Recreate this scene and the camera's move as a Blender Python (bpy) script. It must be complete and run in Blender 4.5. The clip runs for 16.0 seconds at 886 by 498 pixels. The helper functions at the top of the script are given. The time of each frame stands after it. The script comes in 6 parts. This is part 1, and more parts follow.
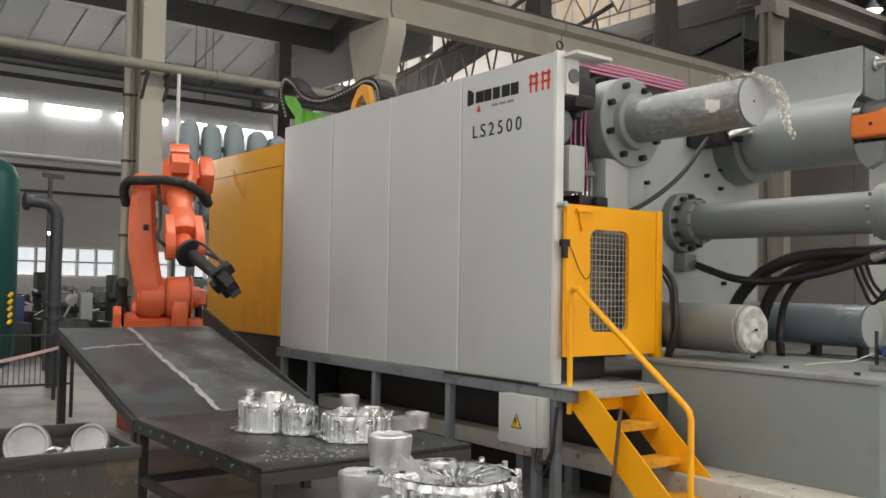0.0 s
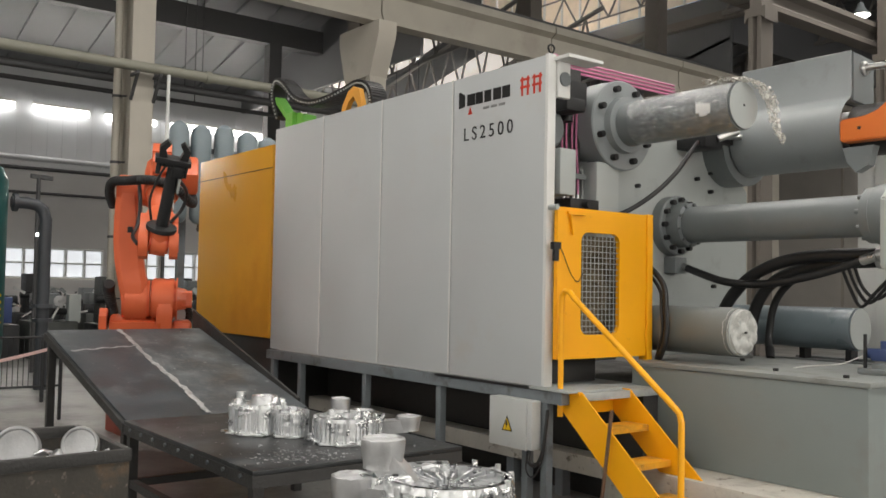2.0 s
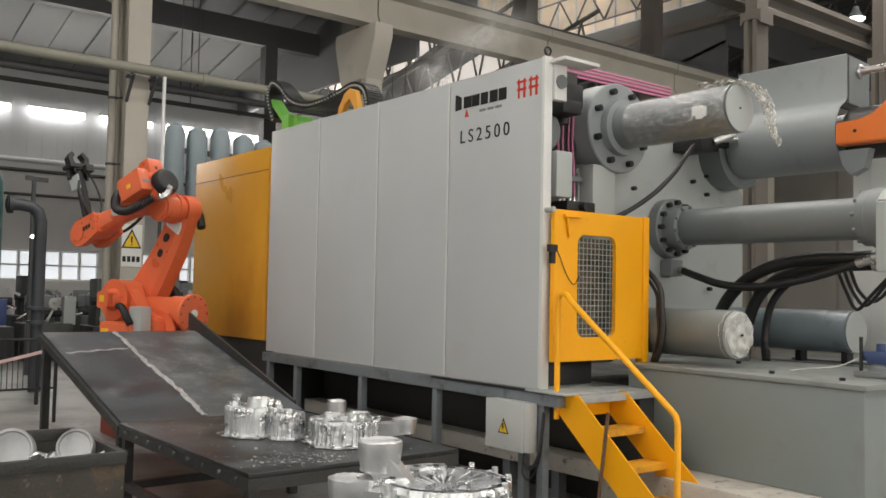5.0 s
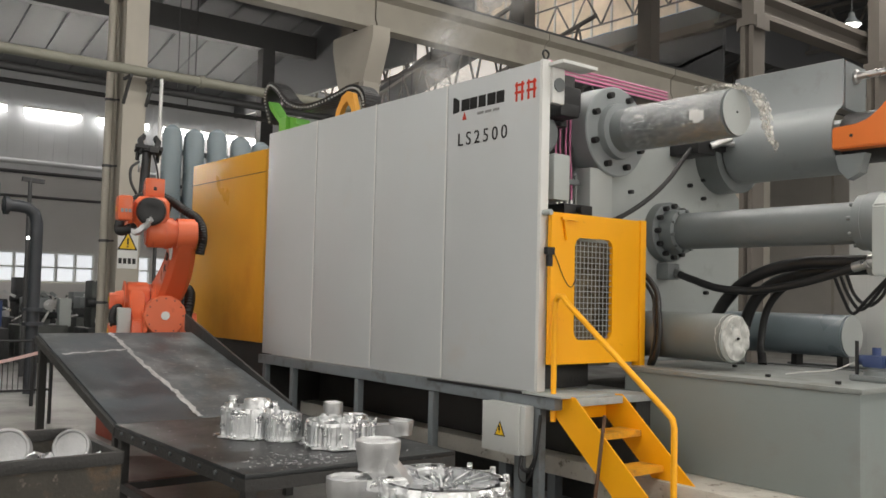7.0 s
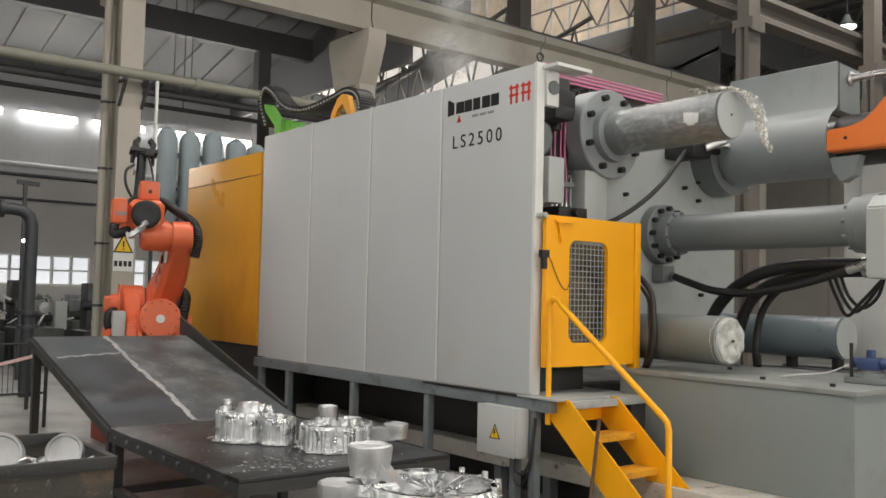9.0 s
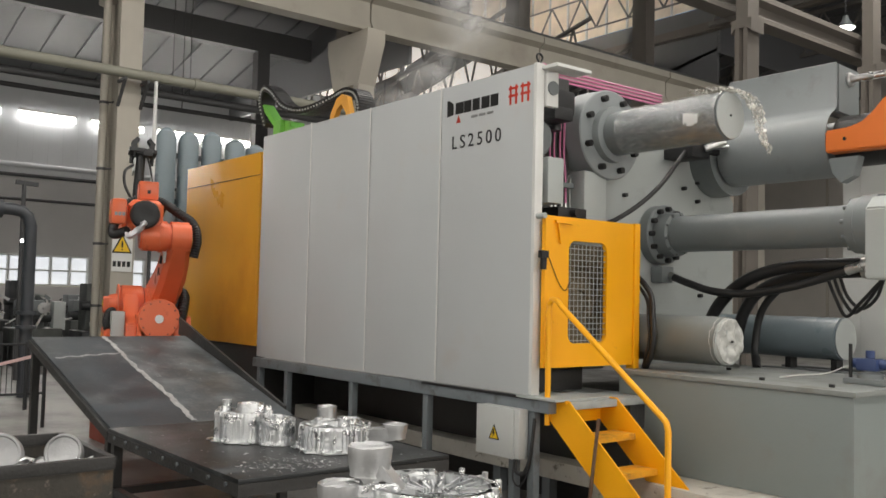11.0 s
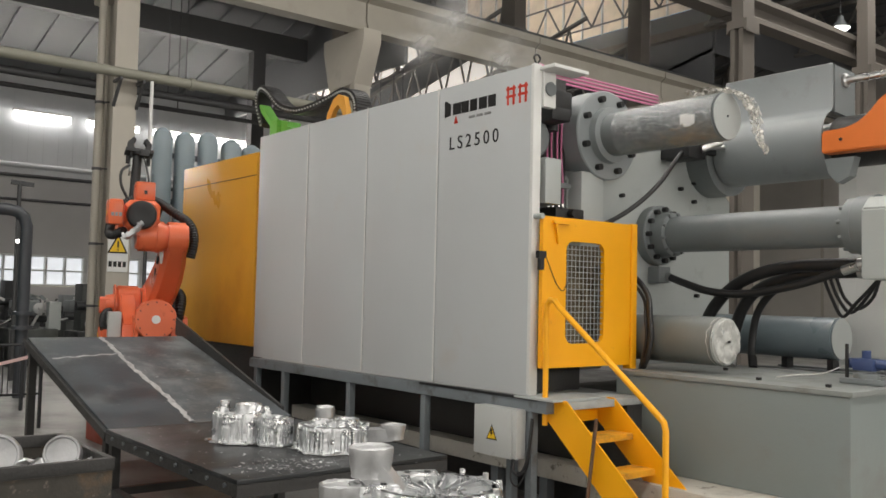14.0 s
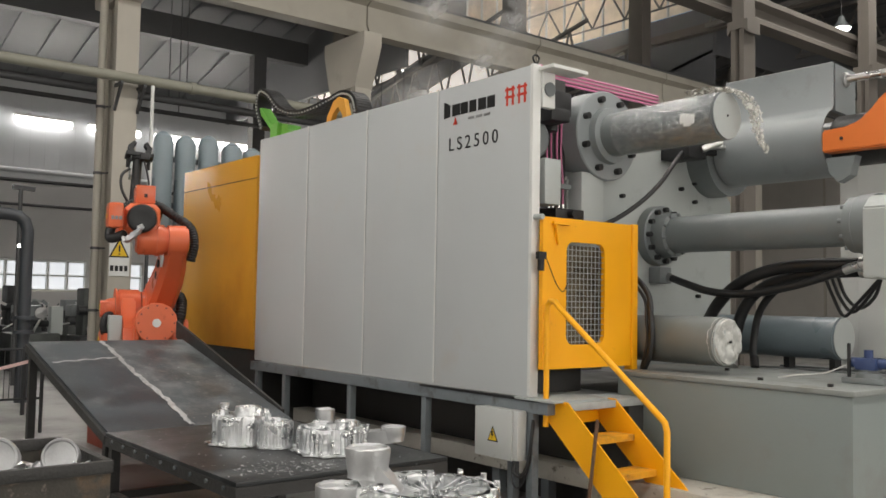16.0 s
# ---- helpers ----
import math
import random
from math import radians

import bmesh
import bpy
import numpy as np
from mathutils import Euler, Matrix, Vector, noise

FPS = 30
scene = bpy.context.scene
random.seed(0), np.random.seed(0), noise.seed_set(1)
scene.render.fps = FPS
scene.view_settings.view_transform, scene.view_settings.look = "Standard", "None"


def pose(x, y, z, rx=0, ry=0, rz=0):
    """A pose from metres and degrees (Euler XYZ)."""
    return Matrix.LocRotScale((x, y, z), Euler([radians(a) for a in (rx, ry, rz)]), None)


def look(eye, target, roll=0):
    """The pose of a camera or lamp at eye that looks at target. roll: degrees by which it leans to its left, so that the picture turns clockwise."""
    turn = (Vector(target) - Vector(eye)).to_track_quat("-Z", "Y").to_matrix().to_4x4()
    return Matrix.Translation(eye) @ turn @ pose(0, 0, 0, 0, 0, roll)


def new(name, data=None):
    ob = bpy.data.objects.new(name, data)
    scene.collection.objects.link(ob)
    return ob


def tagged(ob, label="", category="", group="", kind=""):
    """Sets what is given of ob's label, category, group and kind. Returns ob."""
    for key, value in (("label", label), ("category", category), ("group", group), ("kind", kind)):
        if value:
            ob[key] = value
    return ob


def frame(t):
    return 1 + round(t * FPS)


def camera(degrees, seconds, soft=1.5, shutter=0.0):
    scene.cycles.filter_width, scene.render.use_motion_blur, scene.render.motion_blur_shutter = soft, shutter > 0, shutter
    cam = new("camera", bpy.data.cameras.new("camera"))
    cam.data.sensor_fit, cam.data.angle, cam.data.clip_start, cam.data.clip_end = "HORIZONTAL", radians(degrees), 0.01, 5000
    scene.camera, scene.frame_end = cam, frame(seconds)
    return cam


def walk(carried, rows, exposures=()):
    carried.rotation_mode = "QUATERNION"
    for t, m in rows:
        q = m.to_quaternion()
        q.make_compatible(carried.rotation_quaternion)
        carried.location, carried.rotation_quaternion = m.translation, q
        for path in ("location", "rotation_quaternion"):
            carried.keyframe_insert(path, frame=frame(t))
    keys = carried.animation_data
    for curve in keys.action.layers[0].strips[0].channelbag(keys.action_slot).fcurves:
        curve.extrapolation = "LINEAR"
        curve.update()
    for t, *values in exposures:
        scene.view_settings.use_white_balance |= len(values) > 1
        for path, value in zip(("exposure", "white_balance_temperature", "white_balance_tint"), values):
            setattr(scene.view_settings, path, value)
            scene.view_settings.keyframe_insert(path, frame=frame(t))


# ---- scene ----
# ---------- camera ----------
cam = camera(52.8, 16.0, soft=1.6)
PATH = [
    (0, (4.48, -4.333, 1.537), (2.883, -3.131, 1.619), 1.0),
    (0.5, (4.478, -4.328, 1.533), (2.889, -3.117, 1.619), 1.1),
    (1, (4.469, -4.33, 1.533), (2.885, -3.113, 1.621), 1.1),
    (1.5, (4.474, -4.343, 1.531), (2.891, -3.124, 1.62), 1.1),
    (2, (4.475, -4.345, 1.54), (2.893, -3.125, 1.627), 1.1),
    (2.5, (4.475, -4.338, 1.538), (2.892, -3.119, 1.625), 1.2),
    (3, (4.474, -4.34, 1.538), (2.892, -3.12, 1.626), 1.2),
    (3.5, (4.468, -4.353, 1.533), (2.889, -3.129, 1.623), 1.3),
    (4, (4.468, -4.346, 1.539), (2.89, -3.121, 1.629), 1.2),
    (6.5, (4.469, -4.346, 1.535), (2.896, -3.114, 1.635), 1.3),
    (7, (4.466, -4.356, 1.526), (2.896, -3.122, 1.628), 1.4),
    (7.5, (4.472, -4.345, 1.533), (2.902, -3.109, 1.636), 1.4),
    (8, (4.473, -4.346, 1.528), (2.906, -3.107, 1.634), 1.4),
    (8.5, (4.472, -4.339, 1.527), (2.906, -3.1, 1.635), 1.4),
    (9, (4.474, -4.341, 1.535), (2.908, -3.102, 1.641), 1.3),
    (11.5, (4.469, -4.344, 1.534), (2.906, -3.101, 1.642), 1.4),
    (12, (4.468, -4.341, 1.536), (2.906, -3.097, 1.644), 1.5),
    (12.5, (4.462, -4.339, 1.544), (2.899, -3.096, 1.648), 1.4),
    (13, (4.46, -4.349, 1.537), (2.899, -3.103, 1.643), 1.4),
    (13.5, (4.462, -4.344, 1.539), (2.901, -3.099, 1.644), 1.3),
    (14, (4.465, -4.362, 1.539), (2.907, -3.112, 1.646), 1.3),
    (14.5, (4.464, -4.351, 1.535), (2.909, -3.099, 1.646), 1.2),
    (15, (4.472, -4.351, 1.531), (2.916, -3.099, 1.645), 1.2),
    (15.5, (4.467, -4.338, 1.533), (2.908, -3.09, 1.646), 1.0),
    (16, (4.464, -4.336, 1.527), (2.903, -3.091, 1.641), 1.0),
]
walk(cam, [(t, look(e, g, r)) for t, e, g, r in PATH])

# ---------- world and lights ----------
world = bpy.data.worlds.new("sky")
scene.world = world
world.use_nodes = True
sky = world.node_tree.nodes.new("ShaderNodeTexSky")
sky.sky_type, sky.sun_disc = "NISHITA", False
sky.sun_elevation, sky.sun_rotation = radians(50), radians(200)
world.node_tree.nodes["Background"].inputs[1].default_value = 0.15
world.node_tree.links.new(sky.outputs[0], world.node_tree.nodes["Background"].inputs[0])
scene.view_settings.exposure = -0.46


def area(name, eye, target, sx, sy, watts, colour=(1, 0.95, 0.87)):
    l = bpy.data.lights.new(name, "AREA")
    l.shape, l.size, l.size_y, l.energy, l.color = "RECTANGLE", sx, sy, watts, colour
    ob = new(name, l)
    ob.matrix_world = look(eye, target)
    return ob


# daylight through the skylight strips of the roof
for sx, watts in ((-18.4, 4300), (-4.3, 720), (5.9, 720)):
    for sy in (-9.0, 3.0, 15.0):
        area("skylight_daylight", (sx, sy, 11.2 if sx > -12 else 8.6), (sx, sy + 0.001, 0), 1.6, 9.0, watts)
# added fill lamps that brighten the machine and far bay, at no window opening
area("side_fill_light", (4, -15.7, 4.2), (2, 0, 2.2), 20.0, 3.0, 700)
area("front_fill_light", (15.6, 2, 4.5), (0, 2, 2.0), 18.0, 3.0, 1350)
area("far_bay_fill_light", (-21.6, 5, 6.3), (-10, 5, 3.0), 16.0, 0.5, 700)

# ---------- materials ----------
MATS = {}


def mat(name, colour, rough=0.5, metal=0.0, vary=0.12, scale=3.0, bump=0.05, fine=60.0, stain=None, stain_amount=0.0,
        stain_scale=1.5, coat=0.0, streak=1.0, emit=0.0, speck=None, speck_scale=45.0, speck_level=0.62):
    """A painted, cast or mineral surface: base colour with broad variation, stains and fine relief."""
    if name in MATS:
        return MATS[name]
    m = bpy.data.materials.new(name)
    m.use_nodes = True
    nt = m.node_tree
    bsdf = nt.nodes["Principled BSDF"]
    tex = nt.nodes.new("ShaderNodeTexCoord")
    mp = nt.nodes.new("ShaderNodeMapping")
    mp.inputs["Scale"].default_value = (1, 1, streak)
    nt.links.new(tex.outputs["Object"], mp.inputs[0])
    big = nt.nodes.new("ShaderNodeTexNoise")
    big.inputs["Scale"].default_value, big.inputs["Detail"].default_value = scale, 6
    nt.links.new(mp.outputs[0], big.inputs["Vector"])
    small = nt.nodes.new("ShaderNodeTexNoise")
    small.inputs["Scale"].default_value, small.inputs["Detail"].default_value = fine, 4
    nt.links.new(tex.outputs["Object"], small.inputs["Vector"])
    ramp = nt.nodes.new("ShaderNodeMapRange")
    ramp.inputs[1].default_value, ramp.inputs[2].default_value = 0.3, 0.7
    ramp.inputs[3].default_value, ramp.inputs[4].default_value = 1 - vary, 1 + vary
    nt.links.new(big.outputs[0], ramp.inputs[0])
    mul = nt.nodes.new("ShaderNodeMix")
    mul.data_type, mul.blend_type = "RGBA", "MULTIPLY"
    mul.inputs[0].default_value = 1
    mul.inputs[6].default_value = (*colour, 1)
    nt.links.new(ramp.outputs[0], mul.inputs[7])
    out = mul.outputs[2]
    if stain:
        st = nt.nodes.new("ShaderNodeTexNoise")
        st.inputs["Scale"].default_value, st.inputs["Detail"].default_value = stain_scale, 8
        st.inputs["Roughness"].default_value = 0.65
        nt.links.new(mp.outputs[0], st.inputs["Vector"])
        sr = nt.nodes.new("ShaderNodeMapRange")
        sr.inputs[1].default_value, sr.inputs[2].default_value = 0.66 - 0.25 * stain_amount, 0.72
        nt.links.new(st.outputs[0], sr.inputs[0])
        mx = nt.nodes.new("ShaderNodeMix")
        mx.data_type = "RGBA"
        nt.links.new(sr.outputs[0], mx.inputs[0])
        nt.links.new(out, mx.inputs[6])
        mx.inputs[7].default_value = (*stain, 1)
        out = mx.outputs[2]
    if speck:
        sn = nt.nodes.new("ShaderNodeTexNoise")
        sn.inputs["Scale"].default_value, sn.inputs["Detail"].default_value = speck_scale, 9
        sn.inputs["Roughness"].default_value = 0.7
        nt.links.new(tex.outputs["Object"], sn.inputs["Vector"])
        sm = nt.nodes.new("ShaderNodeMapRange")
        sm.inputs[1].default_value, sm.inputs[2].default_value = speck_level - 0.02, speck_level + 0.05
        nt.links.new(sn.outputs[0], sm.inputs[0])
        sx = nt.nodes.new("ShaderNodeMix")
        sx.data_type = "RGBA"
        nt.links.new(sm.outputs[0], sx.inputs[0])
        nt.links.new(out, sx.inputs[6])
        sx.inputs[7].default_value = (*speck, 1)
        out = sx.outputs[2]
    nt.links.new(out, bsdf.inputs["Base Color"])
    rr = nt.nodes.new("ShaderNodeMapRange")
    rr.inputs[1].default_value, rr.inputs[2].default_value = 0.3, 0.7
    rr.inputs[3].default_value, rr.inputs[4].default_value = max(0.02, rough - 0.1), min(1, rough + 0.12)
    nt.links.new(big.outputs[0], rr.inputs[0])
    nt.links.new(rr.outputs[0], bsdf.inputs["Roughness"])
    bsdf.inputs["Metallic"].default_value = metal
    bsdf.inputs["Coat Weight"].default_value = coat
    if bump:
        bp = nt.nodes.new("ShaderNodeBump")
        bp.inputs["Strength"].default_value, bp.inputs["Distance"].default_value = bump * 4, 0.01
        nt.links.new(small.outputs[0], bp.inputs["Height"])
        nt.links.new(bp.outputs[0], bsdf.inputs["Normal"])
    if emit:
        bsdf.inputs["Emission Color"].default_value = (*colour, 1)
        bsdf.inputs["Emission Strength"].default_value = emit
    MATS[name] = m
    return m


def glassy(name, colour, rough, alpha_like):
    m = bpy.data.materials.new(name)
    m.use_nodes = True
    nt = m.node_tree
    nt.nodes.remove(nt.nodes["Principled BSDF"])
    mix, tr, gl = (nt.nodes.new(n) for n in ("ShaderNodeMixShader", "ShaderNodeBsdfTransparent", "ShaderNodeBsdfGlossy"))
    gl.inputs["Color"].default_value = (*colour, 1)
    gl.inputs["Roughness"].default_value = rough
    ns = nt.nodes.new("ShaderNodeTexNoise")
    ns.inputs["Scale"].default_value, ns.inputs["Detail"].default_value = 14, 5
    mr = nt.nodes.new("ShaderNodeMapRange")
    mr.inputs[1].default_value, mr.inputs[2].default_value = 0.42, 0.68
    mr.inputs[3].default_value, mr.inputs[4].default_value = alpha_like * 0.4, min(0.9, alpha_like * 2.2)
    bp = nt.nodes.new("ShaderNodeBump")
    bp.inputs["Strength"].default_value, bp.inputs["Distance"].default_value = 0.9, 0.03
    nt.links.new(ns.outputs[0], bp.inputs["Height"])
    nt.links.new(bp.outputs[0], gl.inputs["Normal"])
    nt.links.new(ns.outputs[0], mr.inputs[0])
    nt.links.new(mr.outputs[0], mix.inputs[0])
    nt.links.new(tr.outputs[0], mix.inputs[1])
    nt.links.new(gl.outputs[0], mix.inputs[2])
    nt.links.new(mix.outputs[0], nt.nodes["Material Output"].inputs[0])
    return m


WHITE = mat("white sheet paint", (0.505, 0.522, 0.527), 0.42, vary=0.03, scale=1.2, bump=0.012, fine=140, stain=(0.51, 0.505, 0.49), stain_amount=0.3, stain_scale=1.4)
WHITE_EDGE = mat("pale edge paint", (0.68, 0.68, 0.66), 0.45, vary=0.05, bump=0.01)
AMBER = mat("amber enclosure paint", (0.68, 0.335, 0.03), 0.36, vary=0.08, scale=1.1, bump=0.015, stain=(0.56, 0.25, 0.02), stain_amount=0.6, stain_scale=0.7, streak=0.7)
YELLOW = mat("yellow safety paint", (0.96, 0.43, 0.005), 0.38, vary=0.04, bump=0.02, stain=(0.7, 0.3, 0.02), stain_amount=0.05, stain_scale=5)
TREADY = mat("scuffed yellow tread", (0.75, 0.36, 0.02), 0.5, vary=0.12, scale=8, bump=0.12, fine=90, stain=(0.22, 0.13, 0.05), stain_amount=0.6, stain_scale=7)
GREY = mat("grey machine paint", (0.18, 0.197, 0.202), 0.42, vary=0.06, scale=2, bump=0.02, stain=(0.22, 0.23, 0.23), stain_amount=0.3)
GREYM = mat("mid grey machine paint", (0.27, 0.292, 0.297), 0.42, vary=0.06, scale=2, bump=0.02, stain=(0.2, 0.205, 0.2), stain_amount=0.3)
GREYD = mat("dark grey machine paint", (0.17, 0.185, 0.19), 0.42, vary=0.08, scale=2, bump=0.02, stain=(0.1, 0.1, 0.1), stain_amount=0.3)
GREYL = mat("light grey machine paint", (0.40, 0.425, 0.415), 0.45, vary=0.05, scale=2, bump=0.02, stain=(0.28, 0.28, 0.27), stain_amount=0.35)
FRAMEG = mat("blue grey frame paint", (0.17, 0.19, 0.205), 0.5, vary=0.1, scale=5, bump=0.04, stain=(0.08, 0.075, 0.07), stain_amount=0.4, stain_scale=4)
BLACKM = mat("black steel", (0.013, 0.013, 0.014), 0.5, vary=0.2, bump=0.03)
RUBBER = mat("black rubber", (0.018, 0.018, 0.019), 0.42, vary=0.15, bump=0.02)
# dark steel; also carries the shade under the guard and enclosure and behind the gate
DARK = mat("dark oily steel and deep shade", (0.03, 0.029, 0.028), 0.5, vary=0.3, scale=4, bump=0.1)
STEEL = mat("bright steel", (0.55, 0.55, 0.54), 0.3, 1.0, vary=0.1, bump=0.02)
ORANGE = mat("orange robot paint", (0.72, 0.145, 0.055), 0.36, vary=0.06, scale=3, bump=0.015, stain=(0.5, 0.08, 0.025), stain_amount=0.05, stain_scale=4)
REDPL = mat("dull red plinth paint", (0.22, 0.04, 0.022), 0.55, vary=0.12, bump=0.05, stain=(0.12, 0.05, 0.03), stain_amount=0.4)
MTOOL = mat("oily green grey paint", (0.06, 0.065, 0.062), 0.5, vary=0.3, scale=4, bump=0.05, stain=(0.02, 0.02, 0.02), stain_amount=0.5)
MTOOLB = mat("oily black paint", (0.022, 0.023, 0.025), 0.5, vary=0.3, scale=4, bump=0.05)
PANEB = mat("dusty beige pane", (0.62, 0.53, 0.42), 0.5, vary=0.2, scale=1.5, bump=0, emit=0.3)
CLAMP = mat("orange clamp paint", (0.82, 0.20, 0.03), 0.45, vary=0.06, bump=0.02)
GREEN = mat("green paint", (0.17, 0.48, 0.08), 0.4, vary=0.06, bump=0.02)
TEAL = mat("dark teal tank paint", (0.01, 0.075, 0.072), 0.35, vary=0.1, bump=0.02)
ALU = mat("raw cast aluminium", (0.76, 0.77, 0.78), 0.29, 1.0, vary=0.14, scale=11, bump=0.2, fine=38)
ALUD = mat("dull cast aluminium", (0.52, 0.525, 0.53), 0.44, 0.9, vary=0.16, scale=9, bump=0.05, fine=70)
PLATE = mat("worn black plate", (0.045, 0.053, 0.06), 0.4, 0.0, vary=0.35, scale=2.5, bump=0.04, fine=40, stain=(0.11, 0.12, 0.125), stain_amount=0.5, stain_scale=3.0, speck=(0.26, 0.27, 0.28), speck_scale=26, speck_level=0.66)
TABLEP = mat("oily table plate", (0.018, 0.02, 0.022), 0.4, 0.0, vary=0.4, scale=2.5, bump=0.05, fine=40, stain=(0.075, 0.08, 0.082), stain_amount=0.45, stain_scale=2.4, speck=(0.3, 0.31, 0.32), speck_scale=18, speck_level=0.66)
PLATEW = mat("scratched plate", (0.062, 0.07, 0.076), 0.45, 0.0, vary=0.4, scale=3.5, bump=0.05, fine=40, stain=(0.2, 0.215, 0.22), stain_amount=0.85, stain_scale=2.6, speck=(0.34, 0.35, 0.36), speck_scale=22, speck_level=0.64)
WELD = mat("aluminium smear", (0.42, 0.42, 0.42), 0.5, 0.4, vary=0.3, scale=20, bump=0.25, fine=50)
RUST = mat("rusty bin steel", (0.055, 0.05, 0.042), 0.6, 0.2, vary=0.3, scale=5, bump=0.1, stain=(0.14, 0.09, 0.05), stain_amount=0.5, stain_scale=5, speck=(0.2, 0.17, 0.14), speck_scale=18, speck_level=0.62)
BROWN = mat("rusty bar", (0.14, 0.08, 0.05), 0.65, 0.3, vary=0.3, scale=12, bump=0.1)
BEIGE = mat("beige column paint", (0.42, 0.39, 0.335), 0.65, vary=0.07, scale=1.2, bump=0.04, stain=(0.36, 0.33, 0.28), stain_amount=0.3, stain_scale=0.9)
BEIGED = mat("beam paint", (0.36, 0.335, 0.285), 0.7, vary=0.08, scale=1.0, bump=0.04, stain=(0.3, 0.27, 0.23), stain_amount=0.4, stain_scale=0.7)
TANKP = mat("tank side paint", (0.205, 0.23, 0.225), 0.42, vary=0.05, scale=1.5, bump=0.02, stain=(0.2, 0.205, 0.2), stain_amount=0.3)
LIDP = mat("scuffed tank lid", (0.235, 0.25, 0.24), 0.55, vary=0.1, scale=3, bump=0.04, stain=(0.16, 0.155, 0.14), stain_amount=0.6, stain_scale=3, speck=(0.33, 0.33, 0.31), speck_scale=16, speck_level=0.64)
CABG = mat("cabinet grey paint", (0.5, 0.51, 0.495), 0.45, vary=0.04, scale=3, bump=0.01, stain=(0.4, 0.4, 0.38), stain_amount=0.3, stain_scale=4)
WHEELG = mat("amber guard paint", (0.78, 0.38, 0.06), 0.45, vary=0.08, bump=0.02)
CONC = mat("shop floor concrete", (0.22, 0.216, 0.205), 0.42, vary=0.14, scale=0.7, bump=0.06, fine=30, stain=(0.07, 0.068, 0.064), stain_amount=0.9, stain_scale=1.6, speck=(0.1, 0.098, 0.092), speck_scale=7, speck_level=0.63)
PLINTH = mat("painted concrete plinth", (0.52, 0.50, 0.45), 0.7, vary=0.1, scale=2, bump=0.12, fine=25, stain=(0.33, 0.31, 0.27), stain_amount=0.5, stain_scale=3, speck=(0.2, 0.18, 0.15), speck_scale=9, speck_level=0.6)
WALLM = mat("grey wall cladding", (0.55, 0.56, 0.575), 0.6, vary=0.05, scale=0.5, bump=0.02)
WALLD = mat("brown grey wall", (0.58, 0.565, 0.56), 0.7, vary=0.08, scale=0.5, bump=0.03)
ROOFM = mat("roof sheet", (0.13, 0.132, 0.138), 0.6, vary=0.07, scale=0.4, bump=0.0)
PURLIN = mat("dark purlin steel", (0.06, 0.06, 0.062), 0.6, vary=0.1, bump=0.0)
TRUSSM = mat("truss steel", (0.16, 0.15, 0.14), 0.6, vary=0.1, bump=0.0)
PINK = mat("pink hose", (0.62, 0.20, 0.36), 0.4, vary=0.08, bump=0.0)
BLUEV = mat("blue valve paint", (0.035, 0.06, 0.16), 0.4, vary=0.1, bump=0.03)
TANKG = mat("blue grey bottle paint", (0.20, 0.245, 0.27), 0.35, vary=0.08, scale=2, bump=0.02)
BLACKP = mat("black print", (0.012, 0.012, 0.012), 0.5, vary=0.0, bump=0)
REDP = mat("red print", (0.62, 0.045, 0.02), 0.5, vary=0.0, bump=0)
GREYP = mat("grey print", (0.25, 0.25, 0.25), 0.5, vary=0.0, bump=0)
SIGNY = mat("sign yellow", (0.82, 0.52, 0.02), 0.45, vary=0.04, bump=0)
SIGNW = mat("sign white", (0.72, 0.72, 0.70), 0.5, vary=0.04, bump=0)
DARKC = mat("dark brown concrete", (0.13, 0.115, 0.1), 0.75, vary=0.12, scale=1.0, bump=0.04)
OLIVE = mat("olive pipe paint", (0.25, 0.245, 0.2), 0.55, vary=0.1, scale=1.5, bump=0.02)
ENDWALL = mat("dim end wall", (0.42, 0.395, 0.36), 0.7, vary=0.1, scale=0.6, bump=0.02)
BARE = mat("greased bare steel", (0.185, 0.2, 0.195), 0.42, 0.25, vary=0.12, scale=2.5, bump=0.03, stain=(0.16, 0.14, 0.115), stain_amount=0.3, stain_scale=2)
PIPEM = mat("dark blue grey pipe", (0.06, 0.065, 0.075), 0.45, vary=0.1, bump=0.02)
CARTON = mat("brown die block", (0.12, 0.095, 0.06), 0.6, vary=0.4, scale=7, bump=0.1, stain=(0.26, 0.22, 0.16), stain_amount=0.5, stain_scale=5)
WRAP = glassy("stretch film", (0.9, 0.9, 0.9), 0.18, 0.22)
LOOSE = glassy("loose film", (0.74, 0.72, 0.67), 0.5, 0.36)
FILM = mat("crumpled film", (0.5, 0.5, 0.475), 0.25, vary=0.15, scale=15, bump=0.2, fine=30)
DAYF = mat("dusty roof light", (1.0, 0.93, 0.85), 0.5, vary=0.12, scale=1.2, bump=0, emit=0.75)
DAY = mat("daylit pane", (0.95, 0.97, 1.0), 0.5, vary=0.02, bump=0, emit=1.7)
PANE = mat("bright window glass", (0.93, 0.96, 1.0), 0.3, vary=0.10, scale=0.5, bump=0, emit=0.8)
LAMP = mat("lamp glass", (1.0, 0.98, 0.94), 0.4, vary=0.0, bump=0, emit=9.0)
TAPE = mat("red and white tape", (0.7, 0.5, 0.48), 0.5, vary=0.1, bump=0)


# ---------- mesh helpers ----------
def bm_new():
    return bmesh.new()


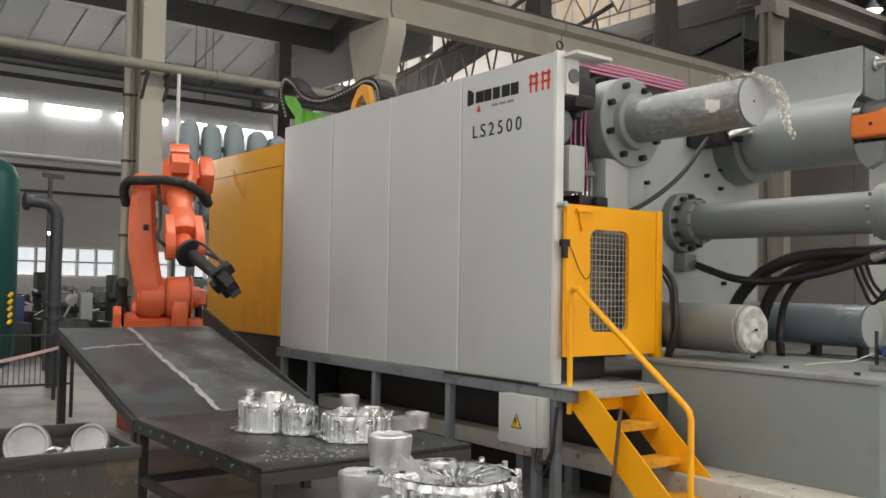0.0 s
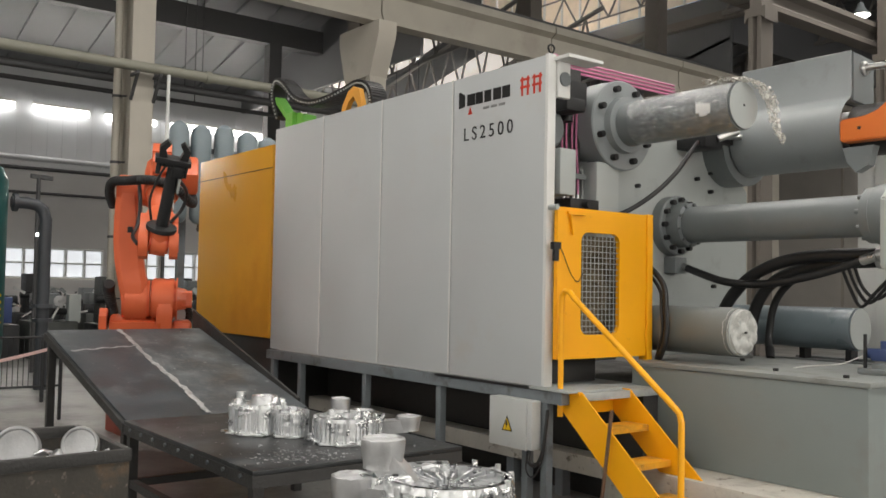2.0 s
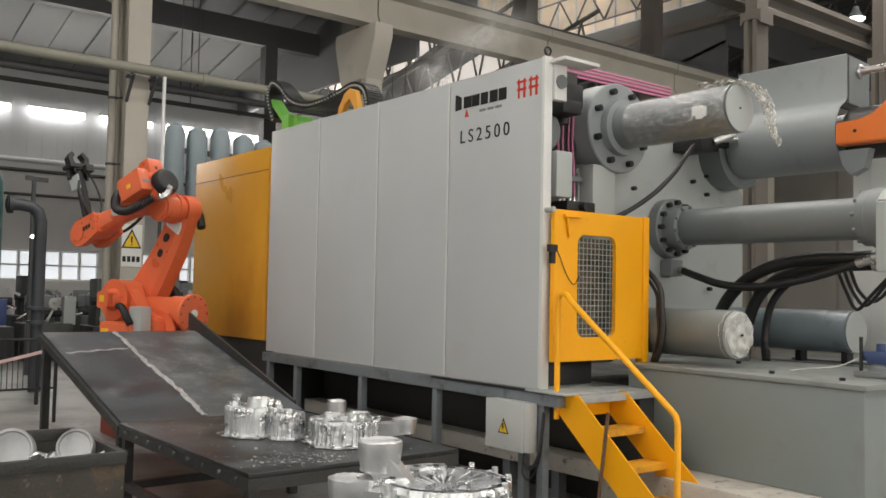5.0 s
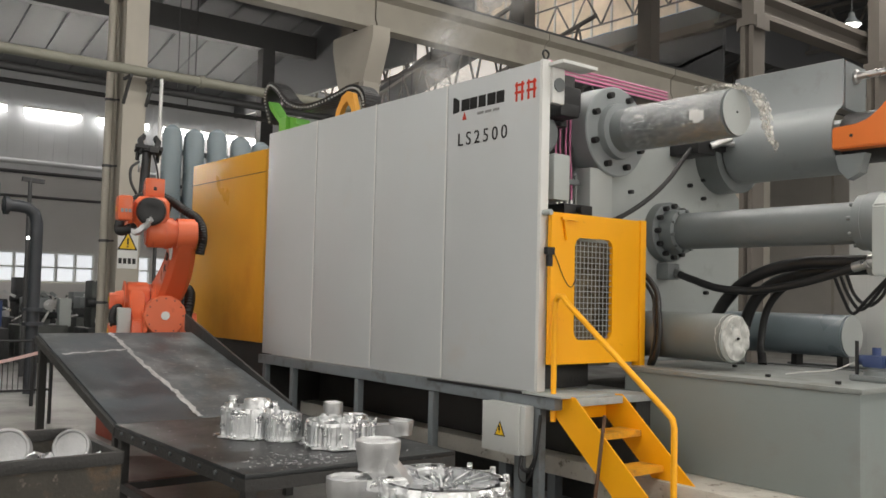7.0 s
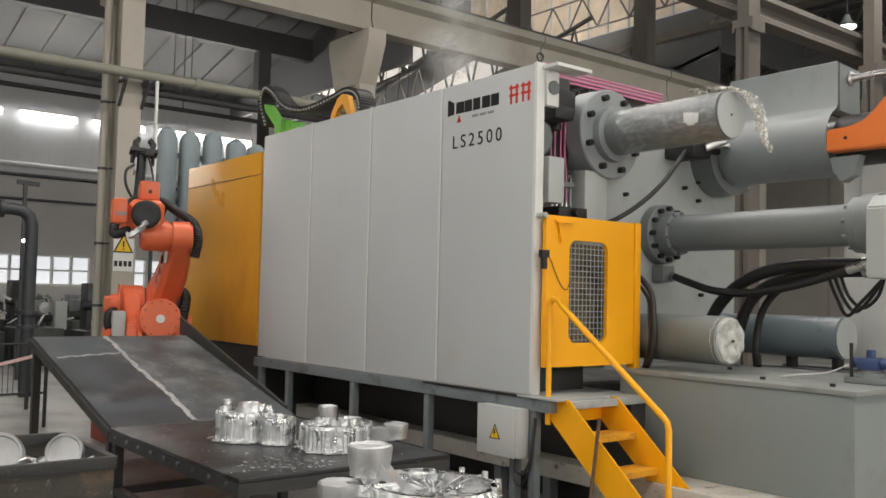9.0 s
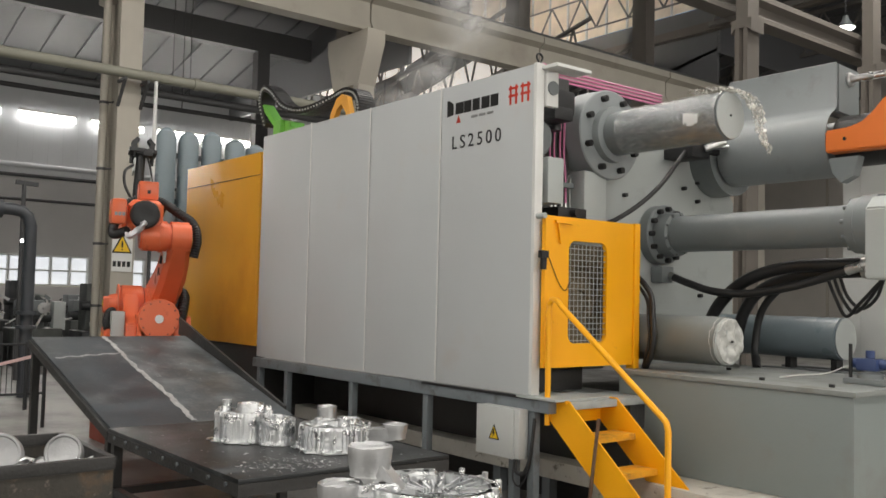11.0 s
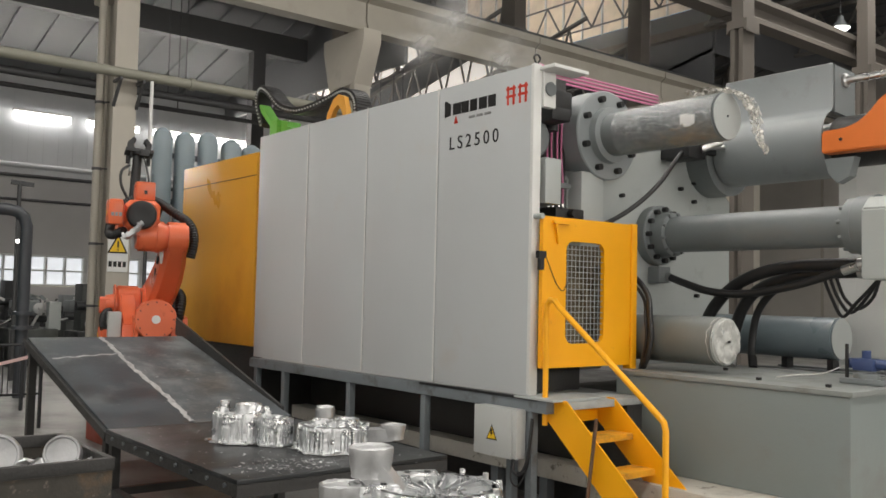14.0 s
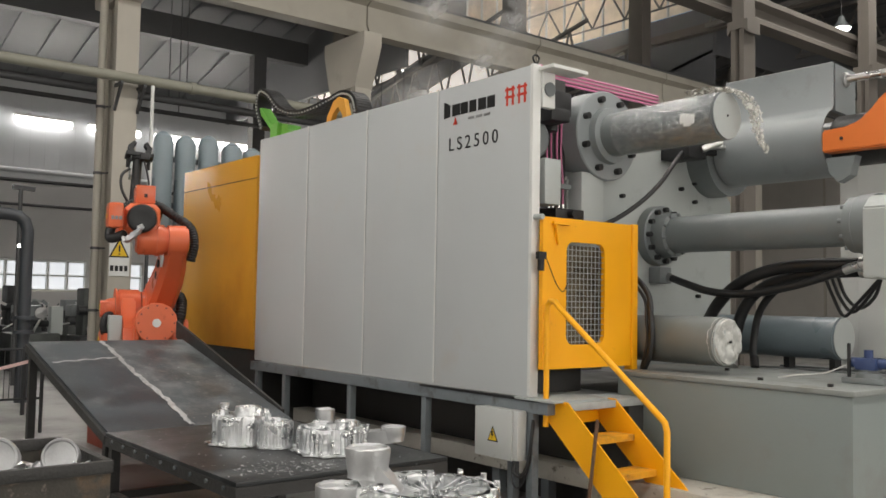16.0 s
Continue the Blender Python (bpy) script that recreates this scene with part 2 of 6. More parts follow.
def box(bm, x0, x1, y0, y1, z0, z1, bev=0.0):
    r = bmesh.ops.create_cube(bm, size=1.0)
    vs = r["verts"]
    for v in vs:
        v.co = Vector(((x0 + x1) / 2 + v.co.x * (x1 - x0), (y0 + y1) / 2 + v.co.y * (y1 - y0), (z0 + z1) / 2 + v.co.z * (z1 - z0)))
    if bev:
        es = list({e for v in vs for e in v.link_edges})
        bmesh.ops.bevel(bm, geom=es, offset=bev, segments=2, affect="EDGES", profile=0.6)
    return vs


def rod(bm, a, b, r0, r1=None, seg=20, caps=True, bev=0.0):
    """A round bar from a to b."""
    a, b = Vector(a), Vector(b)
    d = b - a
    r1 = r0 if r1 is None else r1
    m = Matrix.Translation((a + b) / 2) @ d.to_track_quat("Z", "Y").to_matrix().to_4x4()
    r = bmesh.ops.create_cone(bm, cap_ends=caps, segments=seg, radius1=r0, radius2=r1, depth=d.length, matrix=m)
    if bev:
        es = [e for e in {e for v in r["verts"] for e in v.link_edges} if any(len(f.verts) > 4 for f in e.link_faces)]
        bmesh.ops.bevel(bm, geom=es, offset=bev, segments=2, affect="EDGES")
    return r["verts"]


def lathe(bm, a, d, profile, seg=32, caps=True):
    """Rings of (distance along d, radius) about the line from a."""
    a, d = Vector(a), Vector(d).normalized()
    q = d.to_track_quat("Z", "Y").to_matrix()
    rings = []
    for h, r in profile:
        rings.append([bm.verts.new(a + d * h + q @ Vector((r * math.cos(2 * math.pi * i / seg), r * math.sin(2 * math.pi * i / seg), 0))) for i in range(seg)])
    for p, n in zip(rings, rings[1:]):
        for i in range(seg):
            bm.faces.new((p[i], p[(i + 1) % seg], n[(i + 1) % seg], n[i]))
    if caps:
        bm.faces.new(rings[0][::-1])
        bm.faces.new(rings[-1])


def bar(bm, a, b, w, h, up=(0, 0, 1)):
    """A rectangular bar from a to b, w wide and h high."""
    a, b = Vector(a), Vector(b)
    d = (b - a).normalized()
    s = d.cross(Vector(up)).normalized()
    u = s.cross(d)
    vs = [bm.verts.new(p + s * (i * w / 2) + u * (j * h / 2)) for p in (a, b) for i, j in ((-1, -1), (1, -1), (1, 1), (-1, 1))]
    for f in ((3, 2, 1, 0), (4, 5, 6, 7), (0, 1, 5, 4), (1, 2, 6, 5), (2, 3, 7, 6), (3, 0, 4, 7)):
        bm.faces.new([vs[i] for i in f])


def smooth_path(pts, n=10):
    pts = [Vector(p) for p in pts]
    if len(pts) < 3:
        return pts
    out = []
    ext = [2 * pts[0] - pts[1]] + pts + [2 * pts[-1] - pts[-2]]
    for i in range(1, len(ext) - 2):
        p0, p1, p2, p3 = ext[i - 1:i + 3]
        for k in range(n):
            t = k / n
            out.append(0.5 * ((2 * p1) + (p2 - p0) * t + (2 * p0 - 5 * p1 + 4 * p2 - p3) * t * t + (3 * p1 - p0 - 3 * p2 + p3) * t ** 3))
    return out + [pts[-1]]


def hose(bm, pts, r, seg=10, n=10, sharp=False):
    """A round hose through the points."""
    path = [Vector(p) for p in pts] if sharp else smooth_path(pts, n)
    rings = []
    ref = Vector((0.31, 0.53, 0.79))
    for i, p in enumerate(path):
        d = (path[min(i + 1, len(path) - 1)] - path[max(i - 1, 0)]).normalized()
        u = d.cross(ref).normalized()
        v = d.cross(u)
        rings.append([bm.verts.new(p + r * (math.cos(2 * math.pi * k / seg) * u + math.sin(2 * math.pi * k / seg) * v)) for k in range(seg)])
    for a, b in zip(rings, rings[1:]):
        for k in range(seg):
            bm.faces.new((a[k], a[(k + 1) % seg], b[(k + 1) % seg], b[k]))
    bm.faces.new(rings[0][::-1])
    bm.faces.new(rings[-1])


def prism(bm, outline, axis, lo, hi):
    """An outline of (u, v) pulled out along an axis: 'x' takes (y, z), 'y' takes (x, z), 'z' takes (x, y)."""
    def at(u, v, w):
        return {"x": (w, u, v), "y": (u, w, v), "z": (u, v, w)}[axis]
    a = [bm.verts.new(at(u, v, lo)) for u, v in outline]
    b = [bm.verts.new(at(u, v, hi)) for u, v in outline]
    n = len(a)
    bm.faces.new(a[::-1])
    bm.faces.new(b)
    for i in range(n):
        bm.faces.new((a[i], a[(i + 1) % n], b[(i + 1) % n], b[i]))
    bmesh.ops.recalc_face_normals(bm, faces=bm.faces[:])


def finish(bm, name, material, smooth=True):
    bmesh.ops.recalc_face_normals(bm, faces=bm.faces[:])
    me = bpy.data.meshes.new(name)
    bm.to_mesh(me)
    bm.free()
    me.materials.append(material)
    if smooth:
        me.polygons.foreach_set("use_smooth", [True] * len(me.polygons))
        me.set_sharp_from_angle(angle=radians(38))
    return me


def part(name, bm, material, parent, label="", smooth=True):
    """ONE mesh object under a thing or part; the mesh is given in world places."""
    me = finish(bm, name, material, smooth)
    root = parent
    while root.parent:
        root = root.parent
    me.transform(root.matrix_basis.inverted())
    ob = new(name, me)
    ob.parent = parent
    if label:
        ob["label"] = label
    return ob


def thing(name, place, label, category, group=""):
    ob = new(name)
    ob.empty_display_size = 0.1
    ob.matrix_basis = Matrix.Translation(place)
    return tagged(ob, label, category, group)


def solid(name, bm, material, label="", category="", group="", kind="", smooth=True):
    """A thing or piece of the setting that is one mesh."""
    me = finish(bm, name, material, smooth)
    return tagged(new(name, me), label, category, group, kind)


def bolt_ring(name, centre, axis, ring, count, r, h, turn, material, parent):
    """Hexagon bolts on a circle, each a part on one shared mesh."""
    bm = bm_new()
    rod(bm, (0, 0, 0), (0, 0, h), r, seg=12)
    rod(bm, (0, 0, h), (0, 0, h + 0.002), r * 0.5, seg=6)
    me = finish(bm, name, material)
    c, d = Vector(centre), Vector(axis).normalized()
    q = d.to_track_quat("Z", "Y").to_matrix()
    root = parent
    while root.parent:
        root = root.parent
    for i in range(count):
        a = turn + 2 * math.pi * i / count
        ob = new(name, me)
        ob.parent = parent
        ob.matrix_basis = root.matrix_basis.inverted() @ Matrix.Translation(c + q @ Vector((ring * math.cos(a), ring * math.sin(a), 0))) @ q.to_4x4()


def bolts(bm, centre, axis, ring, count, r, h, turn=0.0):
    c, d = Vector(centre), Vector(axis).normalized()
    q = d.to_track_quat("Z", "Y").to_matrix()
    for i in range(count):
        a = turn + 2 * math.pi * i / count
        p = c + q @ Vector((ring * math.cos(a), ring * math.sin(a), 0))
        rod(bm, p, p + d * h, r, seg=6)

# ---------- hall ----------
def hall():
    bm = bm_new()
    box(bm, -24, 18, -18, 34, -0.3, 0.0)
    solid("floor", bm, CONC, "stained grey concrete workshop floor", "floor", kind="structure", smooth=False)
    # back wall with its bands, windows and lit strip
    openings = [(y0, y0 + 1.55, 1.6, 2.44) for y0 in (-4.2, -2.55, -0.9, 0.5, 2.12, 3.75, 5.4, 7.05, 8.7)]
    bm = bm_new()
    box(bm, -22.4, -22.0, -18, 34, 0.0, 1.58)
    box(bm, -22.4, -22.0, -18, 34, 2.46, 4.66)
    edge = -18
    for y0, y1, z0, z1 in openings:
        box(bm, -22.4, -22.0, edge, y0, 1.58, 2.46)
        edge = y1
    box(bm, -22.4, -22.0, edge, 34, 1.58, 2.46)
    wall = solid("wall_back", bm, WALLD, "brownish grey painted lower factory wall", "wall", kind="structure", smooth=False)
    bm = bm_new()
    box(bm, -22.4, -22.0, -18, 34, 4.66, 9.0)
    for k in range(130):
        y = -18 + k * 0.4
        box(bm, -22.0, -21.99, y, y + 0.16, 4.9, 8.4)
    solid("wall_cladding", bm, WALLM, "pale grey ribbed metal wall cladding", "wall", kind="structure", smooth=False)
    for i, (y0, y1, z0, z1) in enumerate(openings):
        w = tagged(new(f"window_{i + 1}"), "bright daylit factory window with white frame", "window", kind="structure")
        w.matrix_basis = Matrix.Translation((-22.1, (y0 + y1) / 2, z0))
        for a in range(3):
            for b in range(2):
                bm = bm_new()
                ya, za = y0 + a * (y1 - y0) / 3, z0 + b * 0.42
                box(bm, -22.22, -22.2, ya + 0.03, ya + (y1 - y0) / 3 - 0.03, za + 0.03, za + 0.4 if b == 0 else z1 - 0.03)
                part("pane", bm, PANE, w, smooth=False)
        bm = bm_new()
        for a in range(4):
            yy = y0 + a * (y1 - y0) / 3
            box(bm, -22.2, -22.03, yy - 0.03, yy + 0.03, z0, z1)
        for zz in (z0 + 0.02, z0 + 0.42, z1 - 0.02):
            box(bm, -22.19, -22.04, y0, y1, zz - 0.025, zz + 0.025)
        part("window_frame", bm, SIGNW, w, smooth=False)
    # horizontal conduits and girts on the back wall
    for z, r, m in ((4.62, 0.05, PURLIN), (4.9, 0.07, WALLM), (3.95, 0.04, PURLIN)):
        bm = bm_new()
        rod(bm, (-21.9, -18, z), (-21.9, 34, z), r, seg=10)
        solid("trim", bm, m, "long conduit along the factory wall", "conduit", kind="structure")
    # row of tube luminaires high on the wall
    for k in range(9):
        y0 = -1.6 + k * 1.95
        lum = thing("strip_light", (-21.8, y0, 6.3), "glowing white strip light hung along the wall", "lamp", "strip lights along the wall")
        bm = bm_new()
        box(bm, -21.9, -21.72, y0 - 0.76, y0 + 0.76, 6.38, 6.44)
        part("housing", bm, WHITE_EDGE, lum)
        bm = bm_new()
        rod(bm, (-21.8, y0 - 0.74, 6.28), (-21.8, y0 + 0.74, 6.28), 0.09, seg=12)
        part("tube", bm, LAMP, lum)
        bm = bm_new()
        bar(bm, (-21.9, y0, 6.4), (-22.02, y0, 6.4), 0.05, 0.05)
        part("bracket", bm, PURLIN, lum)
    # enclosing walls out of view
    bm = bm_new()
    box(bm, -24, 18, -18.3, -18.0, 0, 12.5)
    solid("wall_side", bm, WALLM, "grey factory side wall", "wall", kind="structure", smooth=False)
    bm = bm_new()
    box(bm, 18, 18.3, -18, 34, 0, 12.5)
    solid("wall_front", bm, WALLM, "grey factory front wall", "wall", kind="structure", smooth=False)
    bm = bm_new()
    box(bm, -24, 18, 30.0, 30.3, 0, 12.5)
    for k in range(16):
        b2 = bm_new()
        box(b2, -14 + k * 1.6, -13.9 + k * 1.6, 29.94, 29.998, 0, 9)
        solid("trim", b2, BEIGED, "vertical batten on the end wall", "batten", kind="structure", smooth=False)
    solid("wall_end", bm, ENDWALL, "beige panelled end wall of the hall", "wall", kind="structure", smooth=False)


def column(name, x, y, label, d=1.05, t=0.2, m=None, flare=5.9):
    """An H-section concrete crane column with corbel and upper shaft."""
    c = thing(name, (x, y, 0), label, "column", "crane columns")
    bm = bm_new()
    hw = 0.21
    m = m or BEIGE
    # flanges and web, front at x, running back to x - d
    prism(bm, [(x, y - hw), (x, y + hw), (x - t, y + hw), (x - t - 0.4 * t, y + 0.08), (x - d + 1.4 * t, y + 0.08), (x - d + t, y + hw), (x - d, y + hw),
               (x - d, y - hw), (x - d + t, y - hw), (x - d + 1.4 * t, y - 0.08), (x - 1.4 * t, y - 0.08), (x - t, y - hw)], "z", 0.0, flare)
    part("shaft", bm, m, c)
    bm = bm_new()
    prism(bm, [(x, flare), (x + 0.33 * d, min(7.1, flare + 0.9)), (x + 0.33 * d, 7.38), (x - 1.25 * d, 7.38), (x - 1.25 * d, min(7.1, flare + 0.9)), (x - d, flare)], "y", y - hw - 0.02, y + hw + 0.02)
    part("corbel", bm, m, c)
    # upper shaft always in the dark brown tone, whatever the lower shaft's material
    bm = bm_new()
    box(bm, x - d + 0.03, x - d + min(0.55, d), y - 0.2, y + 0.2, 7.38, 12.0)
    part("upper_shaft", bm, DARKC, c)
    return c


COLX = -12.0


def frame_steel():
    for y in (-10.7, -4.5, 1.23, 6.45, 11.7, 16.9, 22.1):
        column("column", COLX, y, "beige painted concrete crane column with corbel", flare=7.0 if 0 < y < 2 else 6.2)
    # crane beams and rail
    ys = (-16.0, -10.7, -4.5, 1.23, 6.45, 11.7, 16.9, 22.1, 27.5)
    for a, b in zip(ys, ys[1:]):
        bm = bm_new()
        x = COLX - 0.05
        prism(bm, [(x + 0.3, 8.3), (x + 0.3, 8.12), (x + 0.14, 8.02), (x + 0.14, 7.6), (x + 0.2, 7.5), (x + 0.2, 7.385), (x - 0.2, 7.385), (x - 0.2, 7.5), (x - 0.14, 7.6),
                   (x - 0.14, 8.02), (x - 0.3, 8.12), (x - 0.3, 8.3)], "y", a + 0.02, b - 0.02)
        solid("crane_beam", bm, BEIGED, "beige concrete crane runway beam", "beam", "crane beams")
    bm = bm_new()
    box(bm, COLX - 0.1, COLX, -16, 27.5, 8.305, 8.45)
    box(bm, COLX + 0.12, COLX + 0.2, -16, 27.5, 8.305, 8.38)
    solid("crane_rail", bm, PURLIN, "dark steel crane rail on the runway beam", "rail")
    # pipe run in front of the columns
    p = thing("pipe_run", (-11.8, 0, 5.48), "grey overhead pipe run on brackets", "pipe")
    bm = bm_new()
    rod(bm, (-11.75, -16, 5.48), (-11.75, 9, 5.48), 0.095, seg=16)
    part("pipe", bm, OLIVE, p)
    for y in (-3.0, 2.35, 5.2):
        bm = bm_new()
        rod(bm, (-11.75, y, 5.48), (-11.75, y + 0.1, 5.48), 0.12, seg=16)
        part("coupling", bm, OLIVE, p)
    for y in (1.02, 1.44):
        bm = bm_new()
        bar(bm, (-12.0, y, 5.35), (-11.6, y, 5.35), 0.05, 0.05)
        bar(bm, (-12.0, y, 4.9), (-11.65, y, 5.33), 0.05, 0.05)
        part("bracket", bm, PURLIN, p)
    bm = bm_new()
    rod(bm, (-11.72, 1.62, 3.0), (-11.72, 1.62, 5.4), 0.035, seg=10)
    part("drop_pipe", bm, SIGNW, p)
    # dark ducts further back
    for x, z, r in ((-14.0, 5.68, 0.07), (-14.4, 5.5, 0.05), (-15.0, 5.95, 0.06)):
        sp = thing("service_pipe", (x, 0, z), "dark overhead service pipe on hangers", "pipe", "service pipes")
        bm = bm_new()
        rod(bm, (x, -16, z), (x, 14, z), r, seg=10)
        part("tube", bm, PURLIN, sp)
        for y in (-9.0, -3.0, 3.2, 9.0):
            bm = bm_new()
            rod(bm, (x, y, z), (x, y, 7.65 + (x + 22) * 0.22), 0.012, seg=6)
            part("hanger", bm, PURLIN, sp)
    # warning plate on the column
    s = thing("warning_sign", (-11.98, 1.2, 2.2), "yellow triangle warning sign with white caption plate on the column", "sign")
    bm = bm_new()
    box(bm, -11.995, -11.985, 1.03, 1.4, 1.86, 2.64)
    part("plate", bm, SIGNW, s)
    bm = bm_new()
    prism(bm, [(1.02, 2.2), (1.39, 2.2), (1.205, 2.56)], "x", -11.985, -11.978)
    part("border", bm, BLACKP, s)
    bm = bm_new()
    prism(bm, [(1.06, 2.225), (1.35, 2.225), (1.205, 2.5)], "x", -11.978, -11.972)
    part("triangle", bm, SIGNY, s)
    bm = bm_new()
    box(bm, -11.972, -11.968, 1.19, 1.22, 2.3, 2.42)
    part("symbol", bm, BLACKP, s)
    bm = bm_new()
    box(bm, -11.972, -11.968, 1.19, 1.22, 2.25, 2.275)
    part("symbol", bm, BLACKP, s)
    for k in range(4):
        bm = bm_new()
        box(bm, -11.985, -11.98, 1.05 + k * 0.085, 1.11 + k * 0.085, 1.95, 2.05)
        part("caption_bar", bm, BLACKP, s)


def roof():
    """Two bays of sheet roofing with purlins, trusses and skylight strips."""
    bm = bm_new()
    # far bay: rises from the back wall to the column row, split round a skylight strip
    def far(x):
        return 7.6 + (x + 22) * 0.22
    def slab(x0, x1, y0, y1):
        vs = [bm.verts.new(p) for p in ((x0, y0, far(x0)), (x1, y0, far(x1)), (x1, y1, far(x1)), (x0, y1, far(x0)),
                                        (x0, y0, far(x0) + 0.1), (x1, y0, far(x1) + 0.1), (x1, y1, far(x1) + 0.1), (x0, y1, far(x0) + 0.1))]
        for f in ((3, 2, 1, 0), (4, 5, 6, 7), (0, 1, 5, 4), (1, 2, 6, 5), (2, 3, 7, 6), (3, 0, 4, 7)):
            bm.faces.new([vs[i] for i in f])
    slab(-22.4, -20.5, -18, 34)
    slab(-16.3, -12.42, -18, 9.5)
    slab(-16.3, -12.42, 20.2, 34)
    slab(-20.5, -16.3, -18, 9.0)
    slab(-20.5, -16.3, 11.6, 13.2)
    slab(-20.5, -16.3, 15.8, 34)
    # seams
    for k in range(60):
        y = -18 + k * 0.9
        for x0, x1 in ((-22, -20.5), (-16.3, -12.4)):
            if x1 > -13 and 9.4 < y < 20.2:
                continue
            bar(bm, (x0, y, far(x0) - 0.03), (x1, y, far(x1) - 0.03), 0.07, 0.06)
        if y < 9.0:
            bar(bm, (-20.5, y, far(-20.5) - 0.03), (-16.3, y, far(-16.3) - 0.03), 0.07, 0.06)
    # near bay
    box(bm, -12.3, -5.4, -18, 34, 12.0, 12.1)
    box(bm, -3.2, 4.8, -18, 34, 12.0, 12.1)
    box(bm, 7.0, 18.3, -18, 34, 12.0, 12.1)
    box(bm, -12.4, -12.3, -18, 8.0, 9.6, 12.1)
    box(bm, -12.4, -12.3, 20.2, 34, 9.6, 12.1)
    for k in range(40):
        box(bm, -12.3, -5.4, -18 + k * 1.3, -18 + k * 1.3 + 0.09, 11.93, 12.0)
    solid("ceiling", bm, ROOFM, "grey sheet metal roof with seams and skylight strips", "roof", kind="structure", smooth=False)
    n = 1
    for x0, x1, y0, y1 in ((-20.5, -16.3, 9.0, 11.6), (-20.5, -16.3, 13.2, 15.8)):
        bm = bm_new()
        slab_z0, slab_z1 = far(x0), far(x1)
        vs = [bm.verts.new(p) for p in ((x0, y0, slab_z0 + 0.05), (x1, y0, slab_z1 + 0.05), (x1, y1, slab_z1 + 0.05), (x0, y1, slab_z0 + 0.05))]
        bm.faces.new(vs)
        solid(f"window_skylight_{n}", bm, DAYF, "bright translucent roof skylight strip", "skylight", kind="structure", smooth=False)
        n += 1
    for x0, x1 in ((-5.4, -3.2), (4.8, 7.0)):
        bm = bm_new()
        box(bm, x0, x1, -18, 34, 12.03, 12.06)
        solid(f"window_skylight_{n}", bm, DAY, "bright translucent roof skylight strip", "skylight", kind="structure", smooth=False)
        n += 1
    # dark eaves girder of the far bay
    bm = bm_new()
    box(bm, -17.15, -16.85, -16, 8.8, 7.9, 8.5)
    box(bm, -17.15, -16.85, 6.2, 6.55, 0, 7.9)
    solid("trim", bm, PURLIN, "dark steel girder on a post", "beam", kind="structure", smooth=False)
    # roof monitor over the far bay with a glazed gable
    bm = bm_new()
    box(bm, -25.0, -12.3, 7.9, 20.4, 14.6, 14.7)
    box(bm, -25.1, -25.0, 7.9, 20.4, 7.0, 14.7)
    box(bm, -25.0, -12.3, 7.8, 7.9, 7.0, 14.7)
    box(bm, -25.0, -12.41, 20.2, 20.3, 7.0, 11.26)
    box(bm, -12.4, -12.3, 8.0, 20.2, 12.1, 14.6)
    solid("wall_monitor", bm, ROOFM, "dark sheet walls and roof of the roof monitor", "wall", kind="structure", smooth=False)
    for k in range(13):
        x0 = -24.9 + k * 0.97
        bm = bm_new()
        box(bm, x0 + 0.03, x0 + 0.94, 20.24, 20.26, 11.3, 14.6)
        solid(f"window_gable_{k + 1}", bm, PANEB, "dusty beige gable pane", "window", kind="structure", smooth=False)
        bm = bm_new()
        box(bm, x0 - 0.03, x0 + 0.03, 20.17, 20.3, 11.26, 14.6)
        solid("trim", bm, SIGNW, "white gable mullion", "frame", kind="structure", smooth=False)
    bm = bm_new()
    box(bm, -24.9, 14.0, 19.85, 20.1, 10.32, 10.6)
    solid("tie_beam", bm, DARKC, "dark concrete tie beam across the hall", "beam")
    n0 = thing("gable_truss", (-18, 19.6, 11.3), "thin dark steel truss before the glazed gable", "truss")
    for k in range(8):
        x = -24.6 + k * 1.5
        for p, q in (((x, 11.4), (x + 0.75, 12.6)), ((x + 0.75, 12.6), (x + 1.5, 11.4)), ((x, 11.4), (x + 1.5, 11.4)), ((x, 12.6), (x + 1.5, 12.6))):
            bm = bm_new()
            bar(bm, (p[0], 19.6, p[1]), (q[0], 19.6, q[1]), 0.05, 0.05)
            part("strut", bm, TRUSSM, n0)
    # trusses across the far bay
    for y in (9.4, 11.8, 14.4, 17.0, 22.2):
        t = thing("roof_truss", (-17, y, 7.2), "slender steel roof truss", "truss", "roof trusses")
        bm = bm_new()
        bar(bm, (-22, y, 7.0), (-12.6, y, 7.6), 0.08, 0.08)
        part("bottom_chord", bm, TRUSSM, t)
        bm = bm_new()
        bar(bm, (-22, y, far(-22) - 0.1), (-12.6, y, far(-12.6) - 0.1), 0.08, 0.1)
        part("top_chord", bm, TRUSSM, t)
        for k in range(9):
            x = -21.8 + k * 1.0
            bm = bm_new()
            zb = 7.0 + (x + 22) * 0.064
            bar(bm, (x, y, zb), (x + 0.5, y, far(x + 0.5) - 0.1), 0.05, 0.05)
            bar(bm, (x + 0.5, y, far(x + 0.5) - 0.1), (x + 1.0, y, zb + 0.06), 0.05, 0.05)
            part("brace", bm, TRUSSM, t)
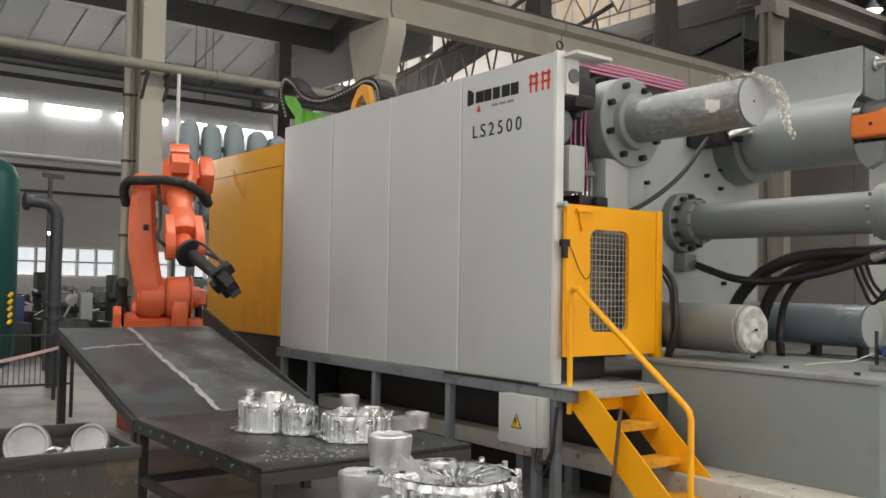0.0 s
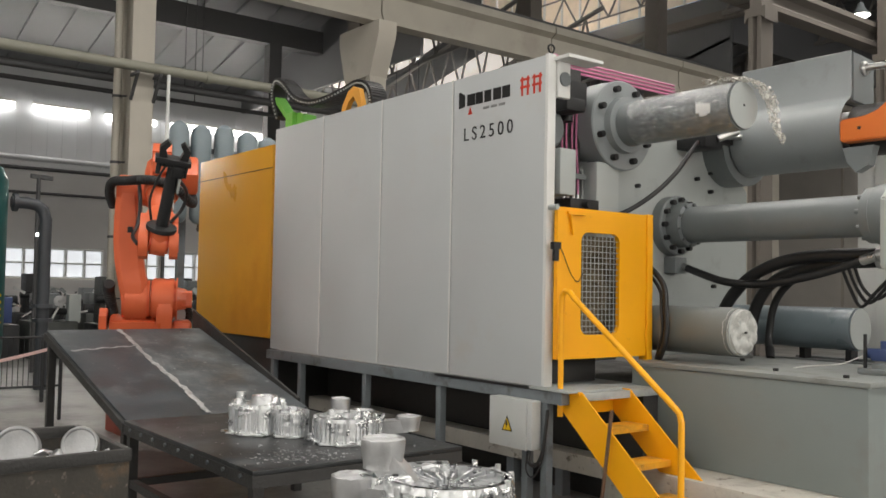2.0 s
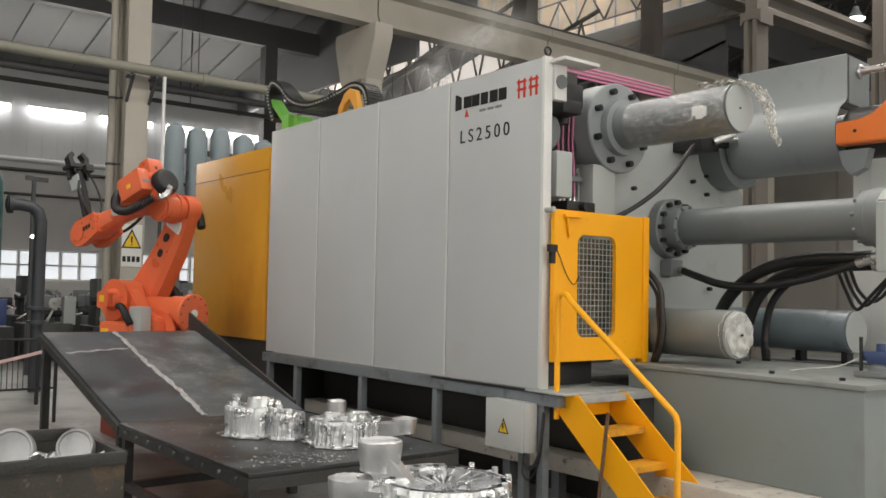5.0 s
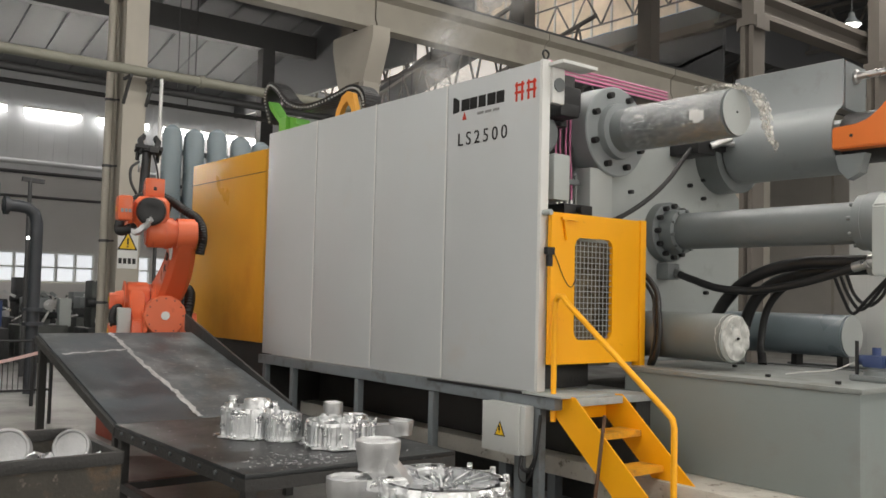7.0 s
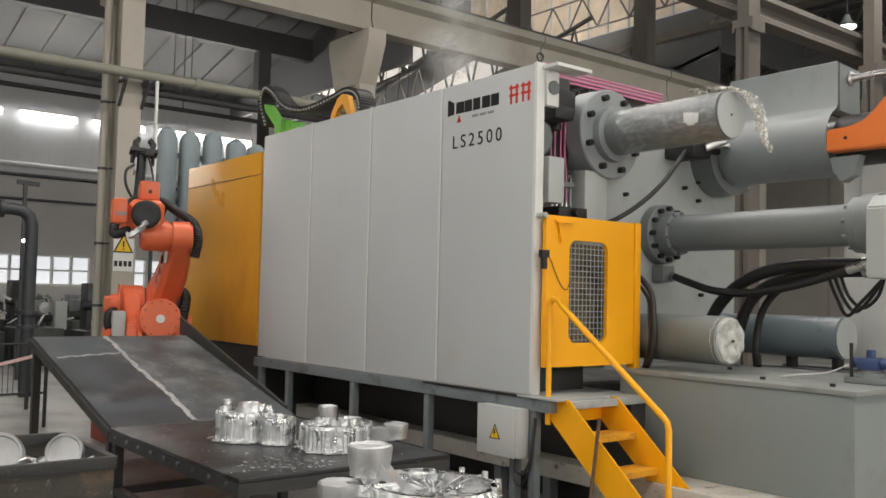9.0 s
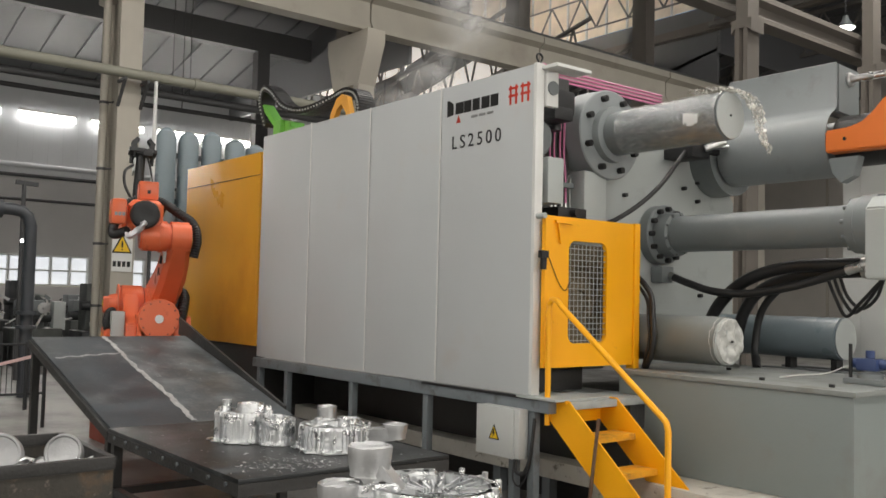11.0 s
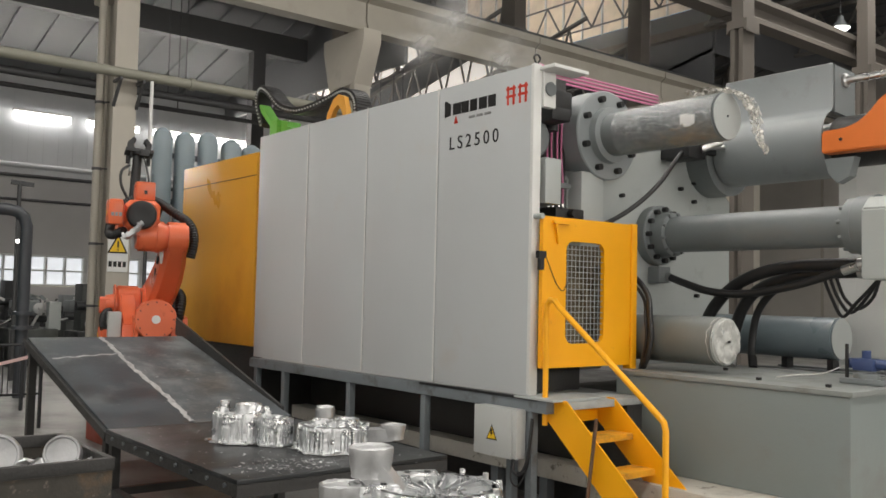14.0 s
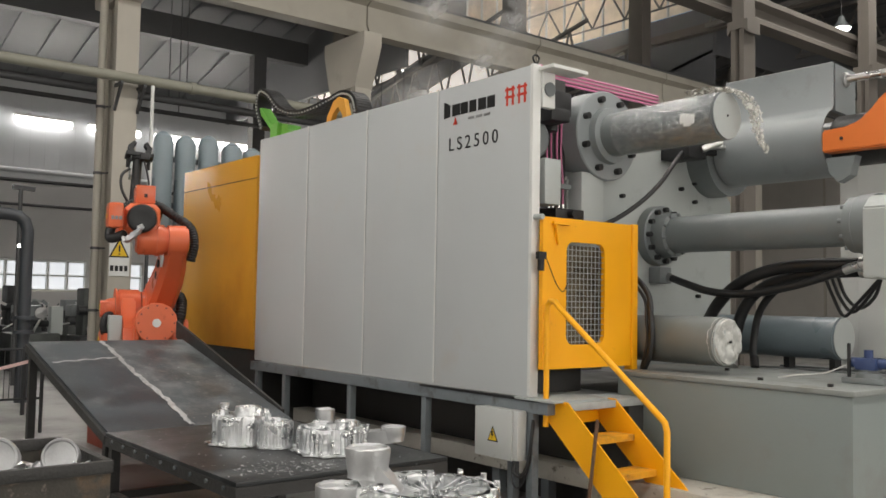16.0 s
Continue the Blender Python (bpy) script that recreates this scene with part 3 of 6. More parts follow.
    for y in (-2.0, 3.9, 9.0, 14.3, 19.6, 25.0):
        t = thing("roof_truss", (-3, y, 10.8), "slender steel roof truss", "truss", "roof trusses")
        for nm, z in (("bottom_chord", 10.4), ("top_chord", 11.85)):
            bm = bm_new()
            bar(bm, (-12.3, y, z), (18, y, z), 0.1, 0.12)
            part(nm, bm, TRUSSM, t)
        for k in range(20):
            x = -12.2 + k * 1.5
            bm = bm_new()
            bar(bm, (x, y, 10.4), (x + 0.75, y, 11.85), 0.05, 0.06)
            bar(bm, (x + 0.75, y, 11.85), (x + 1.5, y, 10.4), 0.05, 0.06)
            part("brace", bm, TRUSSM, t)


def high_bay(x, y, z, top):
    l = thing("high_bay_lamp", (x, y, z), "round glowing high bay lamp under the roof", "lamp", "high bay lamps")
    bm = bm_new()
    lathe(bm, (x, y, z + 0.35), (0, 0, -1), [(0, 0.08), (0.12, 0.1), (0.33, 0.26)], 20)
    part("housing", bm, GREYD, l)
    bm = bm_new()
    lathe(bm, (x, y, z + 0.02), (0, 0, -1), [(0, 0.25), (0.05, 0.2)], 20)
    part("lens", bm, LAMP, l)
    bm = bm_new()
    rod(bm, (x, y, z + 0.35), (x, y, top), 0.02, seg=8)
    part("stem", bm, PURLIN, l)


hall()
frame_steel()
roof()
high_bay(-18.2, 8.6, 8.1, 8.5)

# ---------- die casting machine ----------
PANEL_X = (-4.12, -3.10, -2.07, -1.06, 0.0)
Z0, Z1 = 0.87, 3.19


def letters(text, size, x, y, z, parent, material):
    """Flat lettering on the guard, facing -y."""
    cu = bpy.data.curves.new("lettering", "FONT")
    cu.body, cu.size, cu.extrude, cu.space_character = text, size, 0.0015, 1.42
    tmp = bpy.data.objects.new("lettering", cu)
    scene.collection.objects.link(tmp)
    me = bpy.data.meshes.new_from_object(tmp.evaluated_get(bpy.context.evaluated_depsgraph_get()))
    scene.collection.objects.unlink(tmp)
    bpy.data.objects.remove(tmp)
    me.transform(parent.matrix_basis.inverted() @ pose(x, y, z, 90, 0, 0))
    me.materials.clear()
    me.materials.append(material)
    ob = new("lettering", me)
    ob.parent = parent
    return ob


def guard():
    g = thing("safety_guard", (-2.05, 0, Z0), "tall white sheet metal sliding guard of four panels with black lettering", "machine guard")
    for a, b in zip(PANEL_X, PANEL_X[1:]):
        bm = bm_new()
        box(bm, a + 0.006, b - 0.006, 0.0, 0.045, Z0, Z1, 0.004)
        p = part("panel", bm, WHITE, g)
        bm = bm_new()
        box(bm, b - 0.014, b + (0.004 if b < 0 else 0.0), -0.004, -0.0005, Z0 + 0.01, Z1 + 0.005)
        part("edge_fold", bm, WHITE_EDGE, p)
    bm = bm_new()
    box(bm, 0.0, 0.012, -0.002, 0.075, Z0, Z1 + 0.01, 0.003)
    part("end_strip", bm, WHITE_EDGE, g, "pale painted end strip")
    bm = bm_new()
    hose(bm, [(0.005, 0.03, Z1), (0.005, 0.0, Z1 + 0.05), (0.005, 0.03, Z1 + 0.075), (0.005, 0.06, Z1 + 0.05), (0.005, 0.03, Z1)], 0.007, 6)
    part("lifting_eye", bm, BLACKM, g)
    letters("LS2500", 0.145, -0.925, -0.0025, 2.685, g, BLACKP)
    # maker's mark as plain shapes
    for k, w in enumerate((0.075, 0.095, 0.085, 0.08, 0.09, 0.085)):
        x = -0.985 + k * 0.1025
        bm = bm_new()
        prism(bm, [(x, 2.955 - 0.008 * (k < 1)), (x + w, 2.955), (x + w, 3.045 - 0.0 * k), (x + 0.02, 3.045 + 0.03 * (k < 1)), (x, 3.045 + 0.03 * (k < 1))], "y", -0.004, -0.0008)
        part("maker_mark", bm, BLACKP, g, "black block of the maker's mark")
    bm = bm_new()
    prism(bm, [(-0.87, 2.885), (-0.82, 2.885), (-0.845, 2.945)], "y", -0.004, -0.0008)
    part("maker_mark", bm, REDP, g, "red maker's triangle")
    for x in (-0.275, -0.15):
        bm = bm_new()
        box(bm, x, x + 0.1, -0.004, -0.0008, 3.045, 3.062)
        box(bm, x, x + 0.1, -0.004, -0.0008, 2.99, 3.008)
        box(bm, x + 0.012, x + 0.03, -0.0045, -0.001, 2.935, 3.075)
        box(bm, x + 0.07, x + 0.09, -0.0045, -0.001, 2.935, 3.075)
        part("maker_sign", bm, REDP, g, "red maker's sign as plain strokes")
    bm = bm_new()
    for k in range(3):
        box(bm, -0.69 + k * 0.09, -0.62 + k * 0.09, -0.004, -0.0008, 2.903, 2.922)
    part("motto_bar", bm, GREYP, g)
    # roof tray and lamp box at the top end
    t = thing("guard_top_box", (0.06, 0.12, 2.9), "white junction box with round port behind the guard top", "junction box")
    bm = bm_new()
    box(bm, 0.0, 0.16, 0.05, 0.4, 3.155, 3.18, 0.003)
    part("tray", bm, WHITE_EDGE, t)
    bm = bm_new()
    box(bm, -0.02, 0.03, 0.08, 0.2, 2.9, 3.155, 0.004)
    b = part("body", bm, WHITE_EDGE, t)
    bm = bm_new()
    lathe(bm, (0.03, 0.14, 3.03), (1, 0, 0), [(0, 0.05), (0.015, 0.05), (0.015, 0.035)], 20)
    part("port", bm, GREYD, b)


def enclosure():
    e = thing("amber_enclosure", (-5.15, 0.5, 0.96), "amber yellow sheet metal enclosure with smeared paint", "machine guard")
    bm = bm_new()
    box(bm, -6.13, -4.17, 0.0, 1.2, 0.97, 3.04, 0.01)
    part("shell", bm, AMBER, e)
    bm = bm_new()
    box(bm, -6.135, -4.165, -0.006, -0.001, 2.79, 2.797)
    part("seam", bm, DARK, e)
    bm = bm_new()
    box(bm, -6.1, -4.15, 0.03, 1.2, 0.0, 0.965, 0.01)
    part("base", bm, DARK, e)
    # carrier with cable chain above
    c = thing("cable_carrier", (-4.8, 1.0, 3.2), "green carriage with black cable chain and yellow wheel guard", "cable chain")
    bm = bm_new()
    prism(bm, [(-6.0, 3.94), (-5.92, 3.96), (-5.62, 3.7), (-5.46, 3.7), (-5.46, 3.3), (-5.64, 3.3), (-5.64, 3.64)], "y", 0.9, 1.04)
    part("arm", bm, GREEN, c)
    bm = bm_new()
    prism(bm, [(-5.456, 3.3), (-5.456, 3.7), (-5.3, 3.66), (-5.3, 3.6), (-5.15, 3.56), (-5.15, 3.3)], "y", 0.96, 1.15)
    part("block", bm, GREEN, c)
    pts = smooth_path([(-5.85, 0.98, 3.68), (-6.0, 0.98, 3.98), (-5.92, 0.98, 4.16), (-5.7, 0.98, 4.08), (-5.4, 0.98, 3.86), (-5.0, 0.98, 3.74), (-4.6, 0.98, 3.73),
                       (-4.2, 0.98, 3.77), (-3.95, 0.98, 3.8), (-3.75, 0.98, 3.74), (-3.66, 0.98, 3.6), (-3.66, 0.98, 3.35)], 6)
    for a, b in zip(pts, pts[1:]):
        bm = bm_new()
        bar(bm, a, a + (b - a) * 0.86, 0.2, 0.085, up=(0, 0.001, 1))
        lk = part("link", bm, RUBBER, c)
        bm = bm_new()
        rod(bm, (a.x, 0.868, a.z), (a.x, 0.885, a.z), 0.012, seg=8)
        part("pin", bm, GREYL, lk)
    bm = bm_new()
    prism(bm, [(-4.15, 3.3), (-4.1, 3.55), (-3.98, 3.7), (-3.87, 3.74), (-3.76, 3.7), (-3.7, 3.55), (-3.68, 3.3), (-3.76, 3.3), (-3.78, 3.52), (-3.87, 3.63), (-3.97, 3.58), (-4.05, 3.45), (-4.08, 3.3)], "y", 0.8, 0.86)
    part("wheel_guard", bm, WHEELG, c, "amber wheel guard")
    bm = bm_new()
    box(bm, -5.3, -3.6, 0.9, 1.2, 3.0, 3.32, 0.01)
    part("rail_box", bm, DARK, c)


def platform():
    p = thing("guard_platform", (-2, 0.2, 0.0), "blue grey steel platform frame on posts below the guard", "platform")
    bm = bm_new()
    box(bm, -4.16, 0.2, -0.02, 0.06, 0.765, 0.855, 0.004)
    part("front_beam", bm, FRAMEG, p)
    for x in (-4.05, -3.46, -2.27, -1.18, -0.17, 0.02):
        bm = bm_new()
        box(bm, x - 0.03, x + 0.03, -0.005, 0.055, 0.0, 0.765, 0.004)
        part("post", bm, FRAMEG, p)
    bm = bm_new()
    box(bm, -4.16, 0.32, 0.065, 0.95, 0.80, 0.85, 0.003)
    part("deck", bm, GREYL, p, "grey checker deck plate")
    bm = bm_new()
    box(bm, -1.2, 0.12, -0.03, 0.0, 0.845, 0.862)
    part("sill", bm, BLACKM, p)
    bm = bm_new()
    box(bm, -0.1, 0.28, -0.04, 0.5, 0.852, 0.868, 0.003)
    part("landing_plate", bm, GREYL, p)
    # machine bed behind the posts
    b = thing("machine_bed", (-2, 1.2, 0), "grey machine bed with pale foundation ledge below the guard", "machine base")
    # bed coloured near black, the shade below the guard put into its colour
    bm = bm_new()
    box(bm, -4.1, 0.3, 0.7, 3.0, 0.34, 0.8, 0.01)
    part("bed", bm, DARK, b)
    bm = bm_new()
    box(bm, 0.1, 3.6, 0.5, 3.6, 0.0, 0.33, 0.02)
    part("plinth", bm, PLINTH, b, "pale chipped concrete plinth")
    bm = bm_new()
    box(bm, -4.3, 0.095, 0.5, 0.7, 0.2, 0.335, 0.01)
    part("sill_beam", bm, PLINTH, b, "pale chipped ledge")
    # near-black block filling the space below the bed as painted shade
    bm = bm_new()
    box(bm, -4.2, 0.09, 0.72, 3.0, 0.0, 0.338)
    part("pit_shade", bm, DARK, b)
    for x in (-3.6, -2.2, -0.9, -0.35):
        bm = bm_new()
        box(bm, x - 0.04, x + 0.04, 0.52, 0.6, 0.0, 0.2)
        part("support", bm, FRAMEG, b)


def gate():
    x = 0.04
    g = thing("safety_gate", (x, 0.5, 1.06), "yellow steel safety gate with wire mesh window", "gate")
    y0, y1, z0, z1 = 0.05, 0.985, 1.06, 2.12
    wy0, wy1, wz0, wz1 = 0.285, 0.69, 1.225, 1.955
    # sheet with a rounded opening
    def rr(a0, a1, b0, b1, r, n=6):
        pts = []
        for cx, cy, s in ((a1 - r, b1 - r, 0), (a0 + r, b1 - r, 90), (a0 + r, b0 + r, 180), (a1 - r, b0 + r, 270)):
            for k in range(n + 1):
                a = radians(s + 90 * k / n)
                pts.append((cx + r * math.cos(a), cy + r * math.sin(a)))
        return pts
    bm = bm_new()
    inner, outer = rr(wy0, wy1, wz0, wz1, 0.07), rr(y0, y1, z0, z1, 0.002)
    loops = [[bm.verts.new((xx, u, v)) for u, v in pts] for xx, pts in ((x, outer), (x + 0.035, outer), (x + 0.035, inner), (x, inner))]
    n = len(outer)
    for a, b in ((0, 1), (1, 2), (2, 3), (3, 0)):
        for i in range(n):
            bm.faces.new((loops[a][i], loops[a][(i + 1) % n], loops[b][(i + 1) % n], loops[b][i]))
    part("door_sheet", bm, YELLOW, g, smooth=False)
    bm = bm_new()
    box(bm, x - 0.03, x + 0.05, 0.99, 1.05, 1.0, 2.125, 0.004)
    part("post", bm, YELLOW, g)
    k = 0
    yy = wy0
    while yy < wy1:
        bm = bm_new()
        rod(bm, (x + 0.012, yy, wz0), (x + 0.012, yy, wz1), 0.0028, seg=6)
        part("wire", bm, GREYL, g)
        yy += 0.041
    zz = wz0 + 0.02
    while zz < wz1:
        bm = bm_new()
        rod(bm, (x + 0.018, wy0, zz), (x + 0.018, wy1, zz), 0.0028, seg=6)
        part("wire", bm, GREYL, g)
        zz += 0.041
    bm = bm_new()
    bar(bm, (x + 0.05, 0.13, 2.08), (x + 0.05, 0.3, 2.08), 0.02, 0.02)
    bar(bm, (x + 0.05, 0.16, 2.08), (x + 0.05, 0.19, 1.93), 0.015, 0.015)
    part("latch_bar", bm, YELLOW, g)
    bm = bm_new()
    box(bm, x + 0.035, x + 0.07, -0.02, 0.05, 1.82, 1.87)
    box(bm, x + 0.035, x + 0.06, 0.0, 0.04, 1.74, 1.82)
    part("switch", bm, BLACKM, g)
    bm = bm_new()
    rod(bm, (x - 0.03, 0.03, 2.115), (x + 0.05, 0.03, 2.115), 0.02, seg=10)
    part("hinge", bm, GREYL, g)
    bm = bm_new()
    hose(bm, [(x + 0.06, 0.03, 1.86), (x + 0.045, 0.09, 1.8), (x + 0.045, 0.17, 1.66), (x + 0.045, 0.24, 1.6), (x + 0.045, 0.29, 1.66)], 0.003, 6)
    part("cord", bm, BLACKM, g)
    # the brown die seen through the mesh
    d = thing("die_block", (-0.25, 0.55, 0.852), "brown steel casting die half behind the gate", "die")
    # near-black foot, painting the dark gap below the gate
    bm = bm_new()
    box(bm, -0.4, -0.25, 0.3, 0.8, 0.852, 1.13, 0.01)
    part("foot", bm, DARK, d)
    bm = bm_new()
    box(bm, -0.36, -0.14, 0.28, 0.97, 1.132, 1.95, 0.02)
    box(bm, -0.14, -0.09, 0.42, 0.72, 1.2, 1.75, 0.015)
    lathe(bm, (-0.14, 0.55, 1.52), (1, 0, 0), [(0, 0.16), (0.07, 0.16), (0.08, 0.13), (0.08, 0.09), (0.02, 0.08)], 28)
    part("block", bm, CARTON, d)


def stairs():
    s = thing("steel_stair", (0.6, 0.28, 0), "yellow painted steep steel stair with scuffed treads and one handrail", "stair")
    for y0 in (0.055, 0.535):
        bm = bm_new()
        prism(bm, [(0.13, 0.86), (0.31, 0.86), (1.30, 0.0), (0.96, 0.0), (0.13, 0.72)], "y", y0, y0 + 0.012)
        box(bm, 0.13, 0.3, y0 - 0.012 if y0 < 0.2 else y0 + 0.012, y0 if y0 < 0.2 else y0 + 0.03, 0.84, 0.852)
        part("stringer", bm, YELLOW, s)
    bm = bm_new()
    box(bm, 0.155, 0.167, 0.067, 0.535, 0.69, 0.86, 0.002)
    part("kick_plate", bm, YELLOW, s)
    for k in range(3):
        bm = bm_new()
        xf, z = 0.485 + 0.19 * k, 0.635 - 0.21 * k
        box(bm, xf - 0.19, xf, 0.067, 0.535, z - 0.012, z, 0.002)
        box(bm, xf - 0.012, xf, 0.067, 0.535, z - 0.04, z - 0.012)
        part("tread", bm, TREADY, s, "yellow tread worn to bare metal")
    bm = bm_new()
    hose(bm, [(0.125, 0.045, 0.68), (0.125, 0.045, 1.44), (0.13, 0.045, 1.50), (0.155, 0.045, 1.535), (0.2, 0.045, 1.53), (0.24, 0.045, 1.49),
              (1.08, 0.045, 0.85), (1.115, 0.045, 0.82), (1.13, 0.045, 0.77), (1.13, 0.045, 0.02)], 0.02, 12, sharp=True)
    part("handrail", bm, YELLOW, s)
    r = thing("loose_rod", (0.6, 0.0, 0), "rusty steel rod leaning on the stair", "rod")
    bm = bm_new()
    rod(bm, (0.55, -0.03, 0.0), (0.60, 0.03, 0.78), 0.012, seg=10)
    part("rod", bm, BROWN, r)


def cabinet():
    c = thing("electrical_cabinet", (-0.23, -0.06, 0.44), "pale grey cabinet with voltage warning triangle on the platform frame", "cabinet")
    bm = bm_new()
    box(bm, -0.42, 0.0, -0.1, -0.012, 0.44, 0.775, 0.006)
    part("body", bm, CABG, c)
    bm = bm_new()
    box(bm, -0.422, -0.04, -0.118, -0.102, 0.437, 0.778, 0.004)
    d = part("door", bm, CABG, c)
    bm = bm_new()
    prism(bm, [(-0.285, 0.548), (-0.175, 0.548), (-0.23, 0.655)], "y", -0.121, -0.119)
    s = part("sign_border", bm, BLACKP, d)
    bm = bm_new()
    prism(bm, [(-0.272, 0.556), (-0.188, 0.556), (-0.23, 0.638)], "y", -0.123, -0.1212)
    part("sign_face", bm, SIGNY, d)
    bm = bm_new()
    prism(bm, [(-0.238, 0.62), (-0.222, 0.62), (-0.228, 0.6), (-0.218, 0.6), (-0.236, 0.565), (-0.232, 0.588), (-0.242, 0.588)], "y", -0.125, -0.1232)
    part("bolt_symbol", bm, BLACKP, d)
    for pts, r in (([(-0.06, -0.06, 0.44), (-0.05, -0.08, 0.36), (0.0, -0.06, 0.34), (0.04, -0.03, 0.45), (0.05, 0.0, 0.72)], 0.012),
                   ([(-0.08, -0.06, 0.44), (-0.06, -0.09, 0.3), (-0.02, -0.06, 0.26), (0.03, -0.02, 0.4), (0.06, 0.0, 0.7)], 0.006)):
        bm = bm_new()
        hose(bm, pts, r, 8)
        part("cable", bm, RUBBER, c)


def platen():
    m = thing("die_casting_machine", (0, 1.9, 0.34), "grey die casting machine end with tie bars, platen and injection cylinder", "machine")
    fx = -0.42
    bm = bm_new()
    prism(bm, [(0.78, 1.0), (0.78, 2.5), (0.95, 2.62), (1.5, 2.95), (2.3, 2.95), (2.9, 2.62), (3.05, 2.5), (3.05, 1.0)], "x", -1.1, fx)
    bmesh.ops.bevel(bm, geom=bm.edges[:], offset=0.02, segments=2, affect="EDGES")
    pl = part("platen", bm, GREYL, m)
    for y, z in ((0.98, 2.45), (1.35, 2.6), (1.45, 2.42), (2.25, 2.55), (2.45, 2.45), (2.4, 2.3), (1.35, 1.5), (1.3, 1.7), (2.5, 1.6), (1.45, 2.75), (2.45, 2.62)):
        bm = bm_new()
        rod(bm, (fx, y, z), (fx + 0.04, y, z), 0.018, seg=10)
        part("socket_bolt", bm, BLACKM, pl)
    bm = bm_new()
    box(bm, fx - 0.02, fx + 0.14, 0.82, 1.08, 1.0, 2.55, 0.015)
    part("rib", bm, GREYL, m)
    # front tie bars
    for z, by, ex, br in ((2.86, 1.1, 0.83, 0.172), (1.263, 1.25, 0.729, 0.176)):
        bm = bm_new()
        rod(bm, (-1.0, by, z), (ex, by, z), br, seg=48, bev=0.012)
        t = part("tie_bar", bm, BARE if z < 2 else GREY, m)
        bm = bm_new()
        rod(bm, (ex + 0.002, by, z), (ex + 0.008, by, z), br - 0.007, seg=48)
        f = part("end_face", bm, GREYL, t)
    bm = bm_new()
    lathe(bm, (-0.95, 1.1, 2.86), (1, 0, 0), [(0, 0.35), (0.45, 0.35), (0.46, 0.365), (0.56, 0.365), (0.57, 0.36), (0.68, 0.36), (0.69, 0.35), (0.69, 0.225), (0.75, 0.22), (0.76, 0.17)], 56)
    fl = part("tie_flange", bm, GREYM, m)
    bolt_ring("flange_bolt", (-0.26, 1.1, 2.86), (1, 0, 0), 0.295, 8, 0.026, 0.045, 0.35, BLACKM, fl)
    # rear tie bars: one under a half-round cover, one plain
    bm = bm_new()
    rod(bm, (-0.5, 2.7, 1.27), (0.84, 2.7, 1.27), 0.172, seg=40, bev=0.01)
    t = part("tie_bar", bm, TANKG, m)
    bm = bm_new()
    rod(bm, (0.842, 2.7, 1.27), (0.848, 2.7, 1.27), 0.165, seg=40)
    part("end_face", bm, GREYL, t)
    bm = bm_new()
    lathe(bm, (-0.5, 2.7, 2.87), (1, 0, 0), [(0.08, 0.36), (0.3, 0.36), (0.3, 0.28)], 48)
    part("cover_flange", bm, GREY, m)
    # injection cylinder
    bm = bm_new()
    lathe(bm, (fx, 1.9, 2.11), (1, 0, 0), [(0, 0.255), (0.09, 0.255), (0.1, 0.245), (0.1, 0.19), (0.22, 0.185), (0.23, 0.17), (0.23, 0.152), (1.8, 0.152)], 56)
    cy = part("injection_cylinder", bm, GREY, m)
    bolt_ring("flange_bolt", (fx + 0.1, 1.9, 2.11), (1, 0, 0), 0.22, 12, 0.022, 0.04, 0.0, BLACKM, cy)
    bolt_ring("flange_bolt", (fx + 0.22, 1.9, 2.11), (1, 0, 0), 0.17, 10, 0.015, 0.025, 0.2, GREYD, cy)
    bm = bm_new()
    lathe(bm, (1.34, 1.9, 2.11), (1, 0, 0), [(0, 0.165), (0.0, 0.2), (0.06, 0.2), (0.07, 0.215), (0.19, 0.215)], 40)
    part("gland", bm, GREY, cy)
    bolt_ring("gland_bolt", (1.34, 1.9, 2.11), (-1, 0, 0), 0.18, 10, 0.016, 0.03, 0.1, GREY, cy)
    bm = bm_new()
    prism(bm, [(1.62, 1.72), (2.18, 1.72), (2.18, 2.2), (2.08, 2.29), (1.72, 2.29), (1.62, 2.2)], "x", 1.53, 2.05)
    bmesh.ops.bevel(bm, geom=bm.edges[:], offset=0.012, segments=2, affect="EDGES")
    eb = part("end_block", bm, GREYL, m)
    for y, z in ((1.66, 1.78), (2.1, 1.78), (1.68, 2.16)):
        bm = bm_new()
        rod(bm, (1.522, y, z), (1.53, y, z), 0.022, seg=12)
        part("socket_bolt", bm, BLACKM, eb)


guard()
enclosure()
platform()
gate()
stairs()
cabinet()
platen()

# ---------- tank, table, chute, bins ----------
def oil_tank():
    t = thing("oil_tank", (1.0, 1.5, 0.33), "long grey sheet steel tank with folded lid on the plinth", "tank")
    bm = bm_new()
    box(bm, 0.06, 1.84, 0.86, 2.2, 0.332, 0.995, 0.006)
    part("body", bm, TANKP, t)
    bm = bm_new()
    box(bm, 0.04, 1.86, 0.845, 2.22, 0.997, 1.03, 0.006)
    part("lid", bm, LIDP, t)


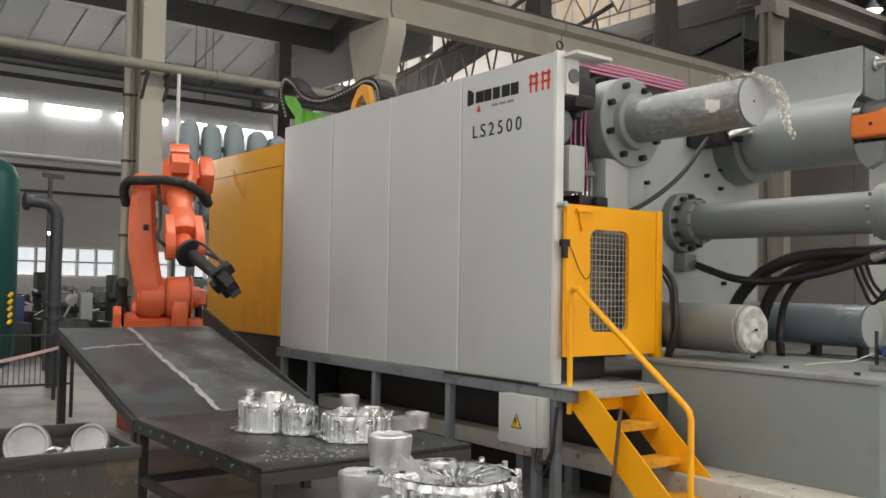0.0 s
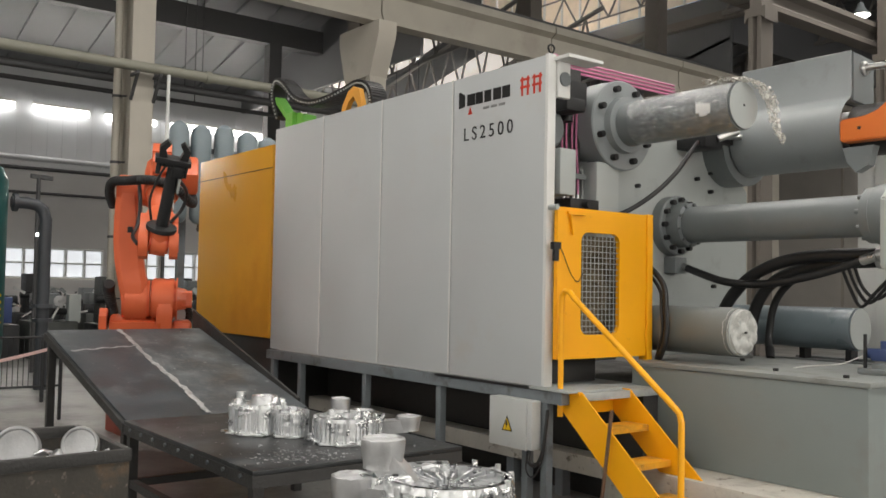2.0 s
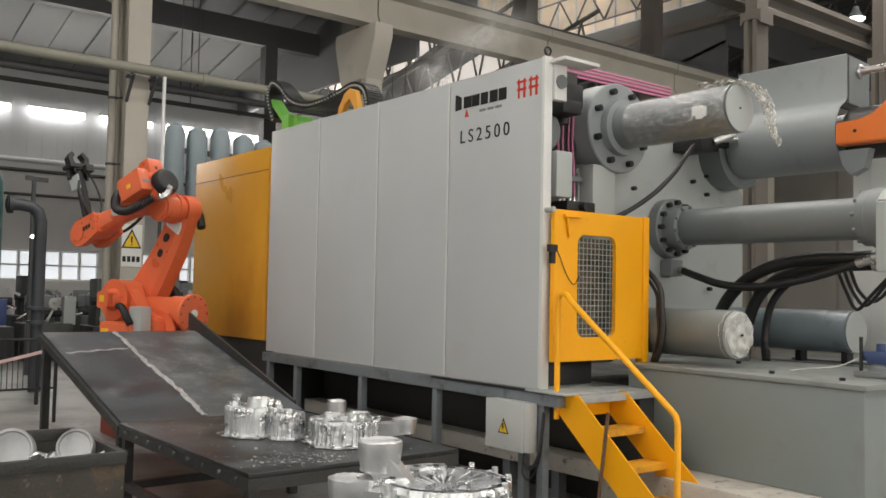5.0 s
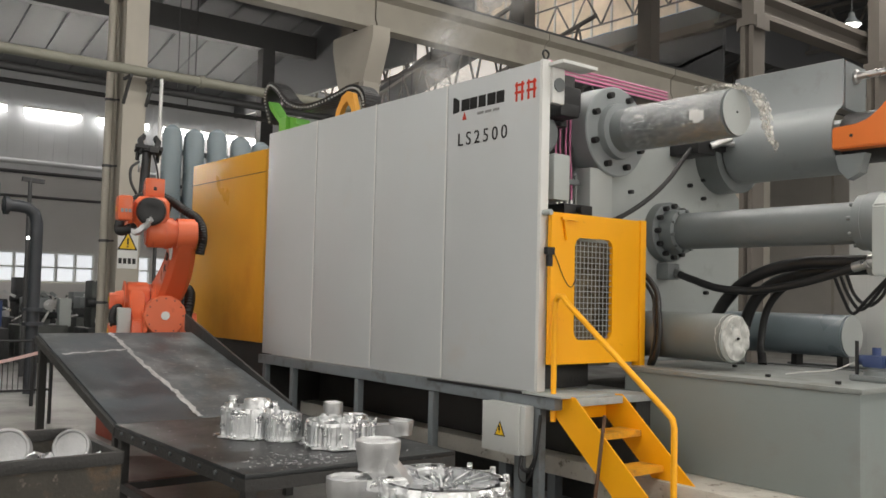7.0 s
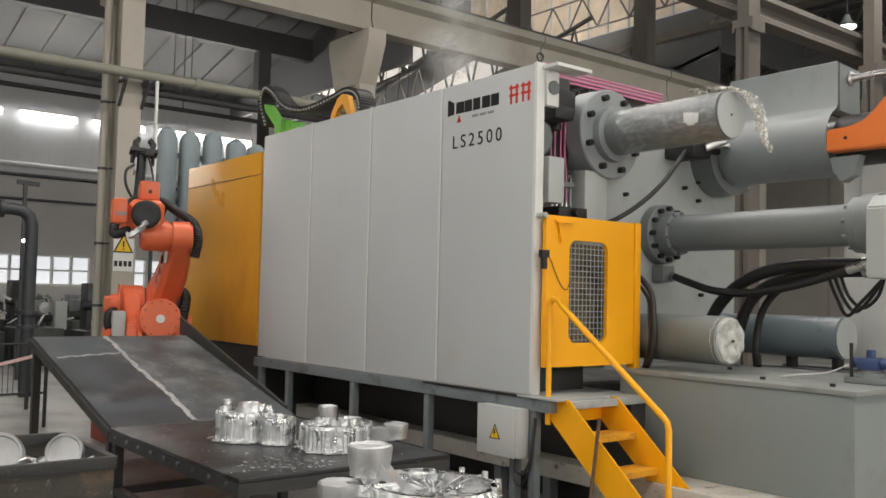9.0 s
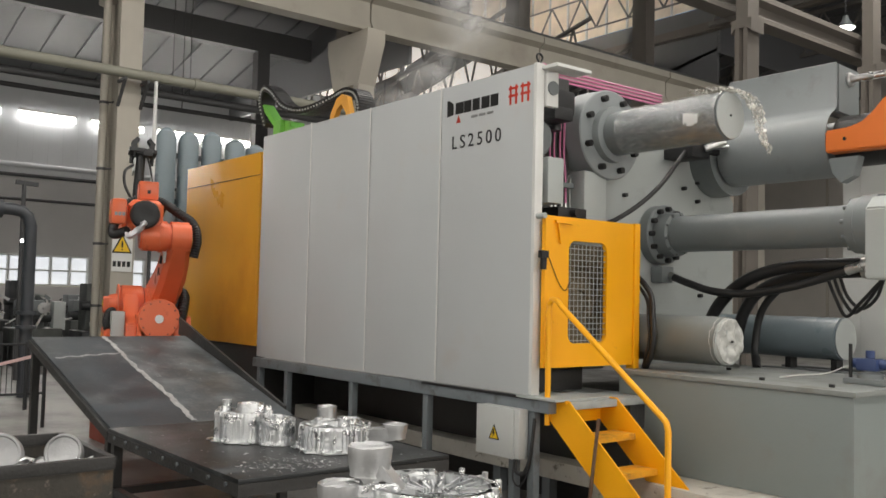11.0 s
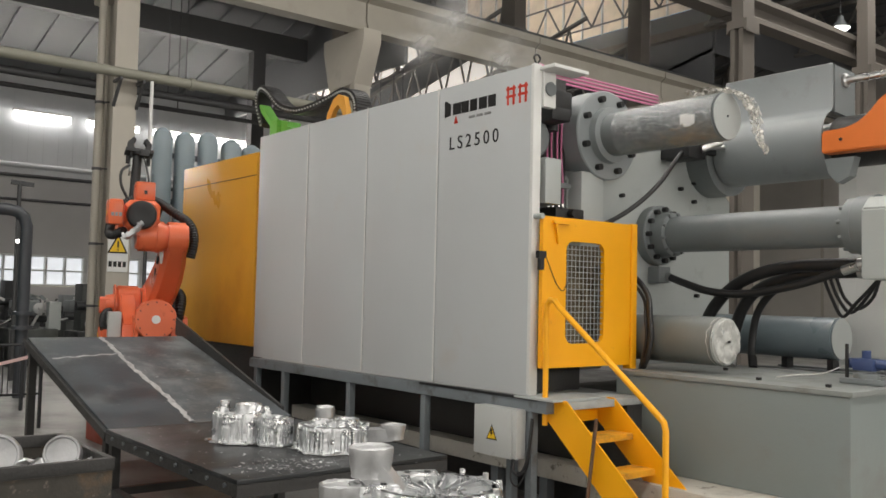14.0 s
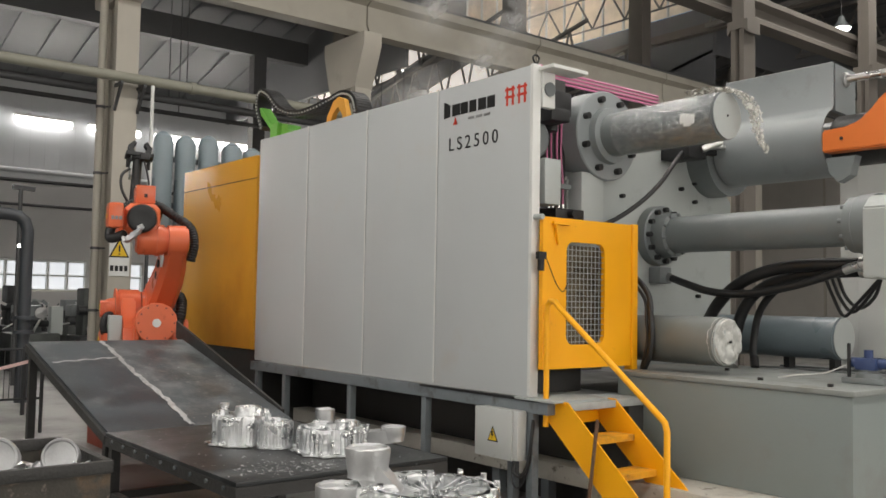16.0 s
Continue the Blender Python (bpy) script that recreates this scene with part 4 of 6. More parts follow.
def chute_and_table():
    c = thing("casting_chute", (-2.7, -1.6, 0), "worn black steel chute with bright weld seam", "chute")
    yl, ym, yr = -2.32, -1.72, -0.95
    bm = bm_new()
    for a, b, name, m in ((yl, ym, "left", PLATE), (ym, yr, "right", PLATEW)):
        bm = bm_new()
        vs = [bm.verts.new(p) for p in ((-3.72, a, 1.11), (-3.72, b, 1.11), (-1.6, b, 0.61), (-1.6, a, 0.61), (-3.72, a, 1.085), (-3.72, b, 1.085), (-1.6, b, 0.585), (-1.6, a, 0.585))]
        for f in ((0, 1, 2, 3), (7, 6, 5, 4), (0, 4, 5, 1), (1, 5, 6, 2), (2, 6, 7, 3), (3, 7, 4, 0)):
            bm.faces.new([vs[i] for i in f])
        part("plate", bm, m, c)
    for y in (yl, yr):
        bm = bm_new()
        bar(bm, (-3.72, y, 1.06), (-1.6, y, 0.56), 0.05, 0.06)
        part("rail", bm, DARK, c)
    for x, y, z in ((-3.62, yl + 0.02, 1.03), (-3.62, yr - 0.02, 1.03), (-1.65, yl + 0.02, 0.55)):
        bm = bm_new()
        box(bm, x - 0.03, x + 0.03, y - 0.03, y + 0.03, 0, z)
        part("leg", bm, DARK, c)
    t = thing("work_table", (-0.6, -1.7, 0), "low heavy black steel table strewn with aluminium chips", "table")
    bm = bm_new()
    box(bm, -1.6, 0.36, -2.34, -1.0, 0.585, 0.61, 0.004)
    part("top", bm, TABLEP, t)
    bm = bm_new()
    box(bm, -1.6, 0.36, -2.34, -2.29, 0.52, 0.584)
    box(bm, 0.31, 0.36, -2.29, -1.0, 0.52, 0.584)
    part("apron", bm, DARK, t)
    for x in (-1.55, 0.3):
        for y in (-2.29, -1.05):
            bm = bm_new()
            box(bm, x - 0.03, x + 0.03, y - 0.03, y + 0.03, 0, 0.52)
            part("leg", bm, DARK, t)
    for k in range(9):
        bm = bm_new()
        x = -1.45 + k * 0.21
        rod(bm, (x, -2.352, 0.565), (x, -2.338, 0.565), 0.012, seg=8)
        part("bolt", bm, PLATEW, t)
    bm = bm_new()
    bar(bm, (-1.55, -2.29, 0.2), (-1.55, -1.05, 0.2), 0.05, 0.05)
    bar(bm, (-1.55, -2.29, 0.2), (0.3, -2.29, 0.2), 0.05, 0.05)
    part("stretcher", bm, DARK, t)


oil_tank()
chute_and_table()


# ---------- robot ----------
ROBOT = (-4.69, -1.03, 0.0)
PED, A1, H2, L2, A3, L4, SIDE = 0.596, 0.32, 0.78, 1.075, 0.2, 1.142, -0.25


def local(name, bm, material, parent, label=""):
    """A part modelled about its own joint."""
    me = finish(bm, name, material)
    ob = new(name, me)
    ob.parent = parent
    if label:
        ob["label"] = label
    return ob


def chamfered(u0, u1, v0, v1, c):
    """A rectangle with cut corners."""
    return [(u0 + c, v0), (u1 - c, v0), (u1, v0 + c), (u1, v1 - c), (u1 - c, v1), (u0 + c, v1), (u0, v1 - c), (u0, v0 + c)]


def loft(bm, axis, sections):
    """A closed skin through outlines of equal count, each given with its place along the axis."""
    rings = [[bm.verts.new((w, u, v) if axis == "x" else (u, v, w)) for u, v in outline] for w, outline in sections]
    n = len(rings[0])
    for a, b in zip(rings, rings[1:]):
        for i in range(n):
            bm.faces.new((a[i], a[(i + 1) % n], b[(i + 1) % n], b[i]))
    bm.faces.new(rings[0][::-1])
    bm.faces.new(rings[-1])


def corrugated(bm, pts, r):
    """A ribbed cable sleeve through the points."""
    path = smooth_path(pts, 14)
    rings, seg = [], 10
    ref = Vector((0.31, 0.53, 0.79))
    for i, p in enumerate(path):
        d = (path[min(i + 1, len(path) - 1)] - path[max(i - 1, 0)]).normalized()
        u = d.cross(ref).normalized()
        v = d.cross(u)
        k = r * (1.07 if i % 2 else 0.93)
        rings.append([bm.verts.new(p + k * (math.cos(2 * math.pi * j / seg) * u + math.sin(2 * math.pi * j / seg) * v)) for j in range(seg)])
    for a, b in zip(rings, rings[1:]):
        for j in range(seg):
            bm.faces.new((a[j], a[(j + 1) % seg], b[(j + 1) % seg], b[j]))
    bm.faces.new(rings[0][::-1])
    bm.faces.new(rings[-1])


def robot():
    r = thing("industrial_robot", ROBOT, "orange six-axis industrial robot with black gripper on a red plinth", "robot")
    bm = bm_new()
    box(bm, -0.36, 0.36, -0.36, 0.36, 0, PED - 0.03, 0.01)
    box(bm, -0.47, 0.47, -0.47, 0.47, PED - 0.03, PED - 0.001, 0.005)
    local("plinth", bm, REDPL, r, "dull red steel plinth")
    bm = bm_new()
    lathe(bm, (0, 0, PED), (0, 0, 1), [(0, 0.42), (0.07, 0.42), (0.09, 0.36), (0.24, 0.34), (0.28, 0.37)], 32)
    local("base", bm, ORANGE, r)
    # turret: turning ring, shoulder cheeks, gearbox drum, balancer cradle
    bm = bm_new()
    lathe(bm, (0, 0, 0.28), (0, 0, 1), [(0, 0.4), (0.1, 0.41), (0.14, 0.37), (0.18, 0.34)], 32)
    prism(bm, [(-0.32, 0.42), (0.46, 0.42), (0.53, 0.6), (0.51, 0.84), (0.42, 0.95), (0.26, 0.97), (0.1, 0.86), (-0.06, 0.68), (-0.3, 0.6)], "y", 0.02, 0.17)
    prism(bm, [(-0.2, 0.42), (0.4, 0.42), (0.44, 0.56), (0.2, 0.62), (-0.2, 0.58)], "y", -0.42, 0.02)
    box(bm, -0.1, 0.36, 0.17, 0.36, 0.36, 0.56, 0.035)
    rod(bm, (A1, -0.04, H2), (A1, 0.2, H2), 0.205, seg=36, bev=0.02)
    bmesh.ops.bevel(bm, geom=[e for e in bm.edges if e.is_manifold and e.calc_face_angle(0) > 0.9 and e.calc_length() > 0.12], offset=0.015, segments=2, affect="EDGES")
    tu = local("turret", bm, ORANGE, r)
    bm = bm_new()
    lathe(bm, (A1, 0.2, H2), (0, 1, 0), [(0, 0.215), (0.014, 0.215), (0.014, 0.19)], 40)
    local("shoulder_rim", bm, ORANGE, tu)
    for k in range(14):
        a = 2 * math.pi * k / 14
        bm = bm_new()
        rod(bm, (A1 + 0.165 * math.cos(a), 0.2, H2 + 0.165 * math.sin(a)), (A1 + 0.165 * math.cos(a), 0.209, H2 + 0.165 * math.sin(a)), 0.009, seg=6)
        local("flange_screw", bm, ORANGE, tu)
    cx, cy, cz = -0.5, -0.12, 0.655
    bm = bm_new()
    lathe(bm, (0.22, cy, cz + 0.02), (-1, 0, -0.028), [(0, 0.1), (0.05, 0.15), (0.4, 0.155), (0.45, 0.168), (0.68, 0.168)], 36)
    local("balancing_cylinder", bm, ORANGE, tu)
    bm = bm_new()
    lathe(bm, (cx + 0.05, cy, cz), (-1, 0, 0), [(0, 0.19), (0.012, 0.203), (0.05, 0.203), (0.06, 0.193)], 14)
    local("end_cover", bm, ORANGE, tu)
    for s in (-1, 1):
        bm = bm_new()
        prism(bm, [(-0.45, 0.36), (-0.05, 0.36), (-0.08, 0.56), (-0.2, 0.7), (-0.34, 0.66), (-0.43, 0.52)], "y", cy + s * 0.175 - 0.018, cy + s * 0.175 + 0.018)
        local("cradle", bm, ORANGE, tu)
    for k in range(12):
        a = 2 * math.pi * k / 12
        bm = bm_new()
        rod(bm, (cx - 0.018, cy + 0.17 * math.cos(a), cz + 0.17 * math.sin(a)), (cx - 0.009, cy + 0.17 * math.cos(a), cz + 0.17 * math.sin(a)), 0.007, seg=8)
        local("cover_screw", bm, BLACKM, tu)
    bm = bm_new()
    rod(bm, (cx - 0.01, cy, cz), (cx - 0.025, cy, cz), 0.042, seg=20, bev=0.004)
    local("hub_cap", bm, SIGNW, tu, "pale hub cap")
    bm = bm_new()
    rod(bm, (A1, 0.205, H2), (A1, 0.3, H2), 0.12, 0.1, seg=28)
    casing = chamfered(A1 - 0.085, A1 + 0.085, H2 - 0.085, H2 + 0.085, 0.025)
    prism(bm, casing, "y", 0.25, 0.355)
    local("shoulder_motor", bm, ORANGE, tu)
    for k in range(5):
        for s in (-1, 1):
            bm = bm_new()
            z = H2 - 0.06 + 0.03 * k
            box(bm, A1 + s * 0.09 - 0.007, A1 + s * 0.09 + 0.007, 0.26, 0.345, z - 0.006, z + 0.006)
            local("cooling_fin", bm, ORANGE, tu)
    for x0, x1, y, z0, z1 in ((A1 - 0.03, A1 + 0.04, 0.3555, H2 - 0.02, H2 + 0.045), (0.2, 0.31, 0.3605, 0.42, 0.49), (0.21, 0.25, 0.3605, 0.37, 0.41)):
        bm = bm_new()
        box(bm, x0, x1, y, y + 0.003, z0, z1)
        local("warning_label", bm, SIGNY, tu, "small yellow warning label")
    bm = bm_new()
    box(bm, -0.22, -0.03, 0.175, 0.3, 0.4, 0.72, 0.01)
    local("terminal_box", bm, GREYL, tu, "pale grey terminal box")
    bm = bm_new()
    corrugated(bm, [(0.18, 0.26, 0.72), (0.06, 0.31, 0.7), (-0.04, 0.34, 0.62), (-0.1, 0.33, 0.54)], 0.035)
    local("cable_sleeve", bm, BLACKM, tu)
    bm = bm_new()
    corrugated(bm, [(0.3, -0.44, 0.92), (0.16, -0.45, 0.85), (0.08, -0.42, 0.68), (0.2, -0.38, 0.5), (0.42, -0.25, 0.38)], 0.055)
    local("cable_sleeve", bm, BLACKM, tu)
    bm = bm_new()
    prism(bm, [(0.05, 0.4), (0.36, 0.4), (0.38, 0.6), (0.3, 0.68), (0.12, 0.66)], "y", -0.52, -0.45)
    local("stop_block", bm, ORANGE, tu)
    # lower arm: a bowed casting with a ridge down its face
    bm = bm_new()
    rod(bm, (0, -0.31, 0), (0, -0.05, 0), 0.215, seg=40, bev=0.03)
    rod(bm, (0, -0.39, L2), (0, -0.17, L2), 0.15, seg=36, bev=0.025)
    loft(bm, "z", [(z, chamfered(x0, x1, y0, y1, 0.05)) for z, x0, x1, y0, y1 in (
        (-0.12, -0.14, 0.14, -0.3, -0.06), (0.0, -0.205, 0.205, -0.315, -0.06), (0.18, -0.2, 0.205, -0.35, -0.085), (0.36, -0.185, 0.185, -0.385, -0.115),
        (0.56, -0.175, 0.16, -0.405, -0.14), (0.78, -0.165, 0.145, -0.405, -0.155), (0.95, -0.152, 0.14, -0.395, -0.165), (L2, -0.148, 0.148, -0.385, -0.175), (L2 + 0.06, -0.13, 0.13, -0.38, -0.18))])
    la = local("lower_arm", bm, ORANGE, r)
    bm = bm_new()
    box(bm, 0.147, 0.158, -0.275, -0.225, 0.655, 0.715, 0.004)
    local("slot", bm, BLACKM, la, "small black cover plate")
    # slots are black inlays, their inner shade given by colour alone
    for z in (0.56, 0.745):
        bm = bm_new()
        prism(bm, [(-0.015 + 0.036 * math.cos(a) * (1 if abs(math.cos(a)) < 0.95 else 0.95), z + 0.05 * math.sin(a)) for a in (2 * math.pi * k / 16 for k in range(16))], "y", -0.15, -0.135)
        local("slot", bm, BLACKM, la, "dark rounded slot")
    for x, z in ((-0.1, 0.35), (0.08, 0.37), (-0.08, 0.47), (0.07, 0.62), (-0.1, 0.62), (-0.09, 0.28)):
        bm = bm_new()
        rod(bm, (x, -0.14, z), (x, -0.085 - 0.11 * z, z), 0.008, seg=8)
        local("screw", bm, BLACKM, la)
    bm = bm_new()
    prism(bm, [(-0.15, 0.845), (0.06, 0.86), (0.07, 0.9), (0.12, 0.92), (0.125, 0.955), (-0.13, 0.97), (-0.15, 0.92)], "y", -0.166, -0.146)
    local("paper_label", bm, SIGNW, la, "torn white label")
    # upper arm: elbow drum, gearbox housing, motors, tapering tube and fork
    bm = bm_new()
    rod(bm, (0, -0.175, 0), (0, 0.1, 0), 0.15, seg=36, bev=0.02)
    rod(bm, (0, -0.12, 0), (0, -0.08, 0), 0.162, seg=36, bev=0.006)
    loft(bm, "x", [(x, chamfered(y0, y1, z0, z1, 0.05)) for x, y0, y1, z0, z1 in (
        (-0.12, -0.08, 0.2, 0.07, 0.32), (-0.08, -0.11, 0.22, 0.04, 0.345), (0.12, -0.125, 0.21, 0.03, 0.35), (0.27, -0.125, 0.19, 0.04, 0.345), (0.33, -0.1, 0.17, 0.06, 0.33))])
    rod(bm, (0.3, 0.035, A3), (0.4, 0.035, A3), 0.15, 0.145, seg=36, bev=0.01)
    rod(bm, (0.39, 0.035, A3), (0.74, 0.035, A3), 0.13, 0.095, seg=32)
    def rounded(hy, hz):
        return [(0.035 + hy * math.cos(a) * (1.12 if 0.3 < abs(math.cos(a)) < 0.9 else 1), A3 + hz * math.sin(a)) for a in (2 * math.pi * k / 20 for k in range(20))]
    loft(bm, "x", [(x, rounded(hy, hz)) for x, hy, hz in ((0.66, 0.095, 0.095), (0.74, 0.125, 0.11), (0.86, 0.15, 0.125), (0.98, 0.16, 0.13), (1.02, 0.15, 0.12))])
    for y0, y1 in ((-0.13, -0.055), (0.125, 0.2)):
        prism(bm, [(0.84, A3 - 0.11), (0.84, A3 + 0.11), (1.0, A3 + 0.125), (1.14, A3 + 0.135), (1.24, A3 + 0.1), (1.285, A3 + 0.03), (1.285, A3 - 0.05), (1.23, A3 - 0.12), (1.13, A3 - 0.15), (1.0, A3 - 0.135)], "y", y0, y1)
        rod(bm, (1.142, y0 - 0.008 if y0 < 0 else y1 - 0.002, A3), (1.142, y0 if y0 < 0 else y1 + 0.008, A3), 0.085, seg=24)
    ua = local("upper_arm", bm, ORANGE, r)
    bm = bm_new()
    box(bm, -0.05, 0.1, -0.06, 0.12, 0.35, 0.53, 0.012)
    prism(bm, [(0.1, 0.36), (0.26, 0.36), (0.3, 0.42), (0.26, 0.51), (0.1, 0.51)], "y", -0.05, 0.11)
    local("roll_motor", bm, ORANGE, ua)
    bm = bm_new()
    box(bm, -0.052, -0.049, 0.015, 0.045, 0.41, 0.445)
    local("slot", bm, BLACKM, ua)
    bm = bm_new()
    box(bm, -0.15, 0.2, 0.235, 0.375, 0.1, 0.345, 0.035)
    box(bm, -0.08, 0.16, 0.2, 0.24, 0.13, 0.28, 0.01)
    local("bend_motor", bm, ORANGE, ua)
    bm = bm_new()
    box(bm, 0.0, 0.06, 0.375, 0.378, 0.19, 0.23)
    local("warning_label", bm, SIGNY, ua)
    bm = bm_new()
    for k in range(3):
        box(bm, -0.154, -0.15, 0.25 + 0.035 * k, 0.277 + 0.035 * k, 0.18, 0.215)
    local("arm_mark", bm, GREYP, ua)
    bm = bm_new()
    lathe(bm, (-0.115, 0.07, A3), (-1, 0, 0), [(0, 0.138), (0.08, 0.138), (0.1, 0.125), (0.108, 0.1), (0.1, 0.06)], 36)
    local("rear_cover", bm, BLACKM, ua, "round black motor cover")
    bm = bm_new()
    for k in range(3):
        box(bm, 0.93 + k * 0.045, 0.965 + k * 0.045, 0.2005, 0.203, A3 - 0.02, A3 + 0.025)
    local("arm_mark", bm, BLACKP, ua, "dark maker's mark as plain bars")
    for x, z in ((0.9, 0.06), (0.9, -0.05), (1.05, 0.08), (1.05, -0.09), (1.2, 0.05), (1.22, -0.06)):
        bm = bm_new()
        rod(bm, (x, 0.199, A3 + z), (x, 0.204, A3 + z), 0.007, seg=8)
        local("screw", bm, BLACKM, ua)
    bm = bm_new()
    prism(bm, [(0.54 + 0.085 * math.cos(a), A3 + 0.05 * math.sin(a)) for a in (2 * math.pi * k / 18 for k in range(18))], "y", 0.1, 0.152)
    local("grey_patch", bm, GREYL, ua)
    bm = bm_new()
    corrugated(bm, [(0.0, -0.43, -0.2), (0.02, -0.46, -0.02), (0.08, -0.42, 0.14), (0.22, -0.28, 0.25), (0.36, -0.12, 0.36), (0.42, 0.05, 0.38), (0.43, 0.2, 0.3), (0.36, 0.3, 0.13), (0.2, 0.33, 0.02), (0.02, 0.31, 0.0), (-0.1, 0.22, 0.04)], 0.045)
    local("dress_pack", bm, BLACKM, ua, "black corrugated cable dress pack")
    bm = bm_new()
    hose(bm, [(0.3, -0.17, 0.3), (0.5, -0.15, 0.16), (0.75, -0.16, 0.12), (1.0, -0.19, 0.16), (1.2, -0.14, 0.22)], 0.018, 8, 8)
    local("air_line", bm, RUBBER, ua)
    bm = bm_new()
    rng = random.Random(12)
    pts = smooth_path([(-0.2, 0.07, 0.13), (-0.24, 0.12, 0.06), (-0.22, 0.19, 0.0), (-0.2, 0.24, -0.01)], 5)
    rings = []
    for i, p in enumerate(pts):
        d = (pts[min(i + 1, len(pts) - 1)] - pts[max(i - 1, 0)]).normalized()
        u = d.cross(Vector((0.3, 0.1, 0.9))).normalized()
        v = d.cross(u)
        rings.append([bm.verts.new(p + rng.uniform(0.02, 0.042) * (math.cos(k * 0.785) * u + math.sin(k * 0.785) * v)) for k in range(8)])
    for a, b in zip(rings, rings[1:]):
        for k in range(8):
            bm.faces.new((a[k], a[(k + 1) % 8], b[(k + 1) % 8], b[k]))
    local("foil_wrap", bm, ALUD, ua, "crumpled silver foil wrap")
    # wrist and gripper
    bm = bm_new()
    rod(bm, (0, -0.05, 0), (0, 0.12, 0), 0.11, seg=28, bev=0.02)
    rod(bm, (0, 0.035, 0), (0.13, 0.035, 0), 0.1, seg=28, bev=0.01)
    wr = local("wrist", bm, ORANGE, r)
    bm = bm_new()
    lathe(bm, (0.13, 0.035, 0), (1, 0, 0), [(0, 0.13), (0.025, 0.135), (0.04, 0.13), (0.05, 0.055), (0.6, 0.05), (0.61, 0.07), (0.64, 0.07)], 24)
    local("tool_post", bm, BLACKM, wr)
    bm = bm_new()
    box(bm, 0.76, 0.81, -0.13, 0.17, -0.075, 0.075, 0.008)
    box(bm, 0.7, 0.78, -0.08, 0.02, 0.04, 0.13, 0.01)
    box(bm, 0.66, 0.76, 0.02, 0.12, -0.1, -0.03, 0.012)
    local("gripper_plate", bm, BLACKM, wr)
    for s in (-1, 1):
        bm = bm_new()
        prism(bm, [(0.81, 0.02 + s * 0.05), (0.81, 0.02 + s * 0.12), (0.89, 0.02 + s * 0.13), (0.96, 0.02 + s * 0.07), (0.93, 0.02 + s * 0.04), (0.88, 0.02 + s * 0.075)], "z", -0.04, 0.04)
        rod(bm, (0.66, 0.02 + s * 0.11, -0.04), (0.81, 0.02 + s * 0.11, -0.04), 0.022, seg=10)
        rod(bm, (0.7, 0.02 + s * 0.09, 0.05), (0.8, 0.02 + s * 0.09, 0.05), 0.012, seg=8)
        local("jaw", bm, BLACKM, wr)
    bm = bm_new()
    box(bm, 0.52, 0.68, 0.09, 0.11, -0.08, 0.07, 0.004)
    local("tool_plate", bm, GREYL, wr, "bare grey tool plate")
    bm = bm_new()
    hose(bm, [(0.16, 0.1, 0.1), (0.3, 0.19, 0.16), (0.46, 0.2, 0.16), (0.58, 0.12, 0.09)], 0.016, 8)
    hose(bm, [(0.18, -0.06, 0.08), (0.36, -0.1, 0.1), (0.55, -0.07, 0.1), (0.72, -0.02, 0.08)], 0.011, 8)
    local("air_hose", bm, RUBBER, wr)
    return {"turret": tu, "lower_arm": la, "upper_arm": ua, "wrist": wr}


ARM = robot()


def reach(q1, q2, p3, q4, q5):
    """Poses of the robot's parts in its own space from the joint angles in degrees."""
    turret = pose(0, 0, PED, 0, 0, q1)
    lower = turret @ pose(A1, 0, H2, 0, q2, 0)
    elbow = turret @ pose(A1 + L2 * math.sin(radians(q2)), 0, H2 + L2 * math.cos(radians(q2)), 0, -p3, 0)
    wrist = elbow @ pose(L4, 0, A3, q4, 0, 0) @ pose(0, 0, 0, 0, q5, 0)
    return {"turret": turret, "lower_arm": lower, "upper_arm": elbow, "wrist": wrist}


# seconds, turn of the turret, lean of the lower arm, rise of the upper arm, roll and bend of the wrist
JOINTS = [
    (0.0, -15, 1, -40, -58, -26),
    (0.5, -15.5, 1.5, -40.5, -38, -44),
    (1.0, -16, 2, -41, -15, -70),
    (1.5, -16.5, 2.5, -40, -12, -90),
    (1.8, -17.5, 3, -39, -11, -99),
    (2.0, -21, 3.5, -38.5, -9, -103),
    (2.3, -35.5, 4, -37, -2, -112),
    (2.6, -47, 3, -38, 0, -106),
    (3.0, -66.5, 0, -39, 2, -103),
    (3.2, -80, -2.5, -39.5, 4, -102),
    (3.5, -99, -7, -39.5, 5, -102),
    (3.8, -114, -7.5, -39.5, 0, -104),
    (4.2, -134, -8, -39, -5, -106),
    (4.7, -150, -18, -31, -4, -100),
    (5.4, -174, -38, -12, 0, -86),
    (5.9, -190, -47, 0, 3, -74),
    (6.2, -194, -49.8, 3, 4, -71),
    (16.0, -194, -49.8, 3, 4, -71),
]


def joints_at(t):
    for a, b in zip(JOINTS, JOINTS[1:]):
        if t <= b[0]:
            f = (t - a[0]) / (b[0] - a[0])
            return [u + (v - u) * f for u, v in zip(a[1:], b[1:])]
    return list(JOINTS[-1][1:])


